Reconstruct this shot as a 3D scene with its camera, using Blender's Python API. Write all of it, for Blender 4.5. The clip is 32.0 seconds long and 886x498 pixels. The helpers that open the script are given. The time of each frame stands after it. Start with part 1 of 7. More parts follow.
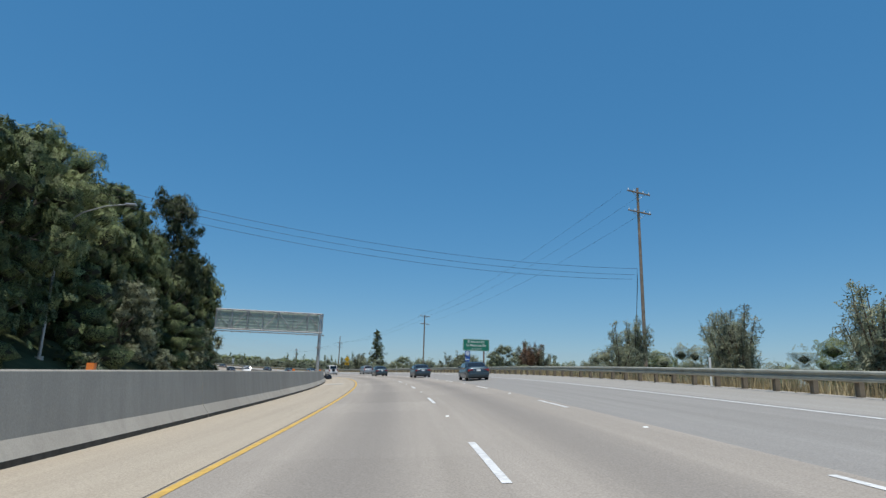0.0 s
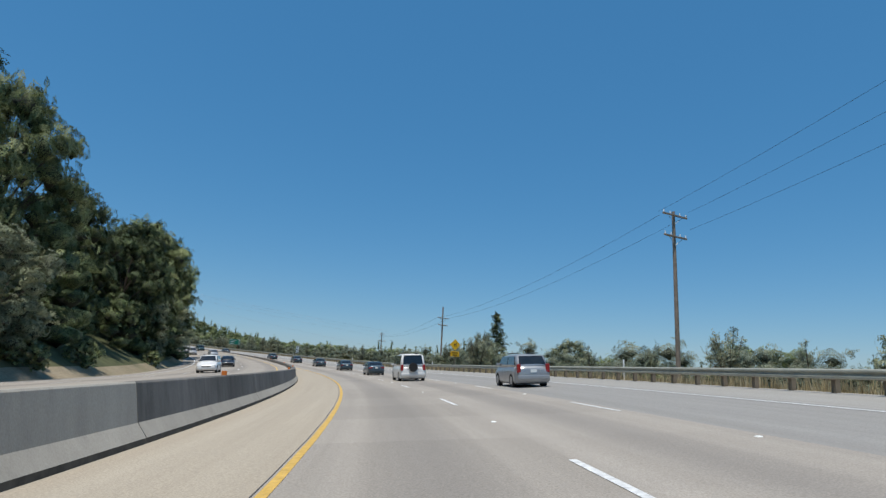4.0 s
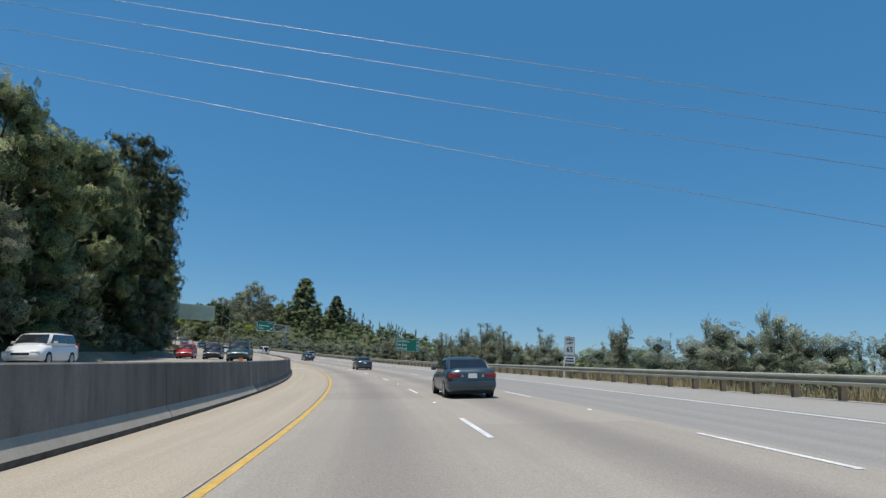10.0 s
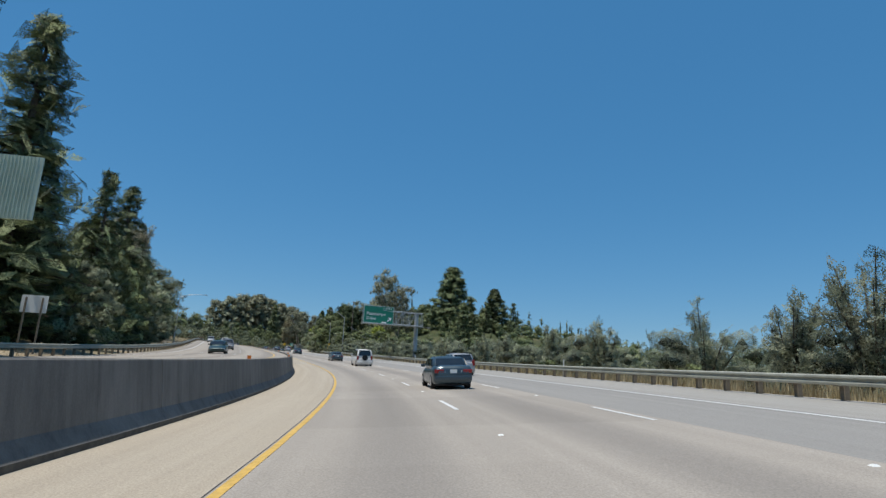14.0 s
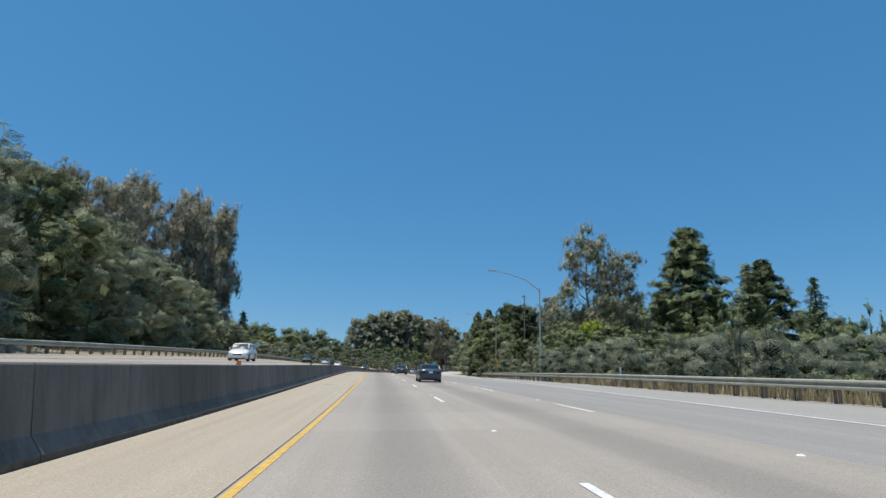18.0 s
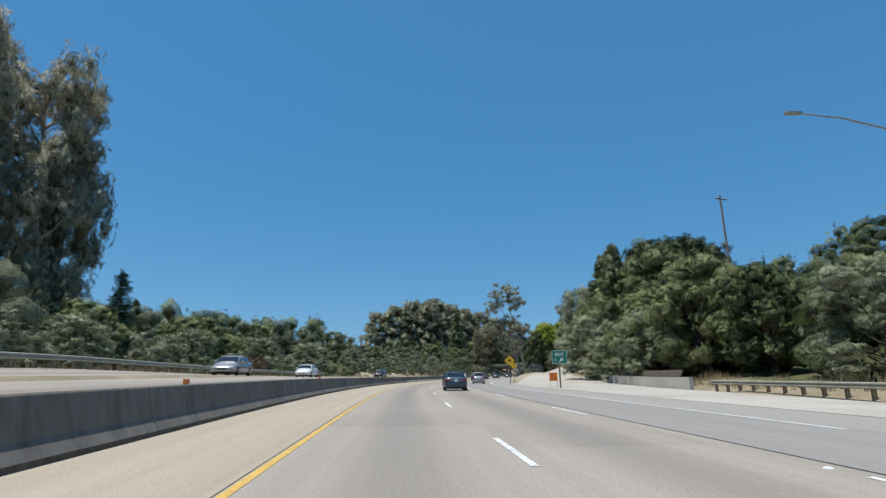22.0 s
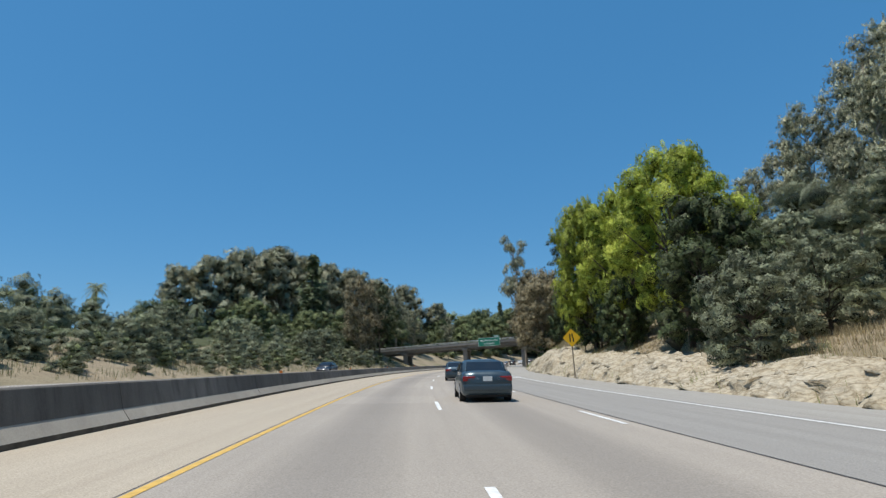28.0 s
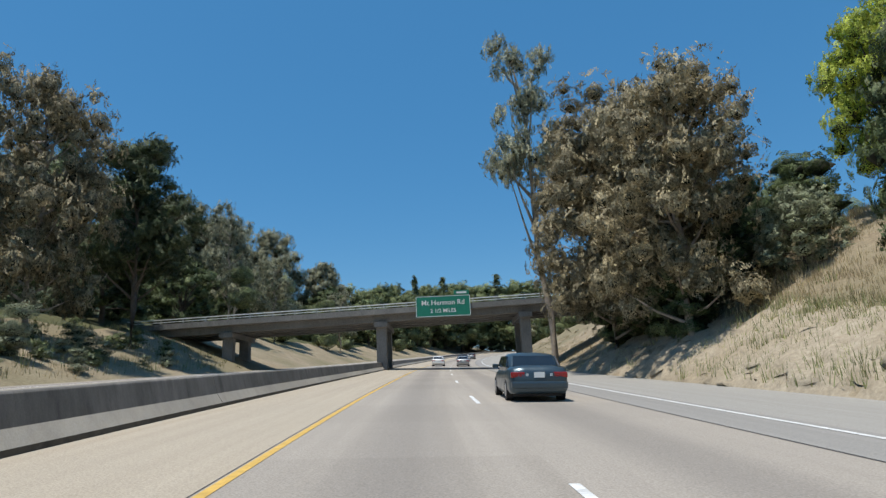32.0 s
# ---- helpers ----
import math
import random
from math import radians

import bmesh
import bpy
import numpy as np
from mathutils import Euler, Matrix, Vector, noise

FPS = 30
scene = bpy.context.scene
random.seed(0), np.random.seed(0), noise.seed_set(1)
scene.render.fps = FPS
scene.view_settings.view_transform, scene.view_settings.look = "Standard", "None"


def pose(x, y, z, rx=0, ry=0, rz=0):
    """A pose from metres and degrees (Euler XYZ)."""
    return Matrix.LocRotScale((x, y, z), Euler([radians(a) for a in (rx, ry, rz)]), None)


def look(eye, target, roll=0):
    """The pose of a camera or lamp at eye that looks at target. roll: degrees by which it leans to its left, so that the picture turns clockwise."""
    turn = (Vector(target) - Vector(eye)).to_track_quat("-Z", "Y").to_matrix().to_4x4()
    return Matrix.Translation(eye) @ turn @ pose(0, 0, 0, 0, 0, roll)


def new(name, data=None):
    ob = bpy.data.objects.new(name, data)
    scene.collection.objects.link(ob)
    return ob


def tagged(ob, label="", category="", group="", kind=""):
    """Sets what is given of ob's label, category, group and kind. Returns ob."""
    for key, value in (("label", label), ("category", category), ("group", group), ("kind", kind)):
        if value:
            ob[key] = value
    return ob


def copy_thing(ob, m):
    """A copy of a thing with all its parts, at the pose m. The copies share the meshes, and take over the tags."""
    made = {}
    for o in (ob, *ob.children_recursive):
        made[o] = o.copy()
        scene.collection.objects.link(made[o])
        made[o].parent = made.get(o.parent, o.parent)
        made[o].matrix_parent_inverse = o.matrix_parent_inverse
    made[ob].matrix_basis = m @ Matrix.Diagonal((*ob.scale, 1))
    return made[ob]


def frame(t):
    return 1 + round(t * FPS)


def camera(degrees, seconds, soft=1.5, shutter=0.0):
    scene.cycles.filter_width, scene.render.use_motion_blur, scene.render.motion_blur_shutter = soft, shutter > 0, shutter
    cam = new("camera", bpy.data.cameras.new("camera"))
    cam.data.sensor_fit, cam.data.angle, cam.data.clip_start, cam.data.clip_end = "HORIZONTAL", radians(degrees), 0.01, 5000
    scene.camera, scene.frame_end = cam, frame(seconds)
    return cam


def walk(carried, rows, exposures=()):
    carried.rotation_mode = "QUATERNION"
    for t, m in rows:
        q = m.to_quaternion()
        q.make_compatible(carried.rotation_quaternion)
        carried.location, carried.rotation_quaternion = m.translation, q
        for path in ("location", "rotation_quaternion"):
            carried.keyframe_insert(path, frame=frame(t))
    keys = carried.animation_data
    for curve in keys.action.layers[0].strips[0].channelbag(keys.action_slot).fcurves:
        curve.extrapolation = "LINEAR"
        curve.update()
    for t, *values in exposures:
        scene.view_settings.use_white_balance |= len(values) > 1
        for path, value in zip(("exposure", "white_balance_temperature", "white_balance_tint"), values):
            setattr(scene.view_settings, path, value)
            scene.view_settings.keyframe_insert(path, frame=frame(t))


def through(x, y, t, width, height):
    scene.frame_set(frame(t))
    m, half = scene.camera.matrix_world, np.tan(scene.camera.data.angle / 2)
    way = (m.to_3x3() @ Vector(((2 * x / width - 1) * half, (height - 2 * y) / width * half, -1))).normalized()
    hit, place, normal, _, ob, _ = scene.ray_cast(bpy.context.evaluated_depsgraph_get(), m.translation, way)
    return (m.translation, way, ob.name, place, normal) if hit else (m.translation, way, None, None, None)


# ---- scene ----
cam = camera(72.2, 32.0, soft=1.4, shutter=0.0)
PATH = [
    (0.0, 0.08, -0.04, 0.04, 4.33, 13.03, 1.50),
    (0.5, -1.62, 11.13, 0.41, 5.01, 12.95, 2.00),
    (1.0, -3.47, 22.31, 0.78, 5.83, 12.99, 2.44),
    (1.5, -5.52, 33.45, 1.14, 6.83, 12.99, 2.82),
    (2.0, -7.79, 44.55, 1.49, 7.97, 13.01, 3.14),
    (2.5, -10.28, 55.61, 1.82, 9.11, 12.83, 3.02),
    (3.0, -13.08, 66.60, 2.14, 10.87, 12.69, 3.04),
    (3.5, -16.20, 77.54, 2.44, 12.80, 12.48, 2.87),
    (4.0, -19.67, 88.44, 2.70, 14.79, 12.24, 2.81),
    (4.5, -23.54, 99.27, 2.93, 16.76, 12.06, 2.86),
    (5.0, -27.80, 110.04, 3.15, 18.62, 11.92, 3.05),
    (5.5, -32.45, 120.73, 3.37, 20.31, 12.41, 3.53),
    (6.0, -37.43, 131.34, 3.57, 21.78, 12.17, 3.58),
    (6.5, -42.72, 141.85, 3.77, 23.29, 12.23, 3.31),
    (7.0, -48.29, 152.23, 4.01, 24.86, 12.38, 3.41),
    (7.5, -54.07, 162.50, 4.30, 26.37, 12.33, 2.93),
    (8.0, -60.15, 172.59, 4.61, 28.31, 12.59, 3.00),
    (8.5, -66.57, 182.46, 4.96, 30.11, 12.59, 2.94),
    (9.0, -73.34, 192.15, 5.34, 31.68, 12.70, 2.21),
    (9.5, -80.46, 201.67, 5.75, 33.58, 12.76, 2.55),
    (10.0, -87.95, 210.99, 6.20, 35.68, 13.07, 2.51),
    (10.5, -95.78, 220.11, 6.66, 37.70, 13.16, 2.38),
    (11.0, -103.95, 229.00, 7.14, 39.49, 13.22, 2.28),
    (11.5, -112.47, 237.64, 7.64, 41.53, 13.15, 2.70),
    (12.0, -121.30, 246.03, 8.16, 43.43, 13.29, 2.99),
    (12.5, -130.41, 254.17, 8.68, 45.08, 13.49, 2.87),
    (13.0, -139.74, 262.03, 9.22, 46.61, 13.63, 2.69),
    (13.5, -149.30, 269.65, 9.78, 48.29, 13.71, 2.48),
    (14.0, -159.11, 277.03, 10.38, 49.91, 13.65, 2.41),
    (14.5, -169.22, 284.12, 11.00, 51.74, 13.80, 2.52),
    (15.0, -179.62, 290.94, 11.65, 53.56, 14.02, 2.51),
    (15.5, -190.31, 297.44, 12.34, 55.51, 14.20, 2.45),
    (16.0, -201.31, 303.62, 13.08, 57.59, 14.40, 2.42),
    (16.5, -212.65, 309.42, 13.86, 59.64, 14.78, 2.55),
    (17.0, -224.27, 314.89, 14.68, 61.42, 15.04, 2.69),
    (17.5, -236.17, 320.06, 15.55, 62.89, 15.09, 2.24),
    (18.0, -248.24, 324.99, 16.45, 64.00, 15.11, 1.73),
    (18.5, -260.36, 329.92, 17.39, 64.93, 15.15, 1.35),
    (19.0, -272.51, 334.72, 18.34, 65.44, 15.25, 0.75),
    (19.5, -284.68, 339.30, 19.28, 65.74, 15.37, 0.63),
    (20.0, -296.77, 343.79, 20.22, 65.88, 15.32, -0.12),
    (20.5, -308.82, 348.13, 21.12, 66.01, 15.18, -0.26),
    (21.0, -320.84, 352.43, 22.03, 66.13, 15.10, -0.31),
    (21.5, -332.87, 356.71, 22.91, 66.08, 14.84, -0.69),
    (22.0, -344.91, 361.02, 23.76, 66.04, 15.17, -0.96),
    (22.5, -356.96, 365.38, 24.59, 65.85, 15.15, -0.82),
    (23.0, -369.00, 369.80, 25.40, 65.33, 14.94, -0.91),
    (23.5, -380.90, 374.44, 26.19, 64.64, 14.65, -1.43),
    (24.0, -392.71, 379.27, 26.94, 63.59, 14.57, -1.90),
    (24.5, -404.46, 384.27, 27.69, 62.65, 14.45, -1.82),
    (25.0, -416.16, 389.57, 28.44, 60.63, 14.31, -1.39),
    (25.5, -427.75, 395.20, 29.19, 58.69, 14.33, -1.33),
    (26.0, -439.18, 401.17, 29.94, 57.35, 14.34, -1.44),
    (26.5, -450.48, 407.47, 30.69, 56.43, 14.23, -1.64),
    (27.0, -461.67, 414.07, 31.44, 55.05, 14.07, -2.24),
    (27.5, -472.72, 420.96, 32.21, 53.51, 14.14, -2.43),
    (28.0, -483.58, 428.06, 32.98, 53.03, 14.08, -2.53),
    (28.5, -494.34, 435.30, 33.76, 52.55, 14.17, -2.58),
    (29.0, -505.08, 442.59, 34.56, 51.97, 14.07, -2.61),
    (29.5, -515.90, 449.83, 35.33, 50.95, 14.12, -2.33),
    (30.0, -526.60, 457.32, 36.11, 49.47, 13.89, -2.06),
    (30.5, -537.01, 465.26, 36.90, 47.65, 13.87, -2.29),
    (31.0, -547.19, 473.51, 37.67, 45.89, 13.67, -2.26),
    (31.5, -557.05, 482.12, 38.42, 44.41, 13.47, -2.43),
    (32.0, -566.63, 491.00, 39.18, 43.11, 13.30, -2.59),
]

walk(cam, [(t, pose(x, y, z, 0, 0, yaw) @ pose(0, 0, 0, 90 + pitch, 0, 0) @ pose(0, 0, 0, 0, 0, roll)) for t, x, y, z, yaw, pitch, roll in PATH], [(0.0, 0.0), (15.0, 0.0), (18.5, 0.14), (32.0, 0.16)])

# ---- light ----
SUN_EL, SUN_TO = 75.0, (-0.13, -0.99)
world = bpy.data.worlds.new("sky")
scene.world = world
world.use_nodes = True
sky = world.node_tree.nodes.new("ShaderNodeTexSky")
sky.sky_type, sky.sun_disc = "NISHITA", False
sky.sun_elevation, sky.sun_rotation = radians(SUN_EL), math.atan2(SUN_TO[0], SUN_TO[1])
sky.altitude, sky.air_density, sky.dust_density, sky.ozone_density = 100, 1.0, 0.5, 1.9
back = world.node_tree.nodes["Background"]
tint = world.node_tree.nodes.new("ShaderNodeHueSaturation")
tint.inputs["Hue"].default_value, tint.inputs["Saturation"].default_value = 0.491, 1.36
world.node_tree.links.new(sky.outputs[0], tint.inputs["Color"])
haze = world.node_tree.nodes.new("ShaderNodeMix")
haze.data_type = "RGBA"
haze.inputs[0].default_value = 0.5
haze.inputs[7].default_value = (0.53, 1.76, 3.62, 1)
world.node_tree.links.new(tint.outputs[0], haze.inputs[6])
world.node_tree.links.new(haze.outputs[2], back.inputs[0])
back.inputs[1].default_value = 0.125
sun = new("sun", bpy.data.lights.new("sun", "SUN"))
sun.data.energy, sun.data.angle, sun.data.color = 4.0, radians(0.53), (1.0, 0.95, 0.87)
toward = Vector((SUN_TO[0], SUN_TO[1], math.hypot(*SUN_TO) * math.tan(radians(SUN_EL))))
sun.matrix_world = look(toward * 100, (0, 0, 0))


# ---- the road's line: heading, height and bank every 40 m along the yellow line ----
STEP, S_MIN, S_MAX = 40.0, -80.0, 1120.0
HEAD = [4.0, 5.0, 6.92, 10.44, 16.69, 23.56, 29.25, 35.14, 41.11, 47.31, 52.82, 58.77, 65.27, 69.18, 69.9, 70.02,
        69.44, 66.09, 61.4, 57.77, 54.88, 50.39, 45.51, 43.6, 42.3, 40.0, 37.0, 33.0, 29.0, 25.0, 21.0]
RISE = [-4.1, -2.72, -1.34, -0.04, 1.11, 1.92, 2.65, 3.73, 5.17, 6.82, 8.63, 10.7, 13.13, 15.91, 18.83, 21.68, 24.29,
        26.67, 29.0, 31.36, 33.75, 36.13, 38.41, 40.6, 42.9, 45.3, 47.9, 50.6, 53.4, 56.2, 59.0]
BANK = [1.5, 2.0, 2.3, 3.5, 3.8, 4.0, 4.0, 3.5, 3.3, 3.5, 3.4, 3.3, 3.0, 2.2, 1.0, 0.2, -0.4, -0.7, -1.0, -1.5, -1.6,
        -1.6, -1.8, -2.0, -2.0, -2.0, -2.0, -2.0, -2.0, -2.0, -2.0]


def knot_value(table, s):
    k, m = np.array(table), np.gradient(np.array(table))
    u = (np.clip(s, S_MIN, S_MAX - 0.01) - S_MIN) / STEP
    i = np.floor(u).astype(int)
    u = u - i
    return ((2 * u**3 - 3 * u**2 + 1) * k[i] + (u**3 - 2 * u**2 + u) * m[i]
            + (3 * u**2 - 2 * u**3) * k[i + 1] + (u**3 - u**2) * m[i + 1])


STATION = np.arange(S_MIN, S_MAX + 0.5, 1.0)
TURN = np.radians(knot_value(HEAD, STATION))
MID = np.radians(knot_value(HEAD, STATION[:-1] + 0.5))
LINE_X, LINE_Y = np.r_[0, np.cumsum(-np.sin(MID))], np.r_[0, np.cumsum(np.cos(MID))]
ZERO = int(-S_MIN)
LINE_X, LINE_Y = LINE_X - LINE_X[ZERO] - 2.46, LINE_Y - LINE_Y[ZERO] - 0.35
LINE_Z, LINE_B = knot_value(RISE, STATION), np.tan(np.radians(knot_value(BANK, STATION)))


def road_xyz(s, d, up=0.0):
    """The place at station s, d metres right of the yellow line, up metres over the banked road plane."""
    a = np.interp(s, STATION, TURN)
    return (np.interp(s, STATION, LINE_X) + np.cos(a) * d, np.interp(s, STATION, LINE_Y) + np.sin(a) * d,
            np.interp(s, STATION, LINE_Z) + d * np.interp(s, STATION, LINE_B) + up)


def place(s, d, up=0.0):
    return Vector([float(v) for v in road_xyz(s, d, up)])


def facing(s):
    """Degrees by which the road's heading is turned from +y at station s."""
    return math.degrees(float(np.interp(s, STATION, TURN)))


# How far the oncoming carriageway lies over the plane of this one.
LIFT = ([-80, 150, 200, 260, 330, 460, 570, 600, 690, 760, 860, 1120], [.9, .7, .85, 1.2, 1.5, 1.65, 1.65, 1.3, .65, .3, .1, .1])


def lift(s):
    return np.interp(s, *LIFT)


BARRIER = ([-80, 330, 440, 600, 720, 1120], [-3.05, -3.05, -3.2, -3.6, -3.8, -3.7])
BARRIER_TOP = ([-80, 0, 40, 67, 146, 170, 200, 217, 265, 414, 466, 530, 700, 750, 1120], [1.4, 1.38, 1.2, 1.1, 1.03, 1.06, 1.25, 1.31, 1.37, 1.42, 1.22, 1.02, .97, .87, .85])


def barrier_at(s):
    return float(np.interp(s, *BARRIER))


def over(s, d):
    """Height of the paved surface over the banked plane."""
    edge = barrier_at(s) - 0.6
    if d > edge + 0.3:
        return float(np.interp(s, *OUTER)) * max(0.0, min(d, rail_at(s) + 0.6) - 7.64)
    far = float(lift(s))
    near = min(far, float(np.interp(s, *BARRIER_TOP)) - 0.14)
    return near + (far - near) * min(1.0, max(0.0, (edge - d) / (edge + 18)))


# The guardrail's line, and how much steeper the outer lane and its shoulder rise.
RAIL = ([-80, 150, 200, 330, 420, 470, 490, 520, 545, 575, 600], [15.2, 15.2, 14.8, 14.8, 15.1, 15.9, 16.6, 18.6, 22.4, 24.0, 25.2])
OUTER = ([-80, 150, 250, 330, 420, 470, 515, 1120], [.022, .022, .01, 0, .01, .02, 0, 0])


def rail_at(s):
    return float(np.interp(s, *RAIL))


# How the ground leaves the road, by station: slope of the first 15 m and of what lies beyond, and where it starts.
RIGHT_NEAR = ([-80, 450, 500, 590, 612, 640, 680, 694, 712, 735, 760, 788, 825, 870, 1120], [-.1, -.1, 0, .1, .12, .1, .12, .13, .2, .34, .4, .48, .63, .5, .3])
RIGHT_FAR = ([-80, 450, 520, 580, 620, 690, 860, 1120], [-.03, -.03, .05, .3, .42, .4, .35, .2])
RIGHT_FROM = ([-80, 150, 200, 330, 420, 470, 490, 520, 545, 575, 606, 622, 640, 1120], [15.5, 15.5, 15.1, 15.1, 15.4, 16.2, 16.9, 18.9, 22.7, 24.3, 25.8, 26.0, 14.9, 14.9])
LEFT_NEAR = ([-80, 318, 345, 600, 650, 690, 860, 1120], [.5, .5, .06, .02, .1, .3, .42, .3])
LEFT_FAR = ([-80, 318, 370, 600, 700, 1120], [.45, .42, .12, .05, .12, .12])


def land(s, d):
    """Height over the road's yellow line, of the ground at station s and offset d."""
    s, d = np.asarray(s, float), np.asarray(d, float)
    base = np.clip(d, -18, 15) * np.interp(s, STATION, LINE_B) + lift(s) * np.clip((-4.5 - d) / 1.0, 0, 1)
    base = base + np.interp(s, *OUTER) * np.clip(np.minimum(d, np.interp(s, *RAIL) + 0.6) - 7.64, 0, 99)
    e = np.maximum(d - np.interp(s, *RIGHT_FROM), 0)
    w = np.maximum(-18.3 - d, 0)
    right = np.interp(s, *RIGHT_NEAR) * np.minimum(e, 15) + np.interp(s, *RIGHT_FAR) * np.clip(e - 15, 0, 45)
    right = right * (1 - 0.9 * np.clip((e - 75) / 120, 0, 1))
    left = np.interp(s, *LEFT_NEAR) * np.minimum(w, 15) + np.interp(s, *LEFT_FAR) * np.clip(w - 15, 0, 45)
    wave = np.minimum(e + w, 12) / 12 * (0.35 * np.sin(s * 0.21 + d * 0.13) + 0.25 * np.sin(s * 0.57 - d * 0.41) + 0.15 * np.sin(s * 1.3 + d * 0.9))
    return base + right + left + wave - 24 * np.clip((np.abs(d) - 150) / 300, 0, 1)


def on_land(s, d, up=0.0):
    x, y, z = road_xyz(s, 0)
    a = np.interp(s, STATION, TURN)
    return Vector((float(x + np.cos(a) * d), float(y + np.sin(a) * d), float(z + land(s, d) + up)))


# ---- materials ----
def material(name, rough=0.7, metal=0.0, spec=0.5):
    m = bpy.data.materials.new(name)
    m.use_nodes = True
    b = m.node_tree.nodes["Principled BSDF"]
    b.inputs["Roughness"].default_value, b.inputs["Metallic"].default_value = rough, metal
    b.inputs["Specular IOR Level"].default_value = spec
    return m, m.node_tree, b


def node(tree, kind, **values):
    n = tree.nodes.new(kind)
    for key, value in values.items():
        n.inputs[key.replace("_", " ")].default_value = value
    return n


def ramp(tree, source, stops):
    r = tree.nodes.new("ShaderNodeValToRGB")
    while len(r.color_ramp.elements) < len(stops):
        r.color_ramp.elements.new(0.5)
    for e, (at, c) in zip(r.color_ramp.elements, stops):
        e.position, e.color = at, (*c, 1)
    tree.links.new(source, r.inputs[0])
    return r.outputs[0]


def blend(tree, factor, a, b, mode="MIX"):
    mix = tree.nodes.new("ShaderNodeMix")
    mix.data_type, mix.blend_type = "RGBA", mode
    for slot, v in ((0, factor), (6, a), (7, b)):
        if isinstance(v, (int, float)):
            mix.inputs[slot].default_value = v
        elif isinstance(v, tuple):
            mix.inputs[slot].default_value = (*v, 1)
        else:
            tree.links.new(v, mix.inputs[slot])
    return mix.outputs[2]


def plain(name, colour, rough=0.6, metal=0.0, vary=0.12, size=3.0, bump=0.0, emit=0.0):
    """Paint, metal or plastic with slight mottling and wear."""
    m, tree, b = material(name, rough, metal)
    pos = tree.nodes.new("ShaderNodeTexCoord").outputs["Object"]
    n = node(tree, "ShaderNodeTexNoise", Scale=size, Detail=6.0, Roughness=0.65)
    tree.links.new(pos, n.inputs["Vector"])
    low, high = [tuple(min(1, c * k) for c in colour) for k in (1 - vary, 1 + vary)]
    tree.links.new(ramp(tree, n.outputs["Fac"], [(0.3, low), (0.7, high)]), b.inputs["Base Color"])
    if bump:
        k = node(tree, "ShaderNodeBump", Strength=bump, Distance=0.02)
        tree.links.new(n.outputs["Fac"], k.inputs["Height"])
        tree.links.new(k.outputs[0], b.inputs["Normal"])
    return m


def mineral(name, dark, light, stain, rough=0.9, scale=0.6, grain=14.0, bump=0.35, streak=(1, 1, 1), drip=0.0, speck=0.35, cracks=0.0):
    """Concrete, asphalt, soil and rock: broad stains, finer mottling and grain."""
    m, tree, b = material(name, rough, 0, 0.25)
    pos = tree.nodes.new("ShaderNodeNewGeometry").outputs["Position"]
    fit = node(tree, "ShaderNodeMapping", Scale=streak)
    tree.links.new(pos, fit.inputs["Vector"])
    n1, n2, n3 = (node(tree, "ShaderNodeTexNoise", Scale=q, Detail=7.0, Roughness=0.6) for q in (scale * 0.25, scale * 2, grain))
    for n in (n1, n2, n3):
        tree.links.new(fit.outputs[0], n.inputs["Vector"])
    c = ramp(tree, n2.outputs["Fac"], [(0.3, dark), (0.72, light)])
    c = blend(tree, ramp(tree, n1.outputs["Fac"], [(0.42, (0, 0, 0)), (0.68, (0.8, 0.8, 0.8))]), c, stain)
    if drip:
        run = node(tree, "ShaderNodeMapping", Scale=(1, 1, 0.07))
        tree.links.new(pos, run.inputs["Vector"])
        marks = node(tree, "ShaderNodeTexNoise", Scale=2.6, Detail=6.0, Roughness=0.7)
        tree.links.new(run.outputs[0], marks.inputs["Vector"])
        c = blend(tree, drip, c, ramp(tree, marks.outputs["Fac"], [(0.42, (1.15, 1.15, 1.15)), (0.56, (0.85, 0.85, 0.85)), (0.7, (0.35, 0.35, 0.36))]), "MULTIPLY")
    if cracks:
        bend = blend(tree, 0.6, fit.outputs[0], n2.outputs["Color"], "ADD")
        split = node(tree, "ShaderNodeTexVoronoi", Scale=cracks)
        split.feature = "DISTANCE_TO_EDGE"
        tree.links.new(bend, split.inputs["Vector"])
        c = blend(tree, 1.0, c, ramp(tree, split.outputs["Distance"], [(0.0, (0.55, 0.5, 0.43)), (0.05, (0.84, 0.82, 0.79)), (0.16, (1, 1, 1))]), "MULTIPLY")
    c = blend(tree, speck, c, ramp(tree, n3.outputs["Fac"], [(0.35, (0.25, 0.25, 0.25)), (0.65, (0.75, 0.75, 0.75))]), "OVERLAY")
    tree.links.new(c, b.inputs["Base Color"])
    k = node(tree, "ShaderNodeBump", Strength=bump, Distance=0.03)
    tree.links.new(n3.outputs["Fac"], k.inputs["Height"])
    tree.links.new(k.outputs[0], b.inputs["Normal"])
    return m


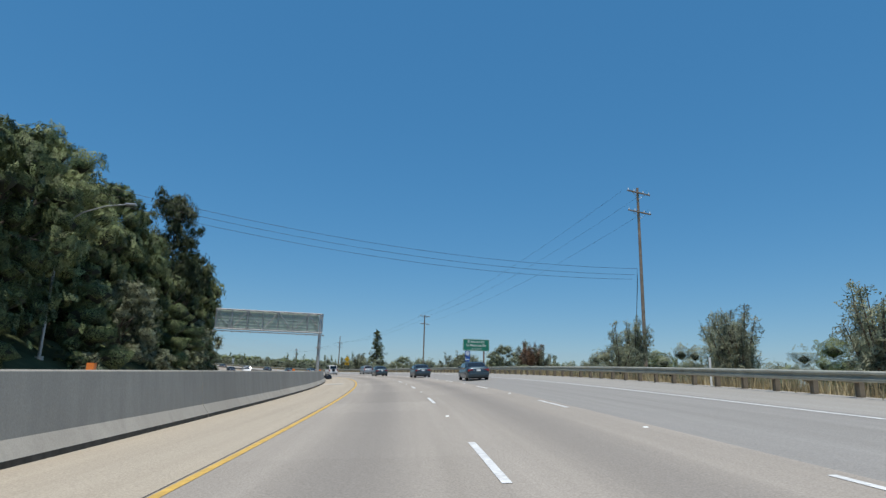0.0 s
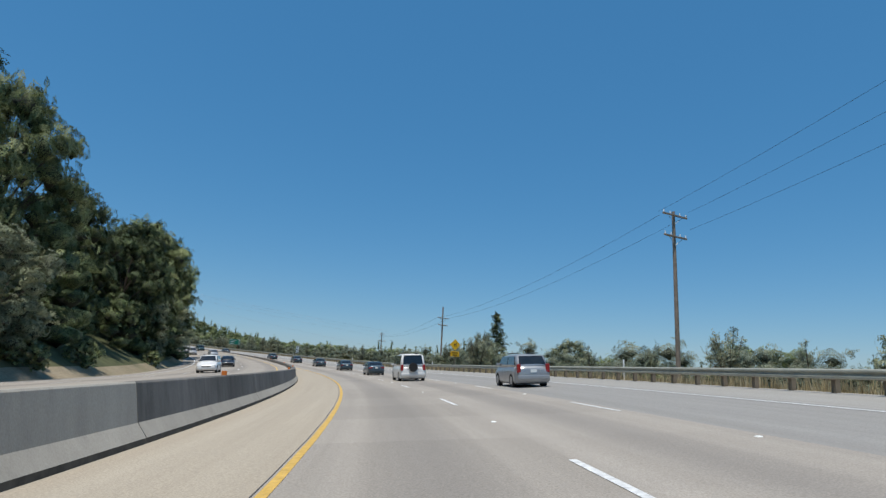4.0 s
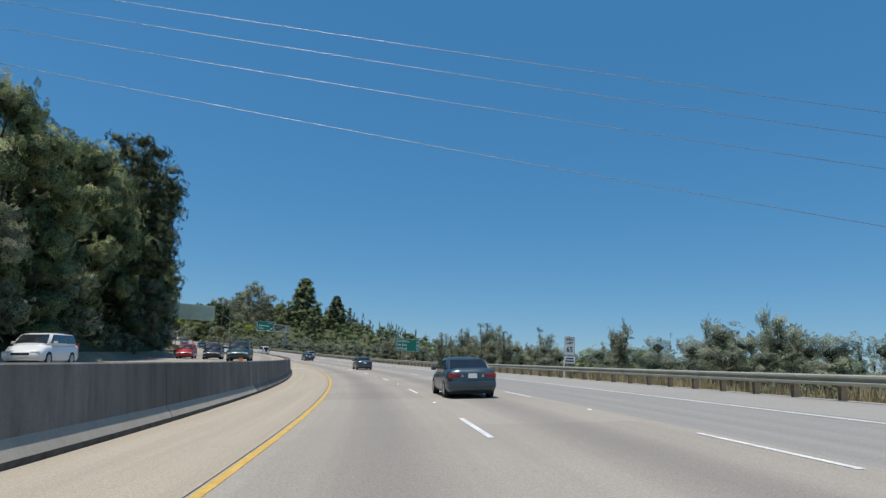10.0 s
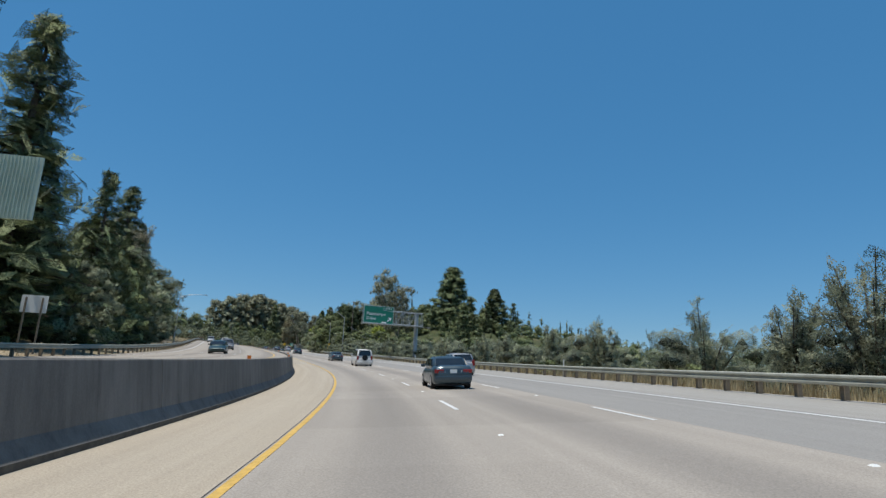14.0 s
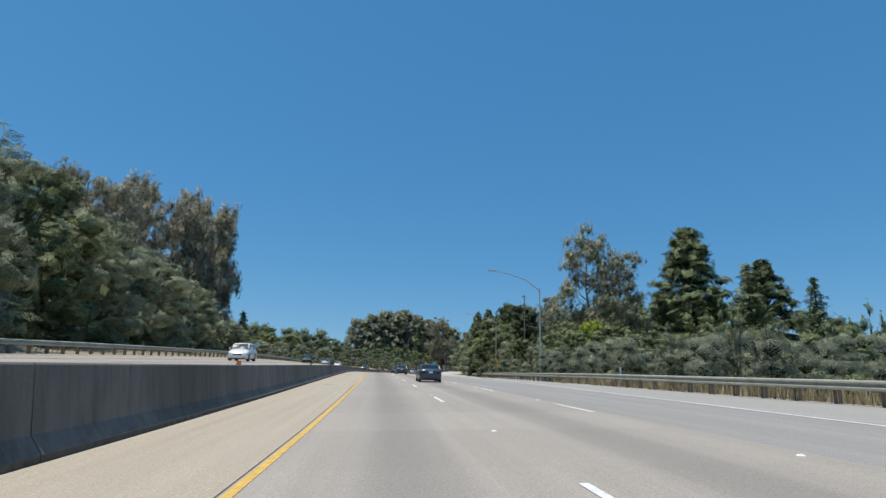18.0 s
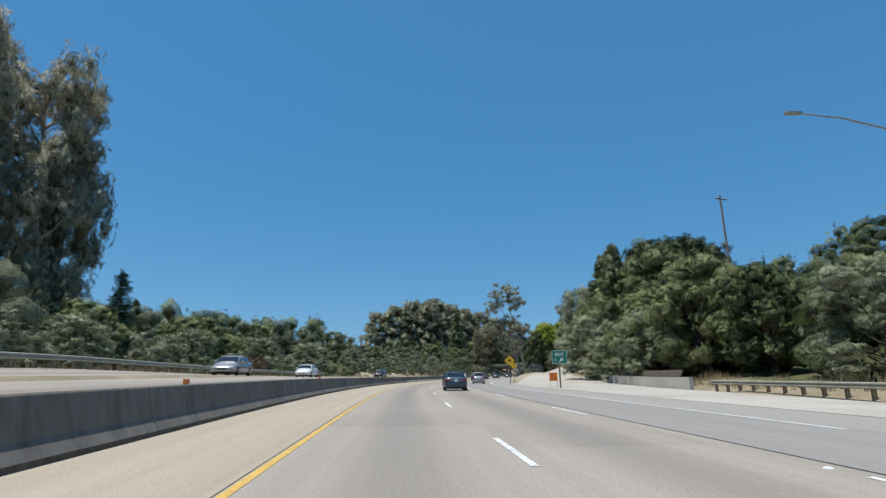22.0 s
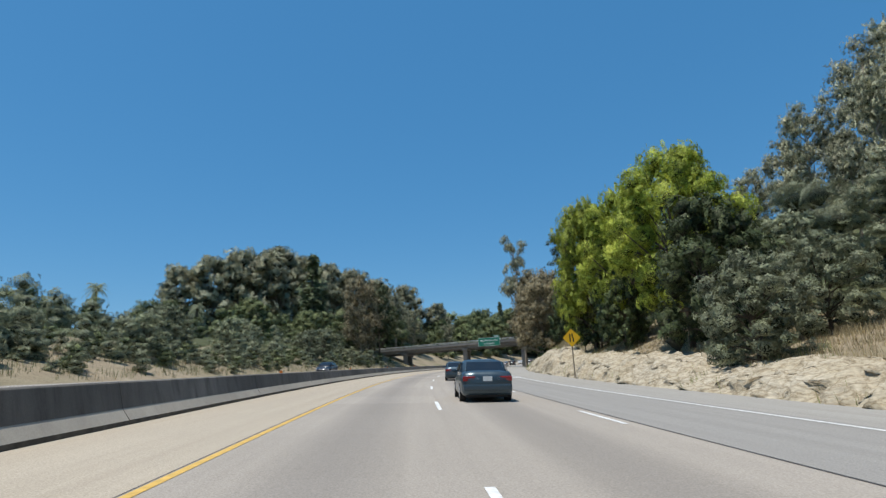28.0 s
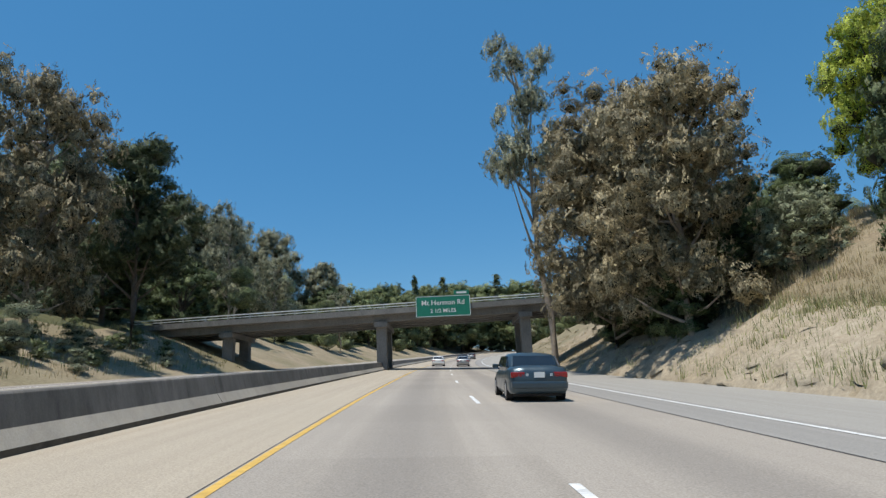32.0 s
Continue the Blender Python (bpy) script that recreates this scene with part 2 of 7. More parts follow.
def foliage(name, dark, light, dry=None, through=0.25, leaf=5.0, hang=1.0, fill=0.47):
    """Leaves: every one its own shade, gaps between them, a little light through them. leaf: leaves a metre; 0 for solid blades."""
    m, tree, b = material(name, 0.65, 0, 0.25)
    geo = tree.nodes.new("ShaderNodeNewGeometry")
    info = tree.nodes.new("ShaderNodeObjectInfo")
    shade = geo.outputs["Random Per Island"]
    if leaf:
        fit = node(tree, "ShaderNodeMapping", Scale=(1, 1, hang))
        cells = node(tree, "ShaderNodeTexVoronoi", Scale=leaf * 1.8)
        tree.links.new(geo.outputs["Position"], fit.inputs["Vector"])
        tree.links.new(fit.outputs[0], cells.inputs["Vector"])
        part_of = tree.nodes.new("ShaderNodeSeparateColor")
        tree.links.new(cells.outputs["Color"], part_of.inputs[0])
        mean = tree.nodes.new("ShaderNodeMix")
        mean.inputs[0].default_value = 0.6
        tree.links.new(shade, mean.inputs[2])
        tree.links.new(part_of.outputs[0], mean.inputs[3])
        shade = mean.outputs[0]
    c = ramp(tree, shade, [(0.08, dark), (0.7, light), (0.95, dry or light)])
    tone = tree.nodes.new("ShaderNodeHueSaturation")
    span = node(tree, "ShaderNodeMapRange", To_Min=0.75, To_Max=1.22)
    tree.links.new(info.outputs["Random"], span.inputs["Value"])
    tree.links.new(span.outputs[0], tone.inputs["Value"])
    spread = node(tree, "ShaderNodeTexNoise", Scale=1.3, Detail=4.0, Roughness=0.65)
    tree.links.new(geo.outputs["Position"], spread.inputs["Vector"])
    c = blend(tree, 1.0, c, ramp(tree, spread.outputs["Fac"], [(0.36, (0.6, 0.6, 0.6)), (0.5, (0.98, 0.98, 0.98)), (0.66, (1.3, 1.28, 1.2))]), "MULTIPLY")
    relief = node(tree, "ShaderNodeBump", Strength=0.6, Distance=0.25)
    tree.links.new(spread.outputs["Fac"], relief.inputs["Height"])
    tree.links.new(relief.outputs[0], b.inputs["Normal"])
    tree.links.new(c, tone.inputs["Color"])
    tree.links.new(tone.outputs[0], b.inputs["Base Color"])
    glow = tree.nodes.new("ShaderNodeBsdfTranslucent")
    tree.links.new(tone.outputs[0], glow.inputs["Color"])
    mix = tree.nodes.new("ShaderNodeMixShader")
    mix.inputs[0].default_value = through
    tree.links.new(b.outputs[0], mix.inputs[1])
    tree.links.new(glow.outputs[0], mix.inputs[2])
    last = mix
    if leaf:
        gap = tree.nodes.new("ShaderNodeMath")
        gap.operation = "GREATER_THAN"
        gap.inputs[1].default_value = fill
        tree.links.new(cells.outputs["Distance"], gap.inputs[0])
        clear = tree.nodes.new("ShaderNodeBsdfTransparent")
        last = tree.nodes.new("ShaderNodeMixShader")
        tree.links.new(gap.outputs[0], last.inputs[0])
        tree.links.new(mix.outputs[0], last.inputs[1])
        tree.links.new(clear.outputs[0], last.inputs[2])
    tree.links.new(last.outputs[0], tree.nodes["Material Output"].inputs["Surface"])
    return m


def pavement(name, dark, light, oil, lane_width, depth, rough=0.88, grain=40.0):
    """Worn paving: streaks along the way, an oily band down the middle of each lane, faint slabs and fine grain."""
    m, tree, b = material(name, rough, 0, 0.2)
    uv = tree.nodes.new("ShaderNodeUVMap")
    uv.uv_map = "along"
    pos = tree.nodes.new("ShaderNodeNewGeometry").outputs["Position"]
    stretch = node(tree, "ShaderNodeMapping", Scale=(1.6, 0.025, 1.0))
    tree.links.new(uv.outputs[0], stretch.inputs["Vector"])
    n1 = node(tree, "ShaderNodeTexNoise", Scale=1.3, Detail=6.0, Roughness=0.6)
    tree.links.new(stretch.outputs[0], n1.inputs["Vector"])
    n2, n3 = node(tree, "ShaderNodeTexNoise", Scale=0.35, Detail=6.0, Roughness=0.6), node(tree, "ShaderNodeTexNoise", Scale=grain, Detail=3.0)
    for n in (n2, n3):
        tree.links.new(pos, n.inputs["Vector"])
    c = ramp(tree, n1.outputs["Fac"], [(0.3, dark), (0.7, light)])
    c = blend(tree, ramp(tree, n2.outputs["Fac"], [(0.4, (0, 0, 0)), (0.75, (0.6, 0.6, 0.6))]), c, tuple(v * 0.88 for v in light))
    if lane_width:
        cut = tree.nodes.new("ShaderNodeSeparateXYZ")
        tree.links.new(uv.outputs[0], cut.inputs[0])
        turn = tree.nodes.new("ShaderNodeMath")
        turn.operation = "MULTIPLY"
        turn.inputs[1].default_value = 2 * math.pi / lane_width
        tree.links.new(cut.outputs[0], turn.inputs[0])
        wave = tree.nodes.new("ShaderNodeMath")
        wave.operation = "COSINE"
        tree.links.new(turn.outputs[0], wave.inputs[0])
        low = node(tree, "ShaderNodeMapRange", From_Min=-1.0, From_Max=0.1, To_Min=depth, To_Max=0.0)
        tree.links.new(wave.outputs[0], low.inputs["Value"])
        c = blend(tree, low.outputs[0], c, oil)
        slab = tree.nodes.new("ShaderNodeTexWhiteNoise")
        slab.noise_dimensions = "2D"
        grid = node(tree, "ShaderNodeMapping", Scale=(1 / lane_width, 1 / 4.6, 1.0))
        tree.links.new(uv.outputs[0], grid.inputs["Vector"])
        step = tree.nodes.new("ShaderNodeVectorMath")
        step.operation = "FLOOR"
        tree.links.new(grid.outputs[0], step.inputs[0])
        tree.links.new(step.outputs[0], slab.inputs["Vector"])
        tone = node(tree, "ShaderNodeMapRange", To_Min=0.94, To_Max=1.05)
        tree.links.new(slab.outputs["Value"], tone.inputs["Value"])
        c = blend(tree, 1.0, c, tone.outputs[0], "MULTIPLY")
    c = blend(tree, 0.26, c, ramp(tree, n3.outputs["Fac"], [(0.35, (0.2, 0.2, 0.2)), (0.65, (0.8, 0.8, 0.8))]), "OVERLAY")
    tree.links.new(c, b.inputs["Base Color"])
    k = node(tree, "ShaderNodeBump", Strength=0.12, Distance=0.01)
    tree.links.new(n3.outputs["Fac"], k.inputs["Height"])
    tree.links.new(k.outputs[0], b.inputs["Normal"])
    return m


CONCRETE_LANE = pavement("lane_concrete", (.315, .282, .24), (.378, .34, .292), (.225, .205, .182), 3.68, 0.65)
SHOULDER_CONCRETE = pavement("shoulder_concrete", (.365, .312, .24), (.44, .383, .3), (.36, .305, .232), 0, 0)
ASPHALT = pavement("asphalt", (.255, .243, .222), (.315, .302, .28), (.21, .2, .186), 0, 0)
PALE_ASPHALT = pavement("dusty_asphalt", (.30, .285, .255), (.36, .343, .31), (.28, .265, .24), 0, 0)
# Paler copy of the barrier concrete, with the sunlight put into its colour.
LIT_CONCRETE = mineral("lit_barrier_concrete", (.355, .325, .275), (.44, .405, .345), (.29, .266, .226), 0.9, 0.5, 45, 0.12, (1, 1, 0.6), 0.2, 0.18)
# Barrier lip: gutter dirt and the lip's own shade in one dark colour.
FOOT_DIRT_SHADE = plain("gutter_dirt_and_shade", (.085, .075, .06), 0.95, 0, 0.4, 4.0, 0.4)
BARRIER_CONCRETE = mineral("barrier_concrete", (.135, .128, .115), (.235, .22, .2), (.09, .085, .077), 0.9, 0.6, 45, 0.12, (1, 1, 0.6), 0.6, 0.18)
WALL_CONCRETE = mineral("wall_concrete", (.42, .39, .34), (.52, .49, .43), (.36, .33, .28), 0.9, 0.6, 45, 0.12, (1, 1, 1), 0.0, 0.18)
BRIDGE_CONCRETE = mineral("bridge_concrete", (.20, .195, .18), (.28, .27, .25), (.16, .155, .145), 0.9, 0.7, 12, 0.4, (1, 1, 0.4))
SOIL = mineral("dry_soil", (.24, .19, .125), (.36, .30, .21), (.17, .155, .085), 1.0, 0.35, 6, 0.8)
ROCK = mineral("pale_rock", (.38, .33, .245), (.53, .478, .375), (.4, .335, .225), 1.0, 1.6, 9, 1.0, (0.7, 0.7, 1.5), 0.0, 0.42, 2.3)
PALE_SOIL = mineral("pale_bare_soil", (.32, .265, .19), (.44, .38, .285), (.3, .245, .165), 1.0, 0.8, 7, 1.0)
JOINT = plain("tar_joint", (.06, .058, .055), 0.8, 0, 0.2, 3.0)
SCRUB = mineral("far_scrub", (.035, .048, .02), (.085, .10, .045), (.13, .12, .06), 1.0, 0.12, 0.9, 1.0)
YELLOW_PAINT = plain("yellow_line_paint", (.60, .38, .085), 0.7, 0, 0.2, 5.0)
WHITE_PAINT = plain("white_line_paint", (.66, .66, .64), 0.7, 0, 0.3, 7.0)
GALVANISED = plain("galvanised_steel", (.42, .43, .43), 0.5, 0.6, 0.15, 2.5)
RAIL_STEEL = plain("weathered_rail_steel", (.36, .36, .30), 0.6, 0.2, 0.2, 1.5)
POST_WOOD = plain("weathered_post_wood", (.20, .165, .12), 0.9, 0, 0.3, 4.0, 0.4)
POLE_WOOD = plain("pole_wood", (.25, .195, .15), 0.9, 0, 0.3, 2.5, 0.4)
RUST_STEEL = plain("brown_sign_post", (.20, .10, .06), 0.85, 0, 0.25, 4.0)
SIGN_GREEN = plain("sign_green", (.012, .20, .125), 0.45, 0, 0.08, 1.5)
SIGN_BACK = plain("bare_aluminium", (.42, .52, .44), 0.6, 0.05, 0.12, 1.2)
SIGN_WHITE = plain("sign_white", (.80, .81, .78), 0.45, 0, 0.05, 2.0)
SIGN_YELLOW = plain("sign_yellow", (.80, .46, .012), 0.45, 0, 0.08, 2.0)
SIGN_ORANGE = plain("sign_orange", (.75, .20, .03), 0.5, 0, 0.08, 2.0)
SIGN_BLUE = plain("sign_blue", (.02, .10, .36), 0.45, 0, 0.05, 2.0)
BLACK = plain("black_paint", (.012, .012, .012), 0.5, 0, 0.1, 2.0)
BARK = plain("brown_bark", (.11, .085, .062), 0.95, 0, 0.4, 3.0, 0.9)
PALE_BARK = plain("pale_bark", (.34, .28, .22), 0.9, 0, 0.4, 1.6, 0.6)
OAK_LEAF = foliage("oak_leaf", (.1, .13, .055), (.235, .275, .12), (.3, .325, .165), 0.12, 7.0, 1.0, 0.53)
DARK_LEAF = foliage("dark_leaf", (.036, .055, .023), (.105, .138, .054), (.165, .185, .085), 0.08, 6.5, 1.0, 0.55)
GREY_LEAF = foliage("grey_green_leaf", (.165, .195, .118), (.31, .338, .215), (.365, .385, .26), 0.2, 8.0, 1.0, 0.51)
FEATHER_LEAF = foliage("pale_feathery_leaf", (.165, .193, .127), (.363, .391, .275), (.440, .440, .319), 0.42, 8.5, 1.0, 0.47)
BRIGHT_LEAF = foliage("yellow_green_leaf", (.14, .185, .024), (.44, .505, .075), (.6, .61, .13), 0.3, 6.5, 1.0, 0.54)
CONIFER_LEAF = foliage("conifer_needle", (.058, .086, .043), (.184, .221, .103), (.240, .265, .140), 0.10, 8.0, 1.0, 0.55)
PINE_LEAF = foliage("pine_needle", (.028, .042, .02), (.085, .11, .048), (.14, .15, .08), 0.10, 6.0, 1.0, 0.55)
GUM_LEAF = foliage("eucalyptus_leaf", (.156, .169, .106), (.406, .413, .281), (.500, .456, .312), 0.20, 6.5, 0.5, 0.52)
TALL_GUM_LEAF = foliage("grey_eucalyptus_leaf", (.163, .163, .117), (.429, .410, .305), (.520, .455, .345), 0.32, 6.0, 0.5, 0.52)
BROWN_GUM_LEAF = foliage("brown_eucalyptus_leaf", (.157, .137, .081), (.370, .319, .196), (.448, .370, .224), 0.18, 6.5, 0.5, 0.53)
# Near-black colour of the clump cores: the crowns' inner shade, painted.
INNER_SHADE = plain("inner_crown_shade", (.026, .028, .016), 0.95, 0, 0.45, 1.8, 0.5)
RUSSET_LEAF = foliage("russet_leaf", (.12, .075, .05), (.27, .17, .115), (.34, .24, .16), 0.25, 8.0, 1.0, 0.49)
SILVER_LEAF = foliage("silvery_leaf", (.3, .31, .27), (.55, .56, .5), (.62, .62, .55), 0.15, 8.0, 1.0, 0.52)
GRASS_DRY = foliage("dry_grass", (.34, .27, .15), (.54, .45, .27), (.62, .53, .35), 0.25, 0)
GRASS_GREEN = foliage("green_weed", (.18, .2, .08), (.31, .33, .15), (.44, .41, .23), 0.25, 0)


# ---- mesh helpers ----
def mesh_of(name, verts, faces, mat, smooth=False):
    me = bpy.data.meshes.new(name)
    me.from_pydata([tuple(v) for v in verts], [], faces)
    for m in (mat if isinstance(mat, (list, tuple)) else [mat]):
        me.materials.append(m)
    if smooth:
        me.polygons.foreach_set("use_smooth", [True] * len(me.polygons))
    me.update()
    return me


def part(name, bm, mat, parent, label=""):
    """Links a bmesh, or a mesh, as one object under a thing or a part."""
    if isinstance(bm, bpy.types.Mesh):
        me = bm
    else:
        me = bpy.data.meshes.new(name)
        bm.to_mesh(me)
        bm.free()
        me.materials.append(mat)
    ob = new(name, me)
    if parent is not None:
        ob.parent = parent
    return tagged(ob, label)


def box(w, l, h, x=0.0, y=0.0, z=0.0, bevel=0.0, turn=None):
    """A box of w x l x h (x, y, z) whose base centre is at x, y, z."""
    bm = bmesh.new()
    bmesh.ops.create_cube(bm, size=1.0)
    bmesh.ops.scale(bm, vec=(w, l, h), verts=bm.verts)
    if bevel:
        bmesh.ops.bevel(bm, geom=bm.edges, offset=bevel, segments=2, affect="EDGES", profile=0.6)
    if turn is not None:
        bmesh.ops.transform(bm, matrix=turn, verts=bm.verts)
    bmesh.ops.translate(bm, vec=(x, y, z + h / 2), verts=bm.verts)
    return bm


def rod(a, b, r1, r2=None, sides=8):
    """A round bar from a to b."""
    a, b = Vector(a), Vector(b)
    bm = bmesh.new()
    bmesh.ops.create_cone(bm, cap_ends=True, segments=sides, radius1=r1, radius2=r1 if r2 is None else r2, depth=(b - a).length)
    turn = (b - a).to_track_quat("Z", "Y").to_matrix().to_4x4()
    bmesh.ops.transform(bm, matrix=Matrix.Translation((a + b) / 2) @ turn, verts=bm.verts)
    return bm


def merge(*parts):
    """Several bmeshes as one."""
    out = bmesh.new()
    for p in parts:
        me = bpy.data.meshes.new("tmp")
        p.to_mesh(me)
        p.free()
        out.from_mesh(me)
        bpy.data.meshes.remove(me)
    return out


def thing(name, label, category, m, group=""):
    ob = tagged(new(name), label, category, group)
    ob.matrix_basis = m
    return ob


def stand(s, d, up=0.0, turn=0.0, ground=True):
    """Pose upright on the ground at a station; its +y points up the road."""
    p = on_land(s, d, up) if ground else place(s, d, up)
    return Matrix.Translation(p) @ pose(0, 0, 0, 0, 0, facing(s) + turn)


def sweep(name, section, s0, s1, mat, step=4.0, closed=False, smooth=False, parent=None):
    """A strip or a bar that follows the road: section is a list of (offset, height) or a function of the station."""
    stations = np.linspace(s0, s1, max(2, int(round((s1 - s0) / step)) + 1))
    first = section(s0) if callable(section) else section
    n, verts, faces = len(first), [], []
    for s in stations:
        for d, up in (section(s) if callable(section) else section):
            verts.append(tuple(float(v) for v in road_xyz(s, d, up)))
    for i in range(len(stations) - 1):
        for j in range(n if closed else n - 1):
            a, b = i * n + j, i * n + (j + 1) % n
            faces.append((a, b, b + n, a + n))
    if closed:
        faces += [tuple(range(n))[::-1], tuple(range(len(verts) - n, len(verts)))]
    me = mesh_of(name, verts, faces, mat, smooth)
    bm = bmesh.new()
    bm.from_mesh(me)
    uv = bm.loops.layers.uv.new('along')
    bm.verts.ensure_lookup_table()
    for face in bm.faces:
        for loop in face.loops:
            q = stations[loop.vert.index // n]
            loop[uv].uv = ((section(q) if callable(section) else section)[loop.vert.index % n][0], q)
    bmesh.ops.recalc_face_normals(bm, faces=bm.faces)
    if not closed and sum(f.normal.z for f in bm.faces) < 0:
        bmesh.ops.reverse_faces(bm, faces=bm.faces)
    bm.to_mesh(me)
    bm.free()
    ob = new(name, me)
    if parent is not None:
        ob.parent = parent
    return ob


def structure(ob, label, category):
    return tagged(ob, label, category, "", "structure")


# ---- road and ground ----
END = 1110.0
LANE = 3.68
EDGE_LINE = ([-80, 150, 200, 330, 420, 470, 505, 700, 745, 800, 1120], [12.0, 11.9, 11.4, 11.2, 11.5, 11.5, 11.3, 11.4, 11.0, 9.2, 8.6])


def edge_line(s):
    return float(np.interp(s, *EDGE_LINE))


structure(sweep("shoulder_left", lambda s: [(barrier_at(s) - 0.3, 0), (-0.11, 0)], -78, END, SHOULDER_CONCRETE), "pale beige concrete inside shoulder along the barrier", "shoulder")
road = structure(sweep("road", lambda s: [(-0.11, 0), (1.8, 0.0), (LANE, 0), (2 * LANE + 0.28, 0)], -78, END, CONCRETE_LANE), "two worn pale concrete motorway lanes", "road")
structure(sweep("road_right", lambda s: [(2 * LANE + 0.28, 0), (edge_line(s) + 0.35, over(s, edge_line(s) + 0.35))], -78, END, ASPHALT), "grey asphalt outer lane", "road")
structure(sweep("shoulder_right", lambda s: [(edge_line(s) + 0.35, over(s, edge_line(s) + 0.35)), (min(rail_at(s), 18.0) + 0.5 if s < 520 else 14.95, over(s, rail_at(s)) - 0.01)], -78, END, PALE_ASPHALT), "pale dusty asphalt outer shoulder", "shoulder")
structure(sweep("road_opposite", lambda s: [(-18.0, over(s, -18)), (-10, over(s, -10)), (barrier_at(s) - 0.56, over(s, barrier_at(s) - 0.6))], -78, END, CONCRETE_LANE), "pale concrete carriageway of the oncoming traffic", "road")


def paint_strip(name, d, width, s0, s1, mat, label):
    half = width / 2
    mid = d if callable(d) else (lambda s: d)
    ob = sweep(name, lambda s: [(mid(s) - half, over(s, mid(s)) + 0.006), (mid(s) + half, over(s, mid(s)) + 0.006)], s0, s1, mat)
    return structure(ob, label, "road marking")


paint_strip("yellow_line", 0.0, 0.13, -78, END, YELLOW_PAINT, "solid yellow line painted on pale concrete")
paint_strip("edge_line_opposite", lambda s: barrier_at(s) - 1.9, 0.13, -78, END, YELLOW_PAINT, "solid yellow line of the opposite carriageway")
paint_strip("edge_line_far", -16.1, 0.13, -78, END, WHITE_PAINT, "solid white edge line of the opposite carriageway")
paint_strip("edge_line_right", edge_line, 0.15, -78, 440, WHITE_PAINT, "solid white edge line on grey asphalt")
paint_strip("edge_line_beyond_exit", edge_line, 0.15, 545, END, WHITE_PAINT, "solid white edge line on grey asphalt beyond the exit")


def dashes(name, d, runs, mat, label):
    holder = structure(new(name), label, "road marking")
    for first, last, gap in runs:
        s = first
        while s < last:
            sweep("dash", lambda q: [(d - 0.06, over(q, d) + 0.007), (d + 0.06, over(q, d) + 0.007)], s, s + 3.66, mat, 1.83, parent=holder)
            s += gap
    return holder


dashes("lane_dashes", LANE, ((-66.3, 440, 14.66), (451.0, 1000, 14.95)), WHITE_PAINT, "broken white lane line on concrete")
dashes("lane_dashes_right", 2 * LANE, ((-70.0, 440, 14.66), (446.0, 745, 14.95)), WHITE_PAINT, "broken white lane line beside a dark joint")
dashes("lane_dashes_opposite", -9.1, ((-71.9, 960, 14.63),), WHITE_PAINT, "broken white lane line of the oncoming side")
dashes("lane_dashes_far", -12.8, ((-69.9, 960, 14.63),), WHITE_PAINT, "broken white lane line of the oncoming side")
paint_strip("shoulder_joint", -0.108, 0.014, -78, END, JOINT, "thin dark joint between shoulder and lane")
paint_strip("slab_joint", 2 * LANE + 0.3, 0.05, 480, END, JOINT, "dark sealed joint between concrete and asphalt")

# ground sheet: fine along the road, coarse out to the horizon
cols = np.r_[-98, -78, -60, -48, -40, -34, np.arange(-30, -16.9, 1.3), -15, -9, -3, 3, 9, np.arange(13.2, 30, 1.2), 34, 40, 48, 60, 78, 98]
rows_s = np.arange(-80, 1120.1, 4.0)
gs, gd = np.meshgrid(rows_s, cols, indexing="ij")
gx, gy, gz = road_xyz(gs, 0 * gd)
ga = np.interp(gs, STATION, TURN)
gx, gy, gz = gx + np.cos(ga) * gd, gy + np.sin(ga) * gd, gz + land(gs, gd) - np.where((gd > -17.3) & (gd < np.interp(gs, *RIGHT_FROM) - 0.25), 0.4, 0.0)
verts = np.stack([gx, gy, gz], -1).reshape(-1, 3).tolist()
nc = len(cols)
faces = [(i * nc + j, i * nc + j + 1, (i + 1) * nc + j + 1, (i + 1) * nc + j) for i in range(len(rows_s) - 1) for j in range(nc - 1)]
xs = np.r_[-4500, -3000, -2000, -1500, np.arange(-1300, 501, 30), 700, 1000, 1500, 2500, 4500]
ys = np.r_[-4500, -2500, -1200, -600, np.arange(-300, 1251, 30), 1500, 2000, 3000, 4500]
hx, hy = np.meshgrid(xs, ys, indexing="ij")
flat = np.stack([hx.ravel(), hy.ravel()], 1)
near = np.array([np.argmin((LINE_X - x) ** 2 + (LINE_Y - y) ** 2) for x, y in flat])
off = (flat[:, 0] - LINE_X[near]) * np.cos(TURN[near]) + (flat[:, 1] - LINE_Y[near]) * np.sin(TURN[near])
dist = np.hypot(flat[:, 0] - LINE_X[near], flat[:, 1] - LINE_Y[near])
hz = LINE_Z[near] + land(STATION[near], off) - np.where(dist < 58, 7.0, 0.6)
base_n, ny = len(verts), len(ys)
verts += np.c_[flat, hz].tolist()
faces += [(base_n + i * ny + j, base_n + (i + 1) * ny + j, base_n + (i + 1) * ny + j + 1, base_n + i * ny + j + 1) for i in range(len(xs) - 1) for j in range(ny - 1)]
ground_mesh = mesh_of("ground", verts, faces, [SOIL, SCRUB], True)
inner = (len(rows_s) - 1) * (nc - 1)
side = np.abs(np.tile((cols[:-1] + cols[1:]) / 2, len(rows_s) - 1))
across = np.tile((cols[:-1] + cols[1:]) / 2, len(rows_s) - 1)
reach = np.repeat(rows_s[:-1], nc - 1)
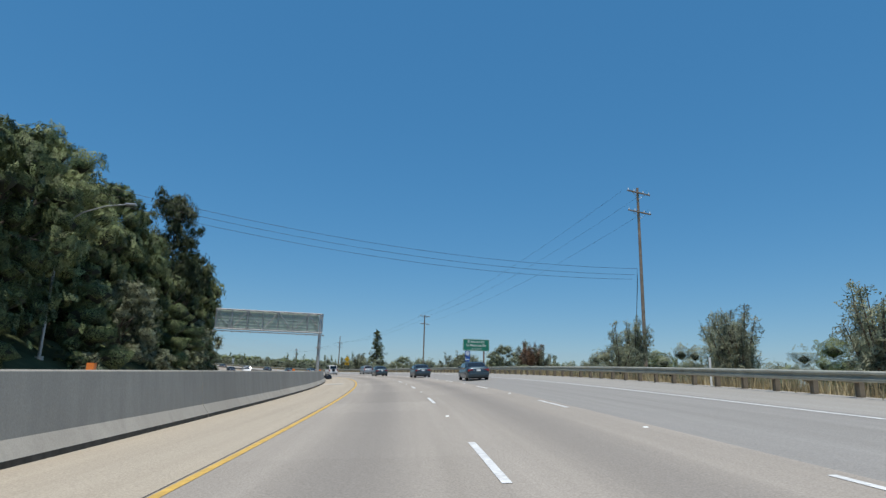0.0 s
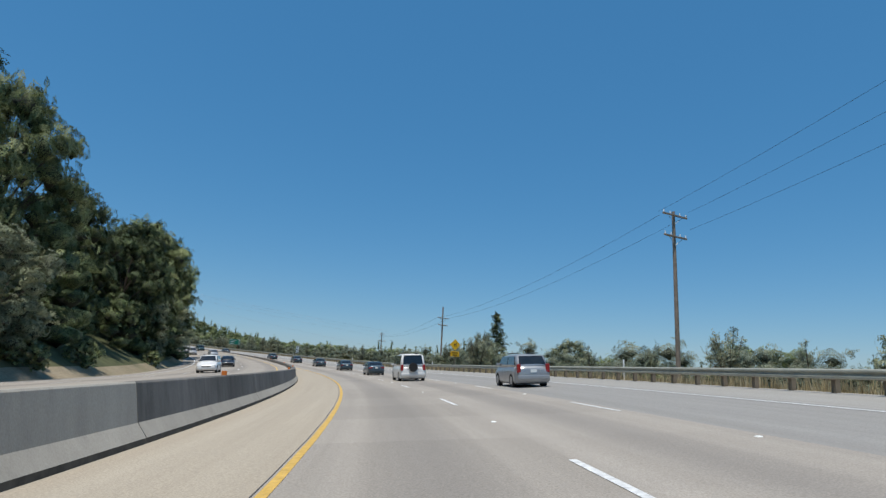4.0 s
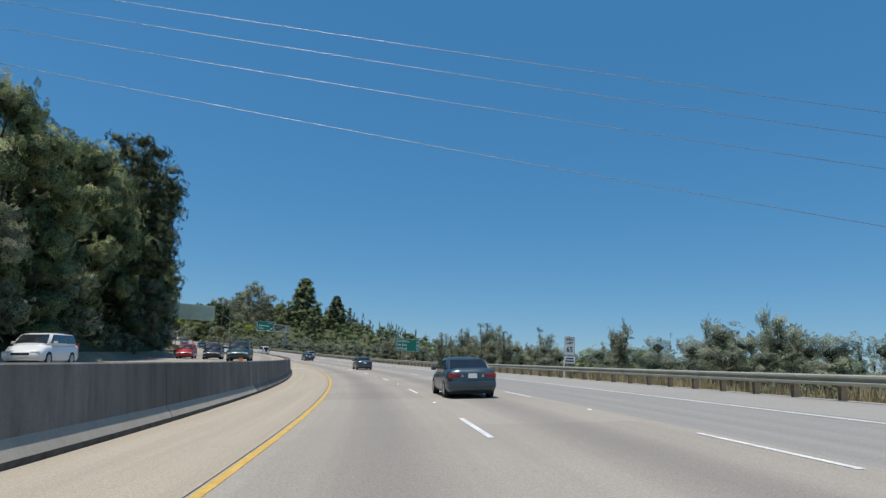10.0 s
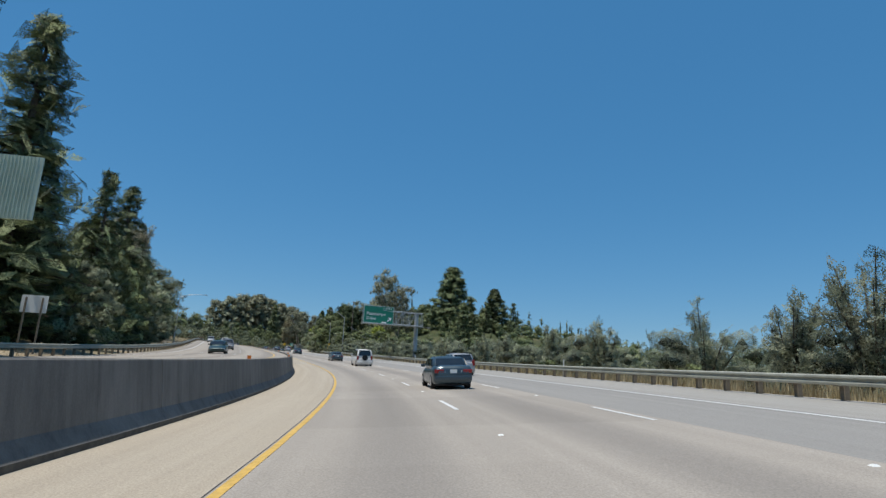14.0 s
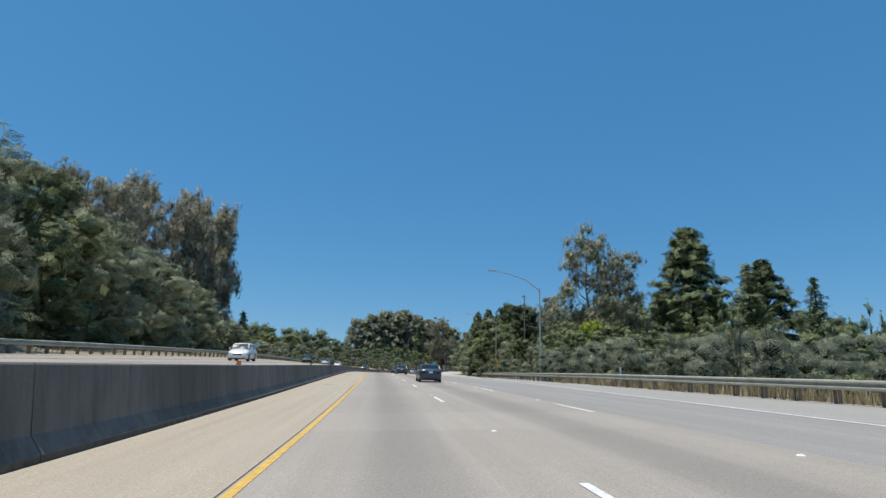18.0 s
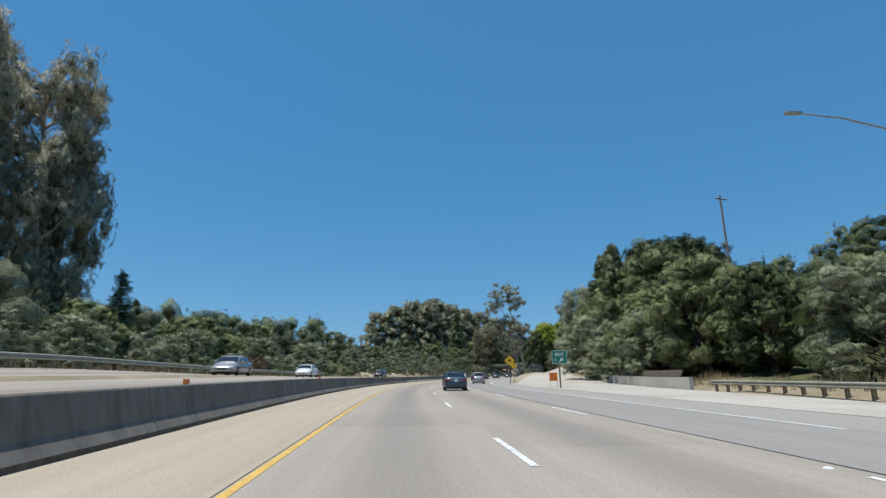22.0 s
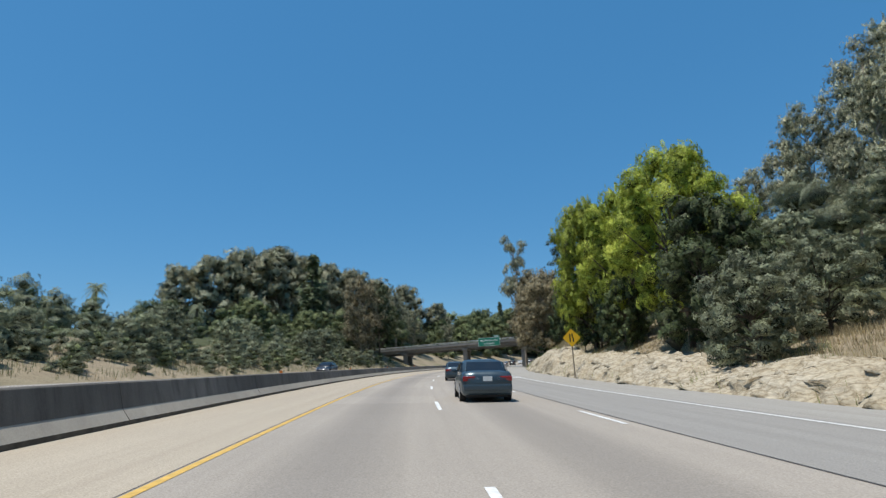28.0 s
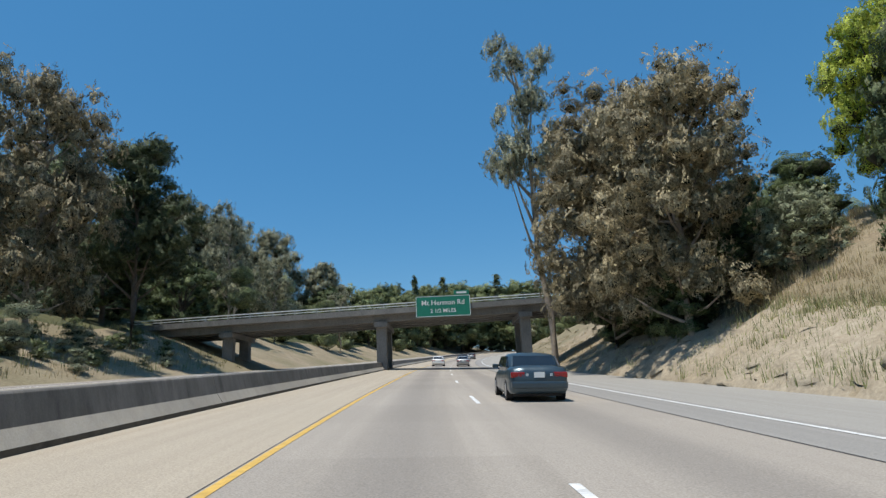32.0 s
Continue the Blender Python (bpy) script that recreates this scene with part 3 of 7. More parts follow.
leafy = (side > 31) | ((across < -20) & (reach < 330)) | ((across > 19) & (reach < 500)) | ((across < -21) & (reach > 600) & (reach < 690))
ground_mesh.polygons.foreach_set("material_index", np.r_[leafy.astype(np.int32), np.ones(len(faces) - inner, np.int32)])
structure(new("ground", ground_mesh), "dry brown soil with sparse grass beside the road", "ground")

# concrete median barrier: sloped foot, upright face, flat top
def barrier_section(s):
    b, h = barrier_at(s), float(np.interp(s, *BARRIER_TOP))
    return [(b + 0.17, 0.0), (b + 0.165, 0.1), (b - 0.015, 0.36), (b - 0.14, h - .03), (b - 0.17, h), (b - 0.47, h), (b - 0.5, h - .04), (b - 0.58, 0.3), (b - 0.6, 0.05), (b - 0.62, 0.0)]


barrier = structure(new("median_barrier"), "grey weathered concrete median barrier with stained face", "barrier")
s = -78.0
while s < 1100:
    # Painted sunlight: paler faces before 93 m, paler foot outside 250 to 640 m.
    panel = sweep("panel", barrier_section, s + 0.012, s + 11.98, [LIT_CONCRETE if s < 93 else BARRIER_CONCRETE, LIT_CONCRETE if s < 250 or s > 640 else BARRIER_CONCRETE, FOOT_DIRT_SHADE], 3.0, True, parent=barrier)
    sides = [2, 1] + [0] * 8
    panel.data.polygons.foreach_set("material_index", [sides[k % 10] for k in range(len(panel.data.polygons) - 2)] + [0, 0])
    s += 12.0


def guardrail(name, d, s0, s1, label, height=0.74, side=1):
    """Steel beam rail on short timber posts with spacer blocks."""
    holder = structure(new(name), label, "guardrail")
    mid = d if callable(d) else (lambda q: d)
    f = -side
    def beam(q):
        m, h = mid(q), height + over(q, mid(q))
        pts = [(0, 0.0), (.075, -.035), (.08, -.085), (.0, -.135), (0, -.175), (.08, -.225), (.075, -.275), (0, -.31)]
        return [(m + f * a, h + z) for a, z in pts] + [(m + f * (a - .012), h + z) for a, z in pts[::-1]]
    q = s0
    while q < s1 - 1:
        sweep("rail", beam, q, min(q + 24, s1), RAIL_STEEL, 4.0, True, parent=holder)
        q += 24
    post = mesh_of("post", *solid(0.15, 0.2, height + 0.35), POST_WOOD)
    block = mesh_of("block", *solid(0.2, 0.15, 0.34), POST_WOOD)
    q = s0 + 0.6
    while q < s1:
        m = Matrix.Translation(place(q, mid(q) + side * 0.3, over(q, mid(q)) - 0.35)) @ pose(0, 0, 0, 0, 0, facing(q))
        p = new("post", post)
        p.parent, p.matrix_basis = holder, m
        k = new("block", block)
        k.parent, k.matrix_basis = holder, Matrix.Translation(place(q, mid(q) + side * 0.115, over(q, mid(q)) + height - 0.34)) @ pose(0, 0, 0, 0, 0, facing(q))
        q += 1.905
    return holder


def solid(w, l, h):
    x, y = w / 2, l / 2
    v = [(-x, -y, 0), (x, -y, 0), (x, y, 0), (-x, y, 0), (-x, -y, h), (x, -y, h), (x, y, h), (-x, y, h)]
    return v, [(3, 2, 1, 0), (4, 5, 6, 7), (0, 1, 5, 4), (1, 2, 6, 5), (2, 3, 7, 6), (3, 0, 4, 7)]


guardrail("guardrail", rail_at, -60, 577, "weathered steel beam guardrail on timber posts")
guardrail("guardrail_left", -18.0, 330, 640, "steel guardrail beyond the oncoming lanes", 0.78, -1)

# ---- trees ----
def tube(path, radii, sides=7):
    """Verts and faces of a tapering limb along a path."""
    verts, faces = [], []
    for i, p in enumerate(path):
        a = path[max(i - 1, 0)]
        b = path[min(i + 1, len(path) - 1)]
        q = (Vector(b) - Vector(a)).to_track_quat("Z", "Y")
        for k in range(sides):
            w = 2 * math.pi * k / sides
            verts.append(tuple(Vector(p) + q @ Vector((math.cos(w) * radii[i], math.sin(w) * radii[i], 0))))
    for i in range(len(path) - 1):
        for k in range(sides):
            a, b = i * sides + k, i * sides + (k + 1) % sides
            faces.append((a, b, b + sides, a + sides))
    return verts, faces


def join(pieces):
    verts, faces = [], []
    for v, f in pieces:
        n = len(verts)
        verts += v
        faces += [tuple(i + n for i in q) for q in f]
    return verts, faces


def sprays(rng, centres, normals, length, width, droop=0.0):
    """Leaf sprays: bent four-cornered blades, one island each, facing outwards from their clump."""
    n = len(centres)
    along = rng.normal(size=(n, 3))
    along -= normals * (along * normals).sum(1, keepdims=True) * 0.7
    along[:, 2] -= droop
    along /= np.linalg.norm(along, axis=1, keepdims=True)
    across = np.cross(along, normals + rng.normal(size=(n, 3)) * 0.5)
    across /= np.linalg.norm(across, axis=1, keepdims=True) + 1e-9
    flip = (np.cross(across, along) * normals).sum(1, keepdims=True) < 0
    across = np.where(flip, -across, across)
    size = rng.uniform(0.6, 1.35, (n, 1))
    l, w = along * length * size / 2, across * width * size / 2
    up = normals * width * 0.25
    pts = np.stack([centres - l, centres + w * 0.9 + up, centres + l, centres - w * 0.9 + up * rng.uniform(-1, 1, (n, 1))], 1).reshape(-1, 3)
    return pts, normals + 0.35 * rng.normal(size=(n, 3)) + (0, 0, 0.1)


def icosphere(level):
    bm = bmesh.new()
    bmesh.ops.create_icosphere(bm, subdivisions=level, radius=1.0)
    v = np.array([tuple(q.co) for q in bm.verts])
    f = np.array([[q.index for q in g.verts] for g in bm.faces])
    bm.free()
    return v, f


BALL = icosphere(1)
CORE = np.array([(1, 0, 0), (0, 1, 0), (-1, 0, 0), (0, -1, 0), (0, 0, 1), (0, 0, -1)], float), np.array([(0, 1, 4), (1, 2, 4), (2, 3, 4), (3, 0, 4), (1, 0, 5), (2, 1, 5), (3, 2, 5), (0, 3, 5)])


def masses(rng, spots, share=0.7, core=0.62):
    """The inside of each clump: one lumpy mass of dense leaves round a smaller dark core that paints its inner shade.
    """
    pts, faces, norms, n, leaf_faces = [], [], [], 0, len(spots) * len(BALL[1])
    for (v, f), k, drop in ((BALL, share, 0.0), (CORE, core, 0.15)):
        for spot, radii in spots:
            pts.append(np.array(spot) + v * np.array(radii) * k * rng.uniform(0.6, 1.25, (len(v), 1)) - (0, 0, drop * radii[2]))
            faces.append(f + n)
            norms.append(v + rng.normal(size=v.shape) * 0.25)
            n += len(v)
    return np.concatenate(pts), np.concatenate(faces), np.concatenate(norms), leaf_faces


def leaf_mesh(name, pts, normals, mat, inner=None):
    """Blades with the rounded shading of their clumps, over the clumps' inner masses."""
    n = len(normals)
    me = bpy.data.meshes.new(name)
    faces = np.arange(4 * n).reshape(-1, 4).tolist()
    normals = np.repeat(normals, 4, 0)
    if inner:
        faces += (inner[1] + 4 * n).tolist()
        pts, normals = np.concatenate([pts, inner[0]]), np.concatenate([normals, inner[2]])
    me.from_pydata(pts.tolist(), [], faces)
    mats = list(mat) if isinstance(mat, (list, tuple)) else [mat]
    for m in mats + [INNER_SHADE]:
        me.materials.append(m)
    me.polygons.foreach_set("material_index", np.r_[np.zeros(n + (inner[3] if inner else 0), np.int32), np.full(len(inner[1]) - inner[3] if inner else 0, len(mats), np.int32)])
    normals = normals / np.linalg.norm(normals, axis=1, keepdims=True)
    me.polygons.foreach_set("use_smooth", [True] * len(faces))
    me.normals_split_custom_set_from_vertices(normals.tolist())
    me.update()
    return me


def clump_points(rng, centre, radii, count, low=-0.5):
    """Points and outward directions on and just inside a lumpy ellipsoid, mostly its top and sides."""
    v = rng.normal(size=(count, 3))
    v /= np.linalg.norm(v, axis=1, keepdims=True)
    v[:, 2] = np.where(v[:, 2] < low, -v[:, 2] * 0.6, v[:, 2])
    depth = 1 - np.abs(rng.normal(size=(count, 1))) * 0.16 + 0.04
    return np.array(centre) + v * depth * np.array(radii), v


def broadleaf(seed, height, spread, base, leaf, bark, clumps=34, leaves=190, size=0.29, thin=1.0, taper=0.0, share=0.7, core=0.62):
    """A spreading tree: forked trunk, limbs, and leaf clumps at the limb ends."""
    rng = np.random.default_rng(seed)
    wood, cents, norms, spots = [], [], [], []
    trunk_top = Vector((rng.normal() * 0.3, rng.normal() * 0.3, height * 0.45))
    wood.append(tube([(0, 0, -0.4), (0.05, 0, height * 0.2), tuple(trunk_top)], [height * 0.028, height * 0.02, height * 0.014]))
    for i in range(clumps):
        w = i * 2.4 + rng.uniform(-0.5, 0.5)
        z = base + (height - base) * (i + 0.6) / clumps
        u = (z - base) / (height - base)
        r = spread * math.sqrt(max(0.05, 1 - (2 * u - 0.75) ** 2 / 1.65)) * rng.uniform(0.45, 0.98) * (1 - taper * u)
        end = Vector((math.cos(w) * r, math.sin(w) * r, z - height * 0.04))
        start = trunk_top * rng.uniform(0.45, 1.0) * min(1, (z / (height * 0.5)))
        mid = (start + end) / 2 + Vector((0, 0, height * 0.03))
        if i % 2 == 0:
            wood.append(tube([tuple(start), tuple(mid), tuple(end)], [height * 0.008, height * 0.006, 0.02], 4))
        k = spread * rng.uniform(0.19, 0.34) * thin * (1 - 0.5 * taper * u)
        c, v = clump_points(rng, end, (k, k, k * 0.75), leaves)
        spots.append((end, (k, k, k * 0.75)))
        cents.append(c)
        norms.append(v)
    crown = sprays(rng, np.concatenate(cents), np.concatenate(norms), size, size * 0.62)
    return mesh_of("trunk", *join(wood), bark, True), leaf_mesh("crown", *crown, leaf, masses(rng, spots, share, core))


def conifer(seed, height, spread, base, leaf, bark, rings=26, per=9, leaves=34, size=0.46):
    """A tall cone of drooping boughs with gaps between."""
    rng = np.random.default_rng(seed)
    wood, cents, norms = [tube([(0, 0, -0.4), (0, 0, height * 0.5), (0, 0, height)], [height * 0.022, height * 0.013, 0.03])], [], []
    for i in range(rings):
        u = (i + 0.5) / rings
        z = base + (height - base) * u
        for k in range(max(4, int(per * (1.15 - u)))):
            w = rng.uniform(0, 2 * math.pi)
            r = spread * (1 - u) ** 0.8 * rng.uniform(0.55, 1.1) + 0.35
            tip = np.array((math.cos(w) * r, math.sin(w) * r, z - r * 0.22))
            if k < 4:
                wood.append(tube([(0, 0, z), tuple(tip * (0.6, 0.6, 1) + (0, 0, r * 0.08)), tuple(tip)], [0.06, 0.04, 0.015], 4))
            f = rng.uniform(0.25, 1.0, (leaves, 1)) ** 0.7
            c = np.array((0, 0, z)) * (1 - f) + tip * f + rng.normal(size=(leaves, 3)) * (0.13 * r * f + 0.12)
            cents.append(c)
            norms.append(np.tile((math.cos(w) * 0.4, math.sin(w) * 0.4, 0.8), (leaves, 1)) + rng.normal(size=(leaves, 3)) * 0.3)
    n = np.concatenate(norms)
    n /= np.linalg.norm(n, axis=1, keepdims=True)
    spots = []
    for i in range(rings):
        u = (i + 0.5) / rings
        r = spread * (1 - u) ** 0.8
        for w in rng.uniform(0, 6.28, max(1, int(5 * (1 - u)))):
            spots.append(((math.cos(w) * r * 0.42, math.sin(w) * r * 0.42, base + (height - base) * u - r * 0.1), (r * 0.42 + 0.15, r * 0.42 + 0.15, height / rings * 0.55)))
    return (mesh_of("trunk", *join(wood), bark, True),
            leaf_mesh("crown", *sprays(rng, np.concatenate(cents), n, size, size * 0.45, 0.35), leaf, masses(rng, spots, 0.85)))


def gum(seed, height, spread, base, leaf, bark, limbs=16, clumps=5, leaves=150, size=0.36, lean=0.0, flat=0.9, share=0.72, droop=0.9):
    """A eucalyptus: long pale trunk, rising limbs, hanging clumps with sky between them."""
    rng = np.random.default_rng(seed)
    wood, cents, norms, spots = [], [], [], []
    line = [Vector((lean * height * (i / 6) ** 1.4 + rng.normal() * 0.012 * height * (i > 0), rng.normal() * 0.012 * height * (i > 0), height * 0.93 * i / 6 - 0.4 * (i == 0))) for i in range(7)]
    wood.append(tube([tuple(p) for p in line], [height * 0.0145 * (1 - 0.75 * i / 6) for i in range(7)], 8))
    for i in range(limbs):
        u = 0.5 * base / height + (1 - 0.5 * base / height) * (i + 0.5) / limbs
        z = u * 0.9
        k = min(int(z * 6), 5)
        start = line[k].lerp(line[k + 1], z * 6 - k)
        w = i * 2.4 + rng.uniform(-0.6, 0.6)
        r = spread * rng.uniform(0.45, 1.0) * (1.0 if u < 0.75 else 0.75)
        end = start + Vector((math.cos(w) * r, math.sin(w) * r, height * rng.uniform(0.06, 0.15)))
        if end.z < base:
            end.z = base + rng.uniform(0, 1)
        mid = (start + end) / 2 + Vector((0, 0, -height * 0.015))
        wood.append(tube([tuple(start), tuple(mid), tuple(end)], [height * 0.007, height * 0.004, 0.02], 5))
        for j in range(clumps):
            spot = np.array(end) + np.clip(rng.normal(size=3), -1.3, 1.3) * (spread * 0.26, spread * 0.26, spread * 0.2)
            q = spread * rng.uniform(0.2, 0.34)
            c, v = clump_points(rng, spot, (q, q, q * flat), leaves, -0.8)
            spots.append((spot, (q, q, q * flat)))
            cents.append(c)
            norms.append(v)
    return mesh_of("trunk", *join(wood), bark, True), leaf_mesh("crown", *sprays(rng, np.concatenate(cents), np.concatenate(norms), size, size * 0.42, droop), leaf, masses(rng, spots, share, 0.27))


def feathery(seed, height, spread, leaf, bark, stems=9, leaves=300, size=0.22):
    """A loose many-stemmed young tree with thin upright shoots."""
    rng = np.random.default_rng(seed)
    wood, cents, norms = [], [], []
    for i in range(stems):
        w = rng.uniform(0, 6.28)
        r = spread * rng.uniform(0.15, 1.0)
        h = height * (1.05 - 0.5 * r / spread) * rng.uniform(0.75, 1.0)
        tip = Vector((math.cos(w) * r, math.sin(w) * r, h))
        mid = Vector((tip.x * 0.4, tip.y * 0.4, h * 0.5))
        wood.append(tube([(tip.x * 0.06, tip.y * 0.06, -0.3), tuple(mid), tuple(tip)], [0.07, 0.04, 0.012], 5))
        f = rng.uniform(0.12, 1.0, (leaves, 1)) ** 0.8
        c = np.where(f < 0.5, np.array(mid) * f * 2, np.array(mid) * (2 - 2 * f) + np.array(tip) * (2 * f - 1))
        cents.append(c + rng.normal(size=(leaves, 3)) * (1.05 - f) * spread * 0.24 + rng.normal(size=(leaves, 3)) * 0.1)
        norms.append(rng.normal(size=(leaves, 3)))
    n = np.concatenate(norms)
    n /= np.linalg.norm(n, axis=1, keepdims=True)
    return mesh_of("trunk", *join(wood), bark, True), leaf_mesh("crown", *sprays(rng, np.concatenate(cents), n, size, size * 0.5, -0.5), leaf)


def limbed(seed, trunks, lobes, leaf, bark, girth, clumps=4, leaves=40, size=0.5, flat=0.8, droop=0.9, share=0.5):
    """An open tree: bent trunks, and at the end of each limb a lobe of small leaf clumps. trunks: (x, y, z) bends; lobes: (x, z, radius)."""
    rng = np.random.default_rng(seed)
    wood, cents, norms, spots, bends = [], [], [], [], []
    for line in trunks:
        wood.append(tube(line, [girth * (1 - 0.8 * i / (len(line) - 1)) for i in range(len(line))], 9))
        for a, b in zip(line, line[1:]):
            bends += [Vector(a).lerp(Vector(b), k / 5) for k in range(5)]
    for x, z, r in lobes:
        end = Vector((x, float(rng.uniform(-1.6, 1.6)), z))
        start = min((b for b in bends if b.z < z - 0.25 * r), key=lambda b: (b - end).length + 0.5 * abs(z - r - b.z))
        mid = start.lerp(end, 0.55) + Vector((0, 0, -0.08 * (end - start).length))
        wood.append(tube([tuple(start), tuple(mid), tuple(end)], [girth * 0.3, girth * 0.2, 0.025], 6))
        for j in range(clumps):
            spot = np.array(end) + np.clip(rng.normal(size=3), -1.4, 1.4) * (r * 0.85, r * 0.85, r * 0.55)
            wood.append(tube([tuple(mid), tuple((Vector(spot) + end) / 2), tuple(spot)], [girth * 0.1, 0.03, 0.012], 4))
            q = r * rng.uniform(0.4, 0.66)
            c, v = clump_points(rng, spot, (q, q, q * flat), leaves, -0.8)
            spots.append((spot, (q, q, q * flat)))
            cents.append(c)
            norms.append(v)
    return mesh_of("trunk", *join(wood), bark, True), leaf_mesh("crown", *sprays(rng, np.concatenate(cents), np.concatenate(norms), size, size * 0.45, droop), leaf, masses(rng, spots, share, 0.3))


def prototypes(q):
    """Every kind of tree, with a share q of its leaves, which grow larger as they get fewer."""
    g = 1.85 * q ** -0.42
    return {
        "oak": [broadleaf(i, 10, 4.6, 1.6, OAK_LEAF, BARK, 58, int(130 * q), 0.24 * g, core=0.5) for i in (1, 2, 3)],
        "dark": [broadleaf(i, 10, 4.2, 1.2, DARK_LEAF, BARK, 58, int(130 * q), 0.24 * g) for i in (11, 12, 13)],
        "grey": [broadleaf(i, 10, 5.0, 0.8, GREY_LEAF, BARK, 54, int(120 * q), 0.23 * g, share=0.78, core=0.4) for i in (21, 22)],
        "bright": [broadleaf(i, 10, 4.6, 2.6, BRIGHT_LEAF, BARK, 70, int(190 * q), 0.19 * g, 0.9, share=0.72, core=0.45) for i in (31, 32)],
        "redwood": [broadleaf(i, 20, 6.6, 1.0, CONIFER_LEAF, BARK, 110, int(110 * q), 0.4 * g, 0.7, 0.72) for i in (35, 36)],
        "conifer": [conifer(i, 20, 4.4, 1.5, CONIFER_LEAF, BARK, 26, 9, int(30 * q), 0.48 * g) for i in (41, 42, 43)],
        "pine": [gum(i, 18, 4.6, 7.0, PINE_LEAF, BARK, 20, 6, int(110 * q), 0.3 * g, flat=0.55, share=0.6, droop=-0.5) for i in (51, 52)],
        "gum": [gum(i, 25, 5.4, 9.0, GUM_LEAF, PALE_BARK, 18, 6, int(130 * q), 0.34 * g, l, share=0.5) for i, l in ((61, 0.0), (62, 0.13), (63, -0.05))],
        "tall_gum": [gum(i, 25, 3.6, 5.0, TALL_GUM_LEAF, PALE_BARK, 22, 6, int(85 * q), 0.36 * g, l, 1.35, share=0.5) for i, l in ((161, 0.0), (162, 0.06), (163, -0.04))],
        "slim_gum": [gum(67, 25, 3.3, 14.0, GUM_LEAF, PALE_BARK, 14, 5, int(120 * q), 0.3 * g, 0.08, share=0.4)],
        "russet": [feathery(i, 5, 2.0, RUSSET_LEAF, BARK, 12, int(300 * q), 0.17 * g) for i in (84,)],
        "silver_bush": [broadleaf(i, 2.4, 1.7, 0.1, SILVER_LEAF, BARK, 24, int(90 * q), 0.14 * g, 1.1, core=0.4) for i in (95, 96)],
        "brown_gum": [gum(i, 22, 6.0, 3.0, BROWN_GUM_LEAF, PALE_BARK, 30, 7, int(110 * q), 0.3 * g, share=0.55) for i in (71, 72)],
        "grove": [broadleaf(i, 25, 7.5, 3.0, GUM_LEAF, PALE_BARK, 80, int(150 * q), 0.5 * g) for i in (65, 66)],
        "feathery": [feathery(i, 5, 1.7, FEATHER_LEAF, BARK, 11, int(260 * q), 0.17 * g) for i in (81, 82, 83)],
        "bush": [broadleaf(i, 2.4, 1.7, 0.1, m, BARK, 22, int(80 * q), 0.17 * g, 1.2) for i, m in ((91, GREY_LEAF), (92, OAK_LEAF), (93, GREY_LEAF))],
    }


KINDS = prototypes(0.25)
FAR_KINDS = prototypes(0.11)
HEIGHTS = {"oak": 10, "tall_gum": 25, "dark": 10, "grey": 10, "bright": 10, "conifer": 20, "redwood": 20, "pine": 18, "gum": 25, "slim_gum": 25, "grove": 25, "brown_gum": 22, "feathery": 5, "bush": 2.4, "russet": 5, "silver_bush": 2.4}
LABELS = {
    "oak": "broad oak with dense mid-green leaves", "dark": "dark evergreen tree with dense deep-green leaves",
    "grey": "low spreading tree with dull grey-green leaves", "bright": "tree with bright yellow-green leaves in the sun",
    "redwood": "broad tall evergreen with dense dark needles",
    "conifer": "tall dark conifer with drooping boughs", "pine": "pine with open tiers of dark needles",
    "gum": "tall eucalyptus with pale trunk and hanging olive leaves", "slim_gum": "slender leaning eucalyptus with a bare pale trunk", "brown_gum": "eucalyptus with dense brownish olive leaves",
    "tall_gum": "very tall eucalyptus with grey-brown leaves hanging low",
    "grove": "distant eucalyptus with a dense rounded olive crown",
    "feathery": "loose young tree with thin upright grey-green shoots", "bush": "low rounded roadside bush of grey-green leaves", "russet": "loose young tree with reddish-brown leaves", "silver_bush": "low bush of pale silvery leaves"}
MASTERS = {}
tree_rng = np.random.default_rng(5)


def plant(kind, s, d, height, wide=1.0, up=0.0, which=None, turn=None):
    """One tree of a kind on the ground at a station."""
    i = int(tree_rng.integers(len(KINDS[kind]))) if which is None else which
    k = height / HEIGHTS[kind]
    m = Matrix.Translation(on_land(s, d, up - 0.1)) @ pose(0, 0, 0, 0, 0, float(tree_rng.uniform(0, 360)) if turn is None else turn) @ Matrix.Diagonal((k * wide, k * wide, k, 1))
    kinds = KINDS if -38 < d < 42 or "gum" in kind else FAR_KINDS
    key = (kind, i, kinds is KINDS)
    if key not in MASTERS:
        name = "bush" if "bush" in kind else "tree"
        ob = thing(name, LABELS[kind], name, m, f"{LABELS[kind].split(' with')[0]}s along the road")
        part("trunk", kinds[kind][i][0], None, ob)
        part("crown", kinds[kind][i][1], None, ob)
        MASTERS[key] = ob
        return ob
    ob = copy_thing(MASTERS[key], m)
    ob.matrix_basis = m
    return ob


def wood(kinds, s0, s1, d0, d1, count, low, high, wide=(0.85, 1.2)):
    """A scatter of trees of mixed kinds within a stretch."""
    for i in range(count):
        plant(kinds[int(tree_rng.integers(len(kinds)))], s0 + (s1 - s0) * (i + float(tree_rng.uniform(0, 1))) / count, float(tree_rng.uniform(d0, d1)),
              float(tree_rng.uniform(low, high)), float(tree_rng.uniform(*wide)))


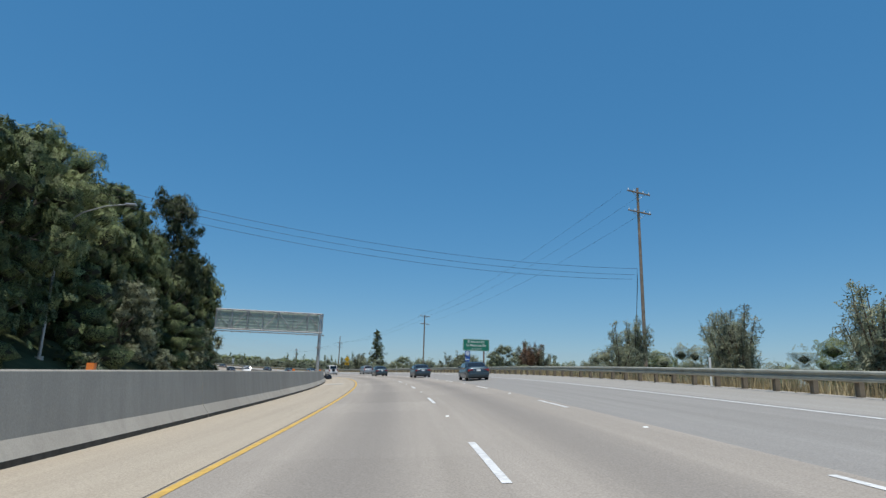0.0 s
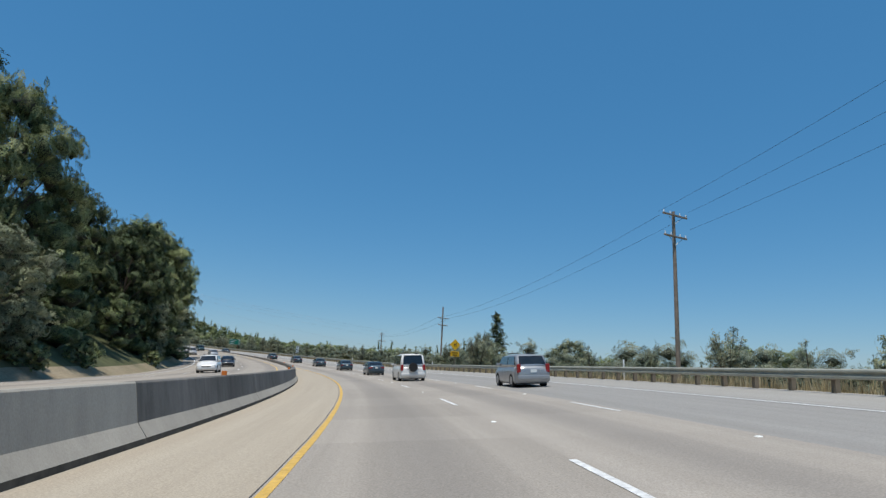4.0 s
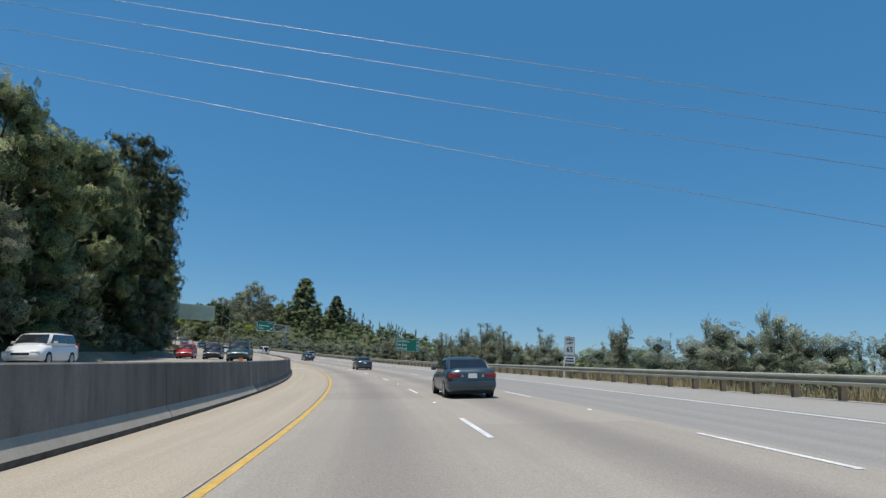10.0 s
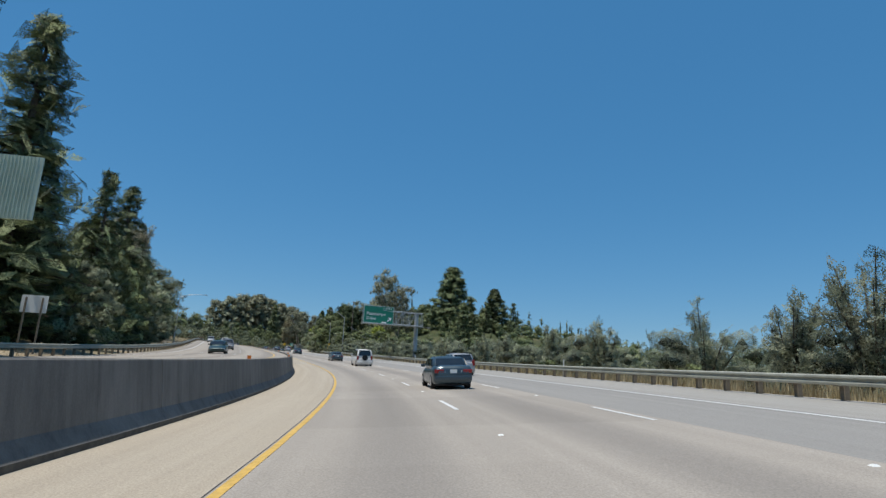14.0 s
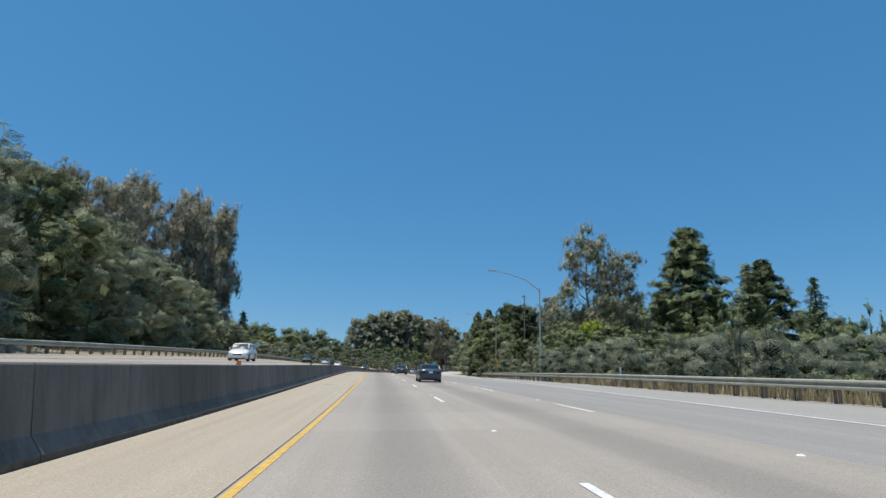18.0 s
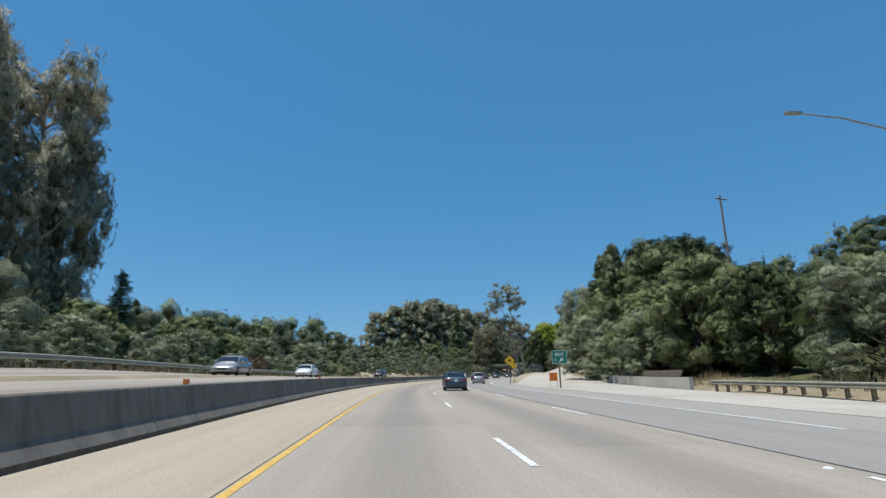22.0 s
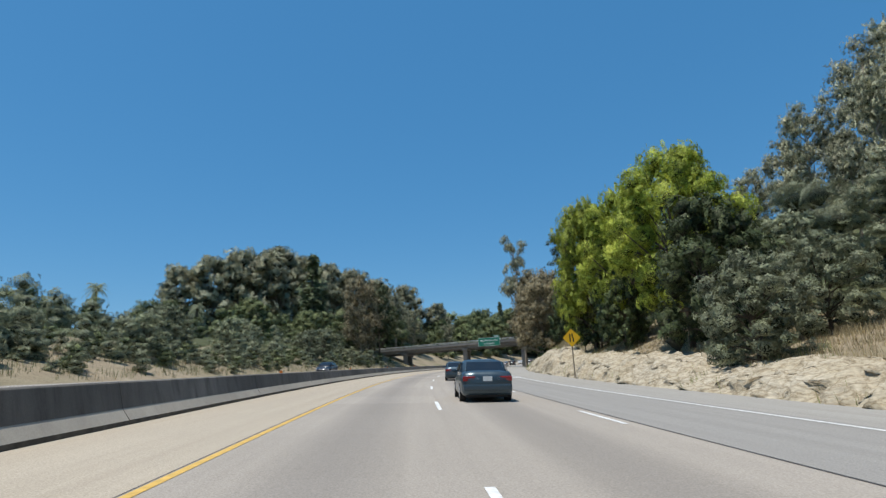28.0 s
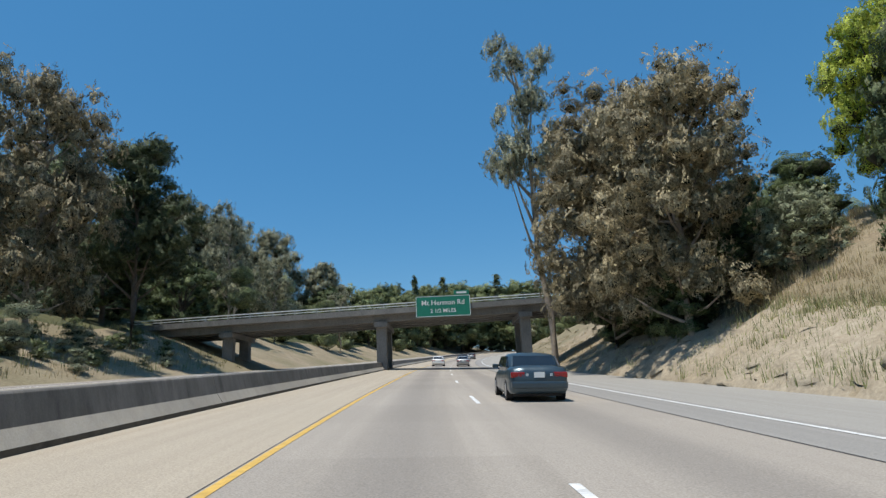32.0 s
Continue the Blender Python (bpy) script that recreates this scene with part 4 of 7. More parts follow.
def thicket(name, label, zones, seed):
    """Woods and scrub too dense to count: many small crowns as one object, one island a leaf spray."""
    rng = np.random.default_rng(seed)
    groups = {}
    for mat, s0, s1, d0, d1, count, low, high, slim, size in zones:
        cs, ns, spots = groups.setdefault((mat.name, size), ([], [], []))
        for i in range(count):
            s_, d_, h = rng.uniform(s0, s1), rng.uniform(d0, d1), rng.uniform(low, high)
            if 264 < s_ < 284 and 17 < d_ < 21:
                continue
            foot = np.array(on_land(s_, d_))
            r = h * slim * rng.uniform(0.8, 1.25)
            tiers = 4 if size < 0.7 and h > 4 else 3
            for j in range(tiers):
                u = (j + 0.5) / tiers
                k = r * (1.05 - u if slim < 0.35 else math.sqrt(1.0 - (u - 0.35) ** 2 * 1.6)) * 0.75
                spot = foot + (rng.normal() * r * 0.35 * (1 - u), rng.normal() * r * 0.35 * (1 - u), h * u)
                tall = max(h * 0.8 / tiers, k * 0.55)
                c, v = clump_points(rng, spot, (k + 0.2, k + 0.2, tall), (7 if size >= 1.0 else 11) if size >= 0.7 else 13)
                spots.append((spot, (k + 0.2, k + 0.2, tall)))
                cs.append(c)
                ns.append(v)
    verts, normals, mats, index, lumps, count, bulk = [], [], [], [], [], 0, []
    for (mat_name, size), (cs, ns, spots) in groups.items():
        v, f = sprays(rng, np.concatenate(cs), np.concatenate(ns), size * (2.0 if size < 0.5 else 1.35), size * (1.35 if size < 0.5 else 0.95))
        verts.append(v)
        normals.append(f)
        # The bank's undergrowth (seed 22) gets larger cores of painted shade.
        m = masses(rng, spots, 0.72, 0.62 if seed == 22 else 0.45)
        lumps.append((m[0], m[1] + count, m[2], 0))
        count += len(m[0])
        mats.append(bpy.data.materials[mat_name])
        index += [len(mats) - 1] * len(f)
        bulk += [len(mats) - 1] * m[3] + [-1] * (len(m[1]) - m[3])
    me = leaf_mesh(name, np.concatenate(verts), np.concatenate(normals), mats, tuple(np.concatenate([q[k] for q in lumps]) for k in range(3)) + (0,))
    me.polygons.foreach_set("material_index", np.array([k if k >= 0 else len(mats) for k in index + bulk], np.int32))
    return tagged(new(name, me), label, "woods", "", "stuff")


thicket("far_woods", "distant mixed woods of conifers and broadleaf trees", (
    (CONIFER_LEAF, 60, 800, 210, 400, 150, 5, 11, 0.3, 1.6), (OAK_LEAF, 0, 640, 150, 400, 700, 4, 8, 0.7, 1.6),
    (CONIFER_LEAF, 120, 620, 60, 210, 130, 6, 11, 0.26, 1.0), (OAK_LEAF, 60, 620, 40, 170, 420, 4, 7, 0.6, 0.9),
    (OAK_LEAF, 280, 520, 55, 260, 420, 4, 8, 0.65, 1.2), (FEATHER_LEAF, 40, 520, 28, 60, 190, 3, 6, 0.5, 0.7), (CONIFER_LEAF, 640, 1120, 70, 220, 90, 10, 18, 0.2, 1.0),
    (OAK_LEAF, 880, 1118, 20, 120, 160, 7, 13, 0.42, 0.9)), 21)
thicket("hill_woods", "mixed woods on the slopes beyond the road", (
    (OAK_LEAF, 1092, 1118, -45, 70, 70, 10, 17, 0.45, 0.9), (OAK_LEAF, 880, 1118, -150, -24, 200, 7, 14, 0.42, 0.9),
    (GREY_LEAF, 340, 600, -110, -36, 150, 8, 15, 0.42, 0.9), (GREY_LEAF, 600, 735, -110, -36, 95, 5, 10, 0.45, 0.8), (GREY_LEAF, 735, 900, -110, -36, 110, 3, 6, 0.5, 0.8), (OAK_LEAF, 600, 735, -120, -40, 75, 7, 13, 0.42, 0.9), (OAK_LEAF, 735, 900, -120, -40, 90, 3, 6, 0.5, 0.9),
    (CONIFER_LEAF, 880, 1000, -190, -70, 40, 12, 20, 0.2, 1.0), (OAK_LEAF, 580, 700, 34, 110, 120, 5, 9, 0.45, 0.9), (GREY_LEAF, 690, 765, 36, 90, 70, 5, 10, 0.5, 0.7), (OAK_LEAF, 770, 860, 60, 110, 40, 4, 7, 0.6, 0.6)), 24)
thicket("bank_woods", "dense dark undergrowth on the wooded bank", (
    (DARK_LEAF, -70, 330, -34, -20, 300, 3, 8, 0.45, 0.55), (OAK_LEAF, -70, 330, -44, -26, 160, 6, 11, 0.42, 0.65),
    (DARK_LEAF, 330, 460, -40, -23, 90, 4, 9, 0.45, 0.55), (DARK_LEAF, 575, 690, 30, 46, 110, 4, 8, 0.45, 0.55), (DARK_LEAF, 829, 862, 18, 32, 45, 3, 8, 0.5, 0.45), (OAK_LEAF, 735, 800, 30, 40, 30, 2.5, 5, 0.5, 0.4)), 22)
thicket("roadside_scrub", "dense low green scrub beyond the guardrail", (
    (FEATHER_LEAF, 40, 140, 19, 32, 70, 1.0, 2.4, 0.5, 0.22), (FEATHER_LEAF, 140, 500, 18.5, 31, 430, 1.5, 4.0, 0.5, 0.24), (GREY_LEAF, 140, 560, 19, 34, 260, 1.3, 3.4, 0.5, 0.24),
    (GREY_LEAF, 560, 830, -34, -21, 230, 1.2, 3.4, 0.55, 0.24), (OAK_LEAF, 610, 850, -27, -19.8, 110, 0.7, 2.0, 0.7, 0.22), (GREY_LEAF, 720, 850, -26, -19.3, 90, 0.6, 1.8, 0.7, 0.2), (GREY_LEAF, 500, 560, 26, 40, 60, 2, 4, 0.55, 0.26)), 23)

def plant_to(kind, s, d, top, wide=1.0, which=None, turn=None):
    """A tree whose tip reaches top metres over the road's plane."""
    return plant(kind, s, d, max(1.0, place(s, d, top).z - on_land(s, d).z), wide, 0.0, which, turn)


def row(kind, spots, wide=1.0):
    for s_, d_, top in spots:
        plant_to(kind, s_, d_, top, wide * float(tree_rng.uniform(0.9, 1.12)))


# wooded bank beyond the oncoming lanes
row("oak", ((47, -25, 20), (82, -26, 19), (112, -24, 20), (140, -26, 23), (190, -25, 22), (218, -24, 21), (228, -25, 25), (273, -23, 19.5), (290, -24, 21), (404, -26, 16), (418, -26, 15)), 0.78)
row("dark", ((33, -24, 18), (66, -26, 21), (259, -22, 20), (338, -27, 17), (366, -27, 15), (384, -25, 13)), 0.78)
row("dark", ((40, -23, 18), (56, -26, 20), (75, -25, 18), (101, -24, 20), (124, -25, 21), (158, -27, 20), (172, -24, 17), (181, -24.5, 20), (203, -25, 23), (242, -26, 25.5), (250, -22, 17), (282, -24, 19), (298, -24, 22), (318, -22, 16), (350, -28, 16)), 0.78)
row("grey", ((60, -21.5, 10), (95, -21.5, 9), (132, -21.5, 10), (180, -21.5, 10), (200, -21.5, 12), (232, -21.5, 11), (266, -21, 12), (280, -21, 10), (310, -21, 11), (388, -23, 10)), 0.95)
row("conifer", ((253, -27, 26), (262, -27.5, 30)), 0.75)
row("conifer", ((377, -24.5, 28.5), (398, -24, 21), (386, -28, 24), (414, -25, 23)), 1.1)
row("pine", ((309, -24, 27), (325, -25, 32), (345, -27, 27), (358, -28, 33)), 0.85)
wood(["bush"], 20, 330, -20.5, -19.2, 18, 1.2, 2.4)
plant_to("pine", 91, -24.5, 27.5, 0.6)
# scrub and young trees beyond the guardrail
row("feathery", ((22, 20.3, 4.7), (32, 20.4, 4.6), (71, 20.2, 4.5), (66, 20.6, 3.9), (181, 20.4, 4.4), (302, 20.4, 6.5), (310, 20.6, 6.0), (349, 20.6, 6.6), (355, 22.4, 4.4), (20, 19, 4.6), (29, 19.5, 4.7), (36, 23, 5.2), (43, 19, 4.6), (51, 24, 5.6), (58, 27, 6.0), (95, 19, 4.0), (108, 21, 4.2), (120, 20, 3.6), (150, 20, 4.2), (159, 19.2, 4.5), (163, 19, 5.4), (165, 20, 5.6), (171, 23, 6.3), (180, 21, 4.6)), 1.1)
row("feathery", ((226, 19, 4.6), (231, 19.2, 4.1), (240, 19.3, 4.2), (246, 23, 4.6), (235, 22, 4.4), (262, 21, 4.2), (270, 19.5, 4.6), (288, 21, 5.0), (296, 20, 5.2), (301, 19.2, 6.2), (304, 21, 4.6), (309, 19.5, 5.7), (318, 19.2, 5.2), (331, 24, 6.5), (338, 20, 5.0), (345, 21, 5.4), (352, 19.5, 4.8), (362, 22, 5.6), (371, 20, 5.0), (383, 21, 5.2), (394, 20, 4.6), (405, 22, 5.0), (418, 21, 5.2), (437, 22, 4.6)), 1.1)
row("feathery", ((446, 20, 5.0), (458, 21, 4.6), (470, 22, 5.0)), 1.1)
wood(["grey", "feathery", "feathery"], 60, 480, 22, 34, 40, 3.5, 6.5)
wood(["bush"], 60, 480, 17.4, 20, 20, 0.8, 1.6)
row("russet", ((620, -23, 5.2),), 1.8)
row("russet", ((66.6, 19.6, 4.8), (68.4, 21, 4.6)), 0.9)
row("conifer", ((295, 112, 17), (548, 79, 26), (537, 72, 22), (563, 105, 27), (572, 96, 26)), 1.3)
row("redwood", ((586, 84, 43.2), (584, 104, 35)), 1.5)
row("gum", ((557, 46.8, 34), (551, 51, 27)), 0.95)
row("oak", ((496, 28, 5), (505, 36, 6), (513, 35, 8), (528, 34, 8), (543, 35, 9), (552, 31, 8)), 1.1)
row("grey", ((489, 26, 4.5), (500, 30, 4.5), (520, 29, 5), (535, 30, 6), (560, 32, 7.5), (572, 34, 9)), 1.2)
row("bright", ((530, 38, 10),), 0.8)
row("dark", ((570, 40, 11), (520, 44, 8)), 1.1)
# beyond the oncoming lanes, middle stretch
row("oak", ((410, -25, 12), (430, -28, 13), (452, -27, 12), (486, -33, 19)), 1.2)
row("grey", ((466, -32, 19), (515, -38, 20), (540, -34, 15), (560, -30, 9)), 1.2)
row("grey", ((420, -24, 10), (442, -26, 13), (476, -31, 14), (500, -34, 16), (525, -36, 17), (550, -36, 13)), 1.2)
row("conifer", ((506, -40, 24), (513, -42, 25), (622, -45, 17), (648, -60, 16.5)), 1.1)
row("tall_gum", ((531, -52, 33), (545, -55, 36), (553, -52, 38), (564, -55, 40), (575, -60, 43), (583, -61, 46), (591, -56, 45), (598, -54, 49), (606, -55.8, 51), (613, -53, 49), (619, -53, 49.5), (622, -55.5, 41)), 0.85)
row("grey", ((575, -27, 6), (590, -30, 7), (604, -28, 6), (620, -32, 8), (640, -30, 8), (660, -28, 8), (676, -32, 9), (690, -28, 8)), 1.25)
row("oak", ((582, -38, 10), (610, -42, 11), (632, -40, 11), (646, -45, 12.5), (668, -44, 13), (682, -46, 14), (723, -45, 15), (705, -36, 10), (740, -38, 11)), 1.2)
row("grove", ((908, -130, 43), (914, -120, 48), (919, -111, 51), (926, -106, 50), (925, -97, 53), (932, -88, 49), (936, -78, 46), (941, -68, 43), (946, -60, 39), (952, -48, 36), (960, -36, 28), (940, -120, 46), (955, -90, 46)), 1.0)
row("conifer", ((852, -46, 33), (888, -61, 40)), 1.0)
row("grey", ((712, -25, 6), (728, -27, 7), (745, -24, 6.5), (756, -28, 8.5), (770, -26, 8), (782, -30, 9), (798, -25, 8), (812, -27, 9)), 1.2)
row("oak", ((765, -36, 7.5), (790, -36, 10), (805, -40, 15), (825, -36, 14)), 1.15)
row("oak", ((778, -42, 8.5), (818, -30, 13)), 1.1)
row("dark", ((856, -33, 16), (868, -30, 14)), 1.1)
row("brown_gum", ((834, -25.5, 23),), 0.75)
row("pine", ((846, -24.5, 23), (853, -28, 20)), 0.95)
row("gum", ((887, -31, 25.7), (900, -35, 27), (906, -30, 22)), 0.8)
# right bank from the exit on
row("oak", ((595, 32, 13), (604, 30, 11), (614, 34, 17), (630, 36, 19), (640, 33, 15), (660, 38, 20), (672, 36, 16)), 1.2)
row("dark", ((586, 34, 11), (620, 40, 20), (649, 42, 26), (636, 44, 24)), 1.15)
row("grey", ((600, 28.5, 8), (612, 28.5, 9), (624, 28.5, 11), (640, 30, 10), (655, 32, 11), (690, 34, 13), (668, 46, 22), (688, 42, 22), (699, 35, 16), (712, 36, 15), (725, 36, 14)), 1.25)
row("gum", ((704, 46, 26), (714, 52, 34), (720, 46, 34), (734, 42, 26), (743, 44, 23)), 0.9)
row("gum", ((765, 61, 43), (770, 55, 37), (776, 54, 33), (757, 63, 45), (748, 58, 41), (782, 50, 30)), 0.95)
row("redwood", ((620, 29.5, 20.5), (653, 34, 25)), 0.85)
row("grey", ((668, 30.5, 20), (660, 33, 19)), 0.7)
row("silver_bush", ((685.4, 17.0, 3.7), (684.2, 19.3, 3.9), (688, 21.2, 3.9)), 0.62)
row("bright", ((743, 22, 17.4), (730, 22, 16.9), (763, 25, 19.5)), 0.72)
row("bright", ((753, 20.4, 18.6), (757, 20, 8.6)), 0.6)
row("dark", ((745, 21.5, 11), (750, 23, 11), (738, 24, 10.5), (753, 21, 8.5), (741, 20.5, 8.5)), 0.75)
row("dark", ((722.5, 20.6, 11.2), (727, 23.6, 11)), 0.85)
row("dark", ((701.5, 20.6, 12.6),), 0.7)
row("grey", ((715.5, 19, 6.4), (708, 24, 6.5), (719, 25, 8)), 1.0)
row("grey", ((735, 33, 13), (748, 34, 15), (760, 36, 16)), 1.0)
row("oak", ((782, 31, 14), (790, 37, 16)), 0.95)
row("pine", ((801, 43, 34.5),), 0.75)
row("redwood", ((807, 32.4, 18.5), (806, 38, 20)), 0.95)
row("dark", ((809, 24, 17), (814, 23, 15)), 0.62)
row("brown_gum", ((829, 18.2, 20.5), (838, 19, 23.5), (843, 17.5, 22.5)), 1.0)
plant_to("slim_gum", 850, 13.6, 36.4, 0.7)
row("grey", ((826, 24, 11), (832, 21, 6.5)), 1.1)
row("oak", ((985, -30, 19), (1000, -36, 23), (1018, -39, 26), (1008, -50, 27), (1030, -30, 24), (1045, -44, 27), (1062, -30, 31), (1080, -20, 33), (1095, -10, 33), (1100, 6, 34), (1040, -40, 30), (1078, -34, 29), (1004, 22, 17), (1026, 26, 20), (1048, 22, 21), (1070, 20, 21)), 1.1)
row("conifer", ((1022, -58, 34), (1050, -32, 35), (1072, -26, 36), (1090, -4, 38), (1060, 24, 32)), 0.9)
wood(["oak", "dark", "gum"], 880, 1000, 20, 50, 9, 9, 15)
wood(["oak", "dark", "gum"], 890, 1000, -60, -24, 9, 9, 15)


def palm(s, d, top):
    """A date palm: ringed trunk and a head of arching fronds."""
    rng = np.random.default_rng(int(s))
    foot = on_land(s, d, -0.1)
    tall = place(s, d, top).z - foot.z - 1.2
    ob = thing("palm", "palm with arching grey-green fronds behind roadside scrub", "palm", Matrix.Translation(foot), "palms beyond the road")
    part("trunk", mesh_of("trunk", *tube([(0, 0, tall * i / 9) for i in range(10)], [0.34 - 0.008 * i + 0.02 * (i % 2) for i in range(10)], 9), BARK, True), None, ob)
    verts, faces = [], []
    for i in range(44):
        w, rise = i * 2.4, rng.uniform(-0.35, 1.25)
        out = Vector((math.cos(w), math.sin(w), 0))
        across = Vector((-math.sin(w), math.cos(w), 0))
        length = rng.uniform(2.4, 3.2)
        n = len(verts)
        for k in range(8):
            u = k / 7
            spot = Vector((0, 0, tall)) + out * length * u * math.cos(rise * 0.6) + Vector((0, 0, length * (rise * u - 0.95 * u * u)))
            wide = 0.34 * math.sin(math.pi * (0.08 + 0.9 * u))
            verts += [tuple(spot - across * wide - Vector((0, 0, wide * 0.6))), tuple(spot), tuple(spot + across * wide - Vector((0, 0, wide * 0.6)))]
        for k in range(7):
            a = n + 3 * k
            faces += [(a, a + 1, a + 4, a + 3), (a + 1, a + 2, a + 5, a + 4)]
    part("crown", mesh_of("crown", verts, faces, GREY_LEAF, True), None, ob)


palm(810, -79.6, 20.8)
palm(854, -83.2, 20.8)
palm(858, -86, 19.6)
plant_to("bright", 824, 29.5, 22, 0.6)
plant_to("bright", 811, 27.5, 12.5, 0.6)


def lone_tree(label, s, d, up, size, made):
    """A tree of its own shape, square to the road."""
    ob = thing("tree", label, "tree", Matrix.Translation(on_land(s, d, up)) @ pose(0, 0, 0, 0, 0, facing(s)) @ Matrix.Scale(size, 4))
    part("trunk", made[0], None, ob)
    part("crown", made[1], None, ob)


lone_tree("tall leaning eucalyptus with two bare pale trunks", 684, 17.7, 0.9, 1.11, limbed(
    301, [[(0, 0, -0.3), (-0.5, 0, 4), (-1.1, 0.1, 7.5), (-2.4, 0.2, 13), (-3.0, 0.2, 16), (-3.6, 0.3, 19)], [(-1.1, 1.6, -0.3), (-1.6, 1.5, 4), (-2.6, 1.2, 9), (-3.8, 1.0, 13), (-4.9, 1.2, 16)],
          [(-1.6, 1.5, 4), (-1.9, 1.9, 8), (-2.2, 1.8, 12)]],
    [(-3.9, 19, 1.5), (-2.4, 18.4, 1.4), (-1.1, 17, 1.2), (-5.4, 17.2, 1.3), (-6.6, 14.9, 1.2), (-5.3, 15.2, 1.0), (-3.2, 16.6, 1.0), (0.1, 16, 0.8), (-1.7, 14.9, 0.9),
     (-3.7, 11.6, 1.3), (-2.2, 11.9, 1.2), (-0.5, 10.4, 1.2), (0.3, 9.6, 0.9), (-4.6, 10.3, 1.1), (-7.8, 9.8, 1.0), (-6.7, 9.5, 1.1), (-5.7, 8.9, 0.9), (-3.6, 7.0, 0.8), (-5.0, 7.4, 0.6), (-0.4, 7.2, 0.6)],
    GUM_LEAF, PALE_BARK, 0.18, 13, 40, 0.44))
lone_tree("open pine with a leaning forked trunk and tufted crown", 808, 32.2, -0.15, 1.0, limbed(
    302, [[(0, 0, -0.3), (-1.0, 0, 3), (-2.2, 0, 6.5), (-4.2, 0.4, 10), (-6.4, 0.6, 12.5), (-8.4, 0.4, 13.4)], [(0.2, 0.8, -0.3), (-0.4, 0.8, 6), (-0.7, 0.8, 10), (-1.6, 0.6, 13), (-2.6, 0.4, 16)], [(-0.7, 0.8, 10), (0.6, 0.8, 13), (2.4, 0.6, 15.6)]],
    [(-4.4, 17.6, 1.9), (-2.7, 18.2, 2.0), (-1.0, 17.2, 1.7), (-2.6, 16.2, 1.5), (-0.4, 16.2, 1.2), (3.1, 17.4, 1.1), (2.2, 16.5, 0.7), (-8.3, 16, 1.8), (-9.6, 14.6, 1.4), (-8.4, 13.8, 1.5), (-9.4, 11.9, 1.6),
     (-7.3, 11.3, 1.3), (-6.7, 15, 1.4), (-6.2, 13.2, 1.0), (-4.9, 11, 1.0), (-3.4, 13.4, 0.8), (-8.2, 9.8, 1.3), (-6.0, 8.8, 1.2), (-4.0, 9.4, 1.0), (-2.6, 7.6, 0.9), (-5.0, 7.0, 1.0)],
    PINE_LEAF, BARK, 0.24, 9, 40, 0.55, 0.75, -0.5))

# ---- writing ----
def letters(text, size, mat, align="CENTER", bold=0.0):
    """A mesh of the built-in font, upright in the xz plane and read from -y."""
    cu = bpy.data.curves.new("text", "FONT")
    cu.body, cu.size, cu.align_x, cu.align_y = text, size, align, "CENTER"
    cu.extrude, cu.offset, cu.resolution_u = 0.004, bold * size, 2
    ob = new("text", cu)
    bpy.context.view_layer.update()
    me = bpy.data.meshes.new_from_object(ob.evaluated_get(bpy.context.evaluated_depsgraph_get()))
    bpy.data.objects.remove(ob)
    bpy.data.curves.remove(cu)
    me.transform(pose(0, 0, 0, 90, 0, 0))
    me.materials.clear()
    me.materials.append(mat)
    return me


def put(name, me, parent, x=0.0, y=0.0, z=0.0, label="", turn=None):
    ob = new(name, me)
    ob.parent = parent
    ob.matrix_basis = Matrix.Translation((x, y, z)) @ (turn if turn is not None else Matrix.Identity(4))
    return tagged(ob, label)


def plate(w, h, t=0.012, corner=0.08, x=0.0, z=0.0, y=0.0):
    """A sheet with rounded corners in the xz plane; its base middle at x, z."""
    corner = min(corner, w / 2.01, h / 2.01)
    pts = []
    for cx, cz, a in ((w / 2 - corner, h - corner, 0), (-w / 2 + corner, h - corner, 90), (-w / 2 + corner, corner, 180), (w / 2 - corner, corner, 270)):
        for k in range(5):
            q = radians(a + k * 22.5)
            pts.append((x + cx + corner * math.cos(q), z + cz + corner * math.sin(q)))
    bm = bmesh.new()
    front = [bm.verts.new((a, y - t / 2, b)) for a, b in pts]
    rear = [bm.verts.new((a, y + t / 2, b)) for a, b in pts]
    bm.faces.new(front[::-1])
    bm.faces.new(rear)
    for i in range(len(pts)):
        j = (i + 1) % len(pts)
        bm.faces.new((front[i], front[j], rear[j], rear[i]))
    bmesh.ops.recalc_face_normals(bm, faces=bm.faces)
    return bm


def rim_of(w, h, t, x=0.0, z=0.0, y=0.0, inset=0.03, line=0.035):
    """A thin painted border: four bars."""
    iw, ih = w - 2 * inset, h - 2 * inset
    return merge(box(iw, t, line, x, y, z + inset), box(iw, t, line, x, y, z + h - inset - line),
                 box(line, t, ih - 2 * line, x - iw / 2 + line / 2, y, z + inset + line), box(line, t, ih - 2 * line, x + iw / 2 - line / 2, y, z + inset + line))


def diamond(side, z, y=0.0, t=0.012):
    bm = plate(side, side, t, 0.09)
    bmesh.ops.translate(bm, vec=(0, 0, -side / 2), verts=bm.verts)
    bmesh.ops.rotate(bm, matrix=Matrix.Rotation(radians(45), 3, "Y"), verts=bm.verts)
    bmesh.ops.translate(bm, vec=(0, y, z), verts=bm.verts)
    return bm


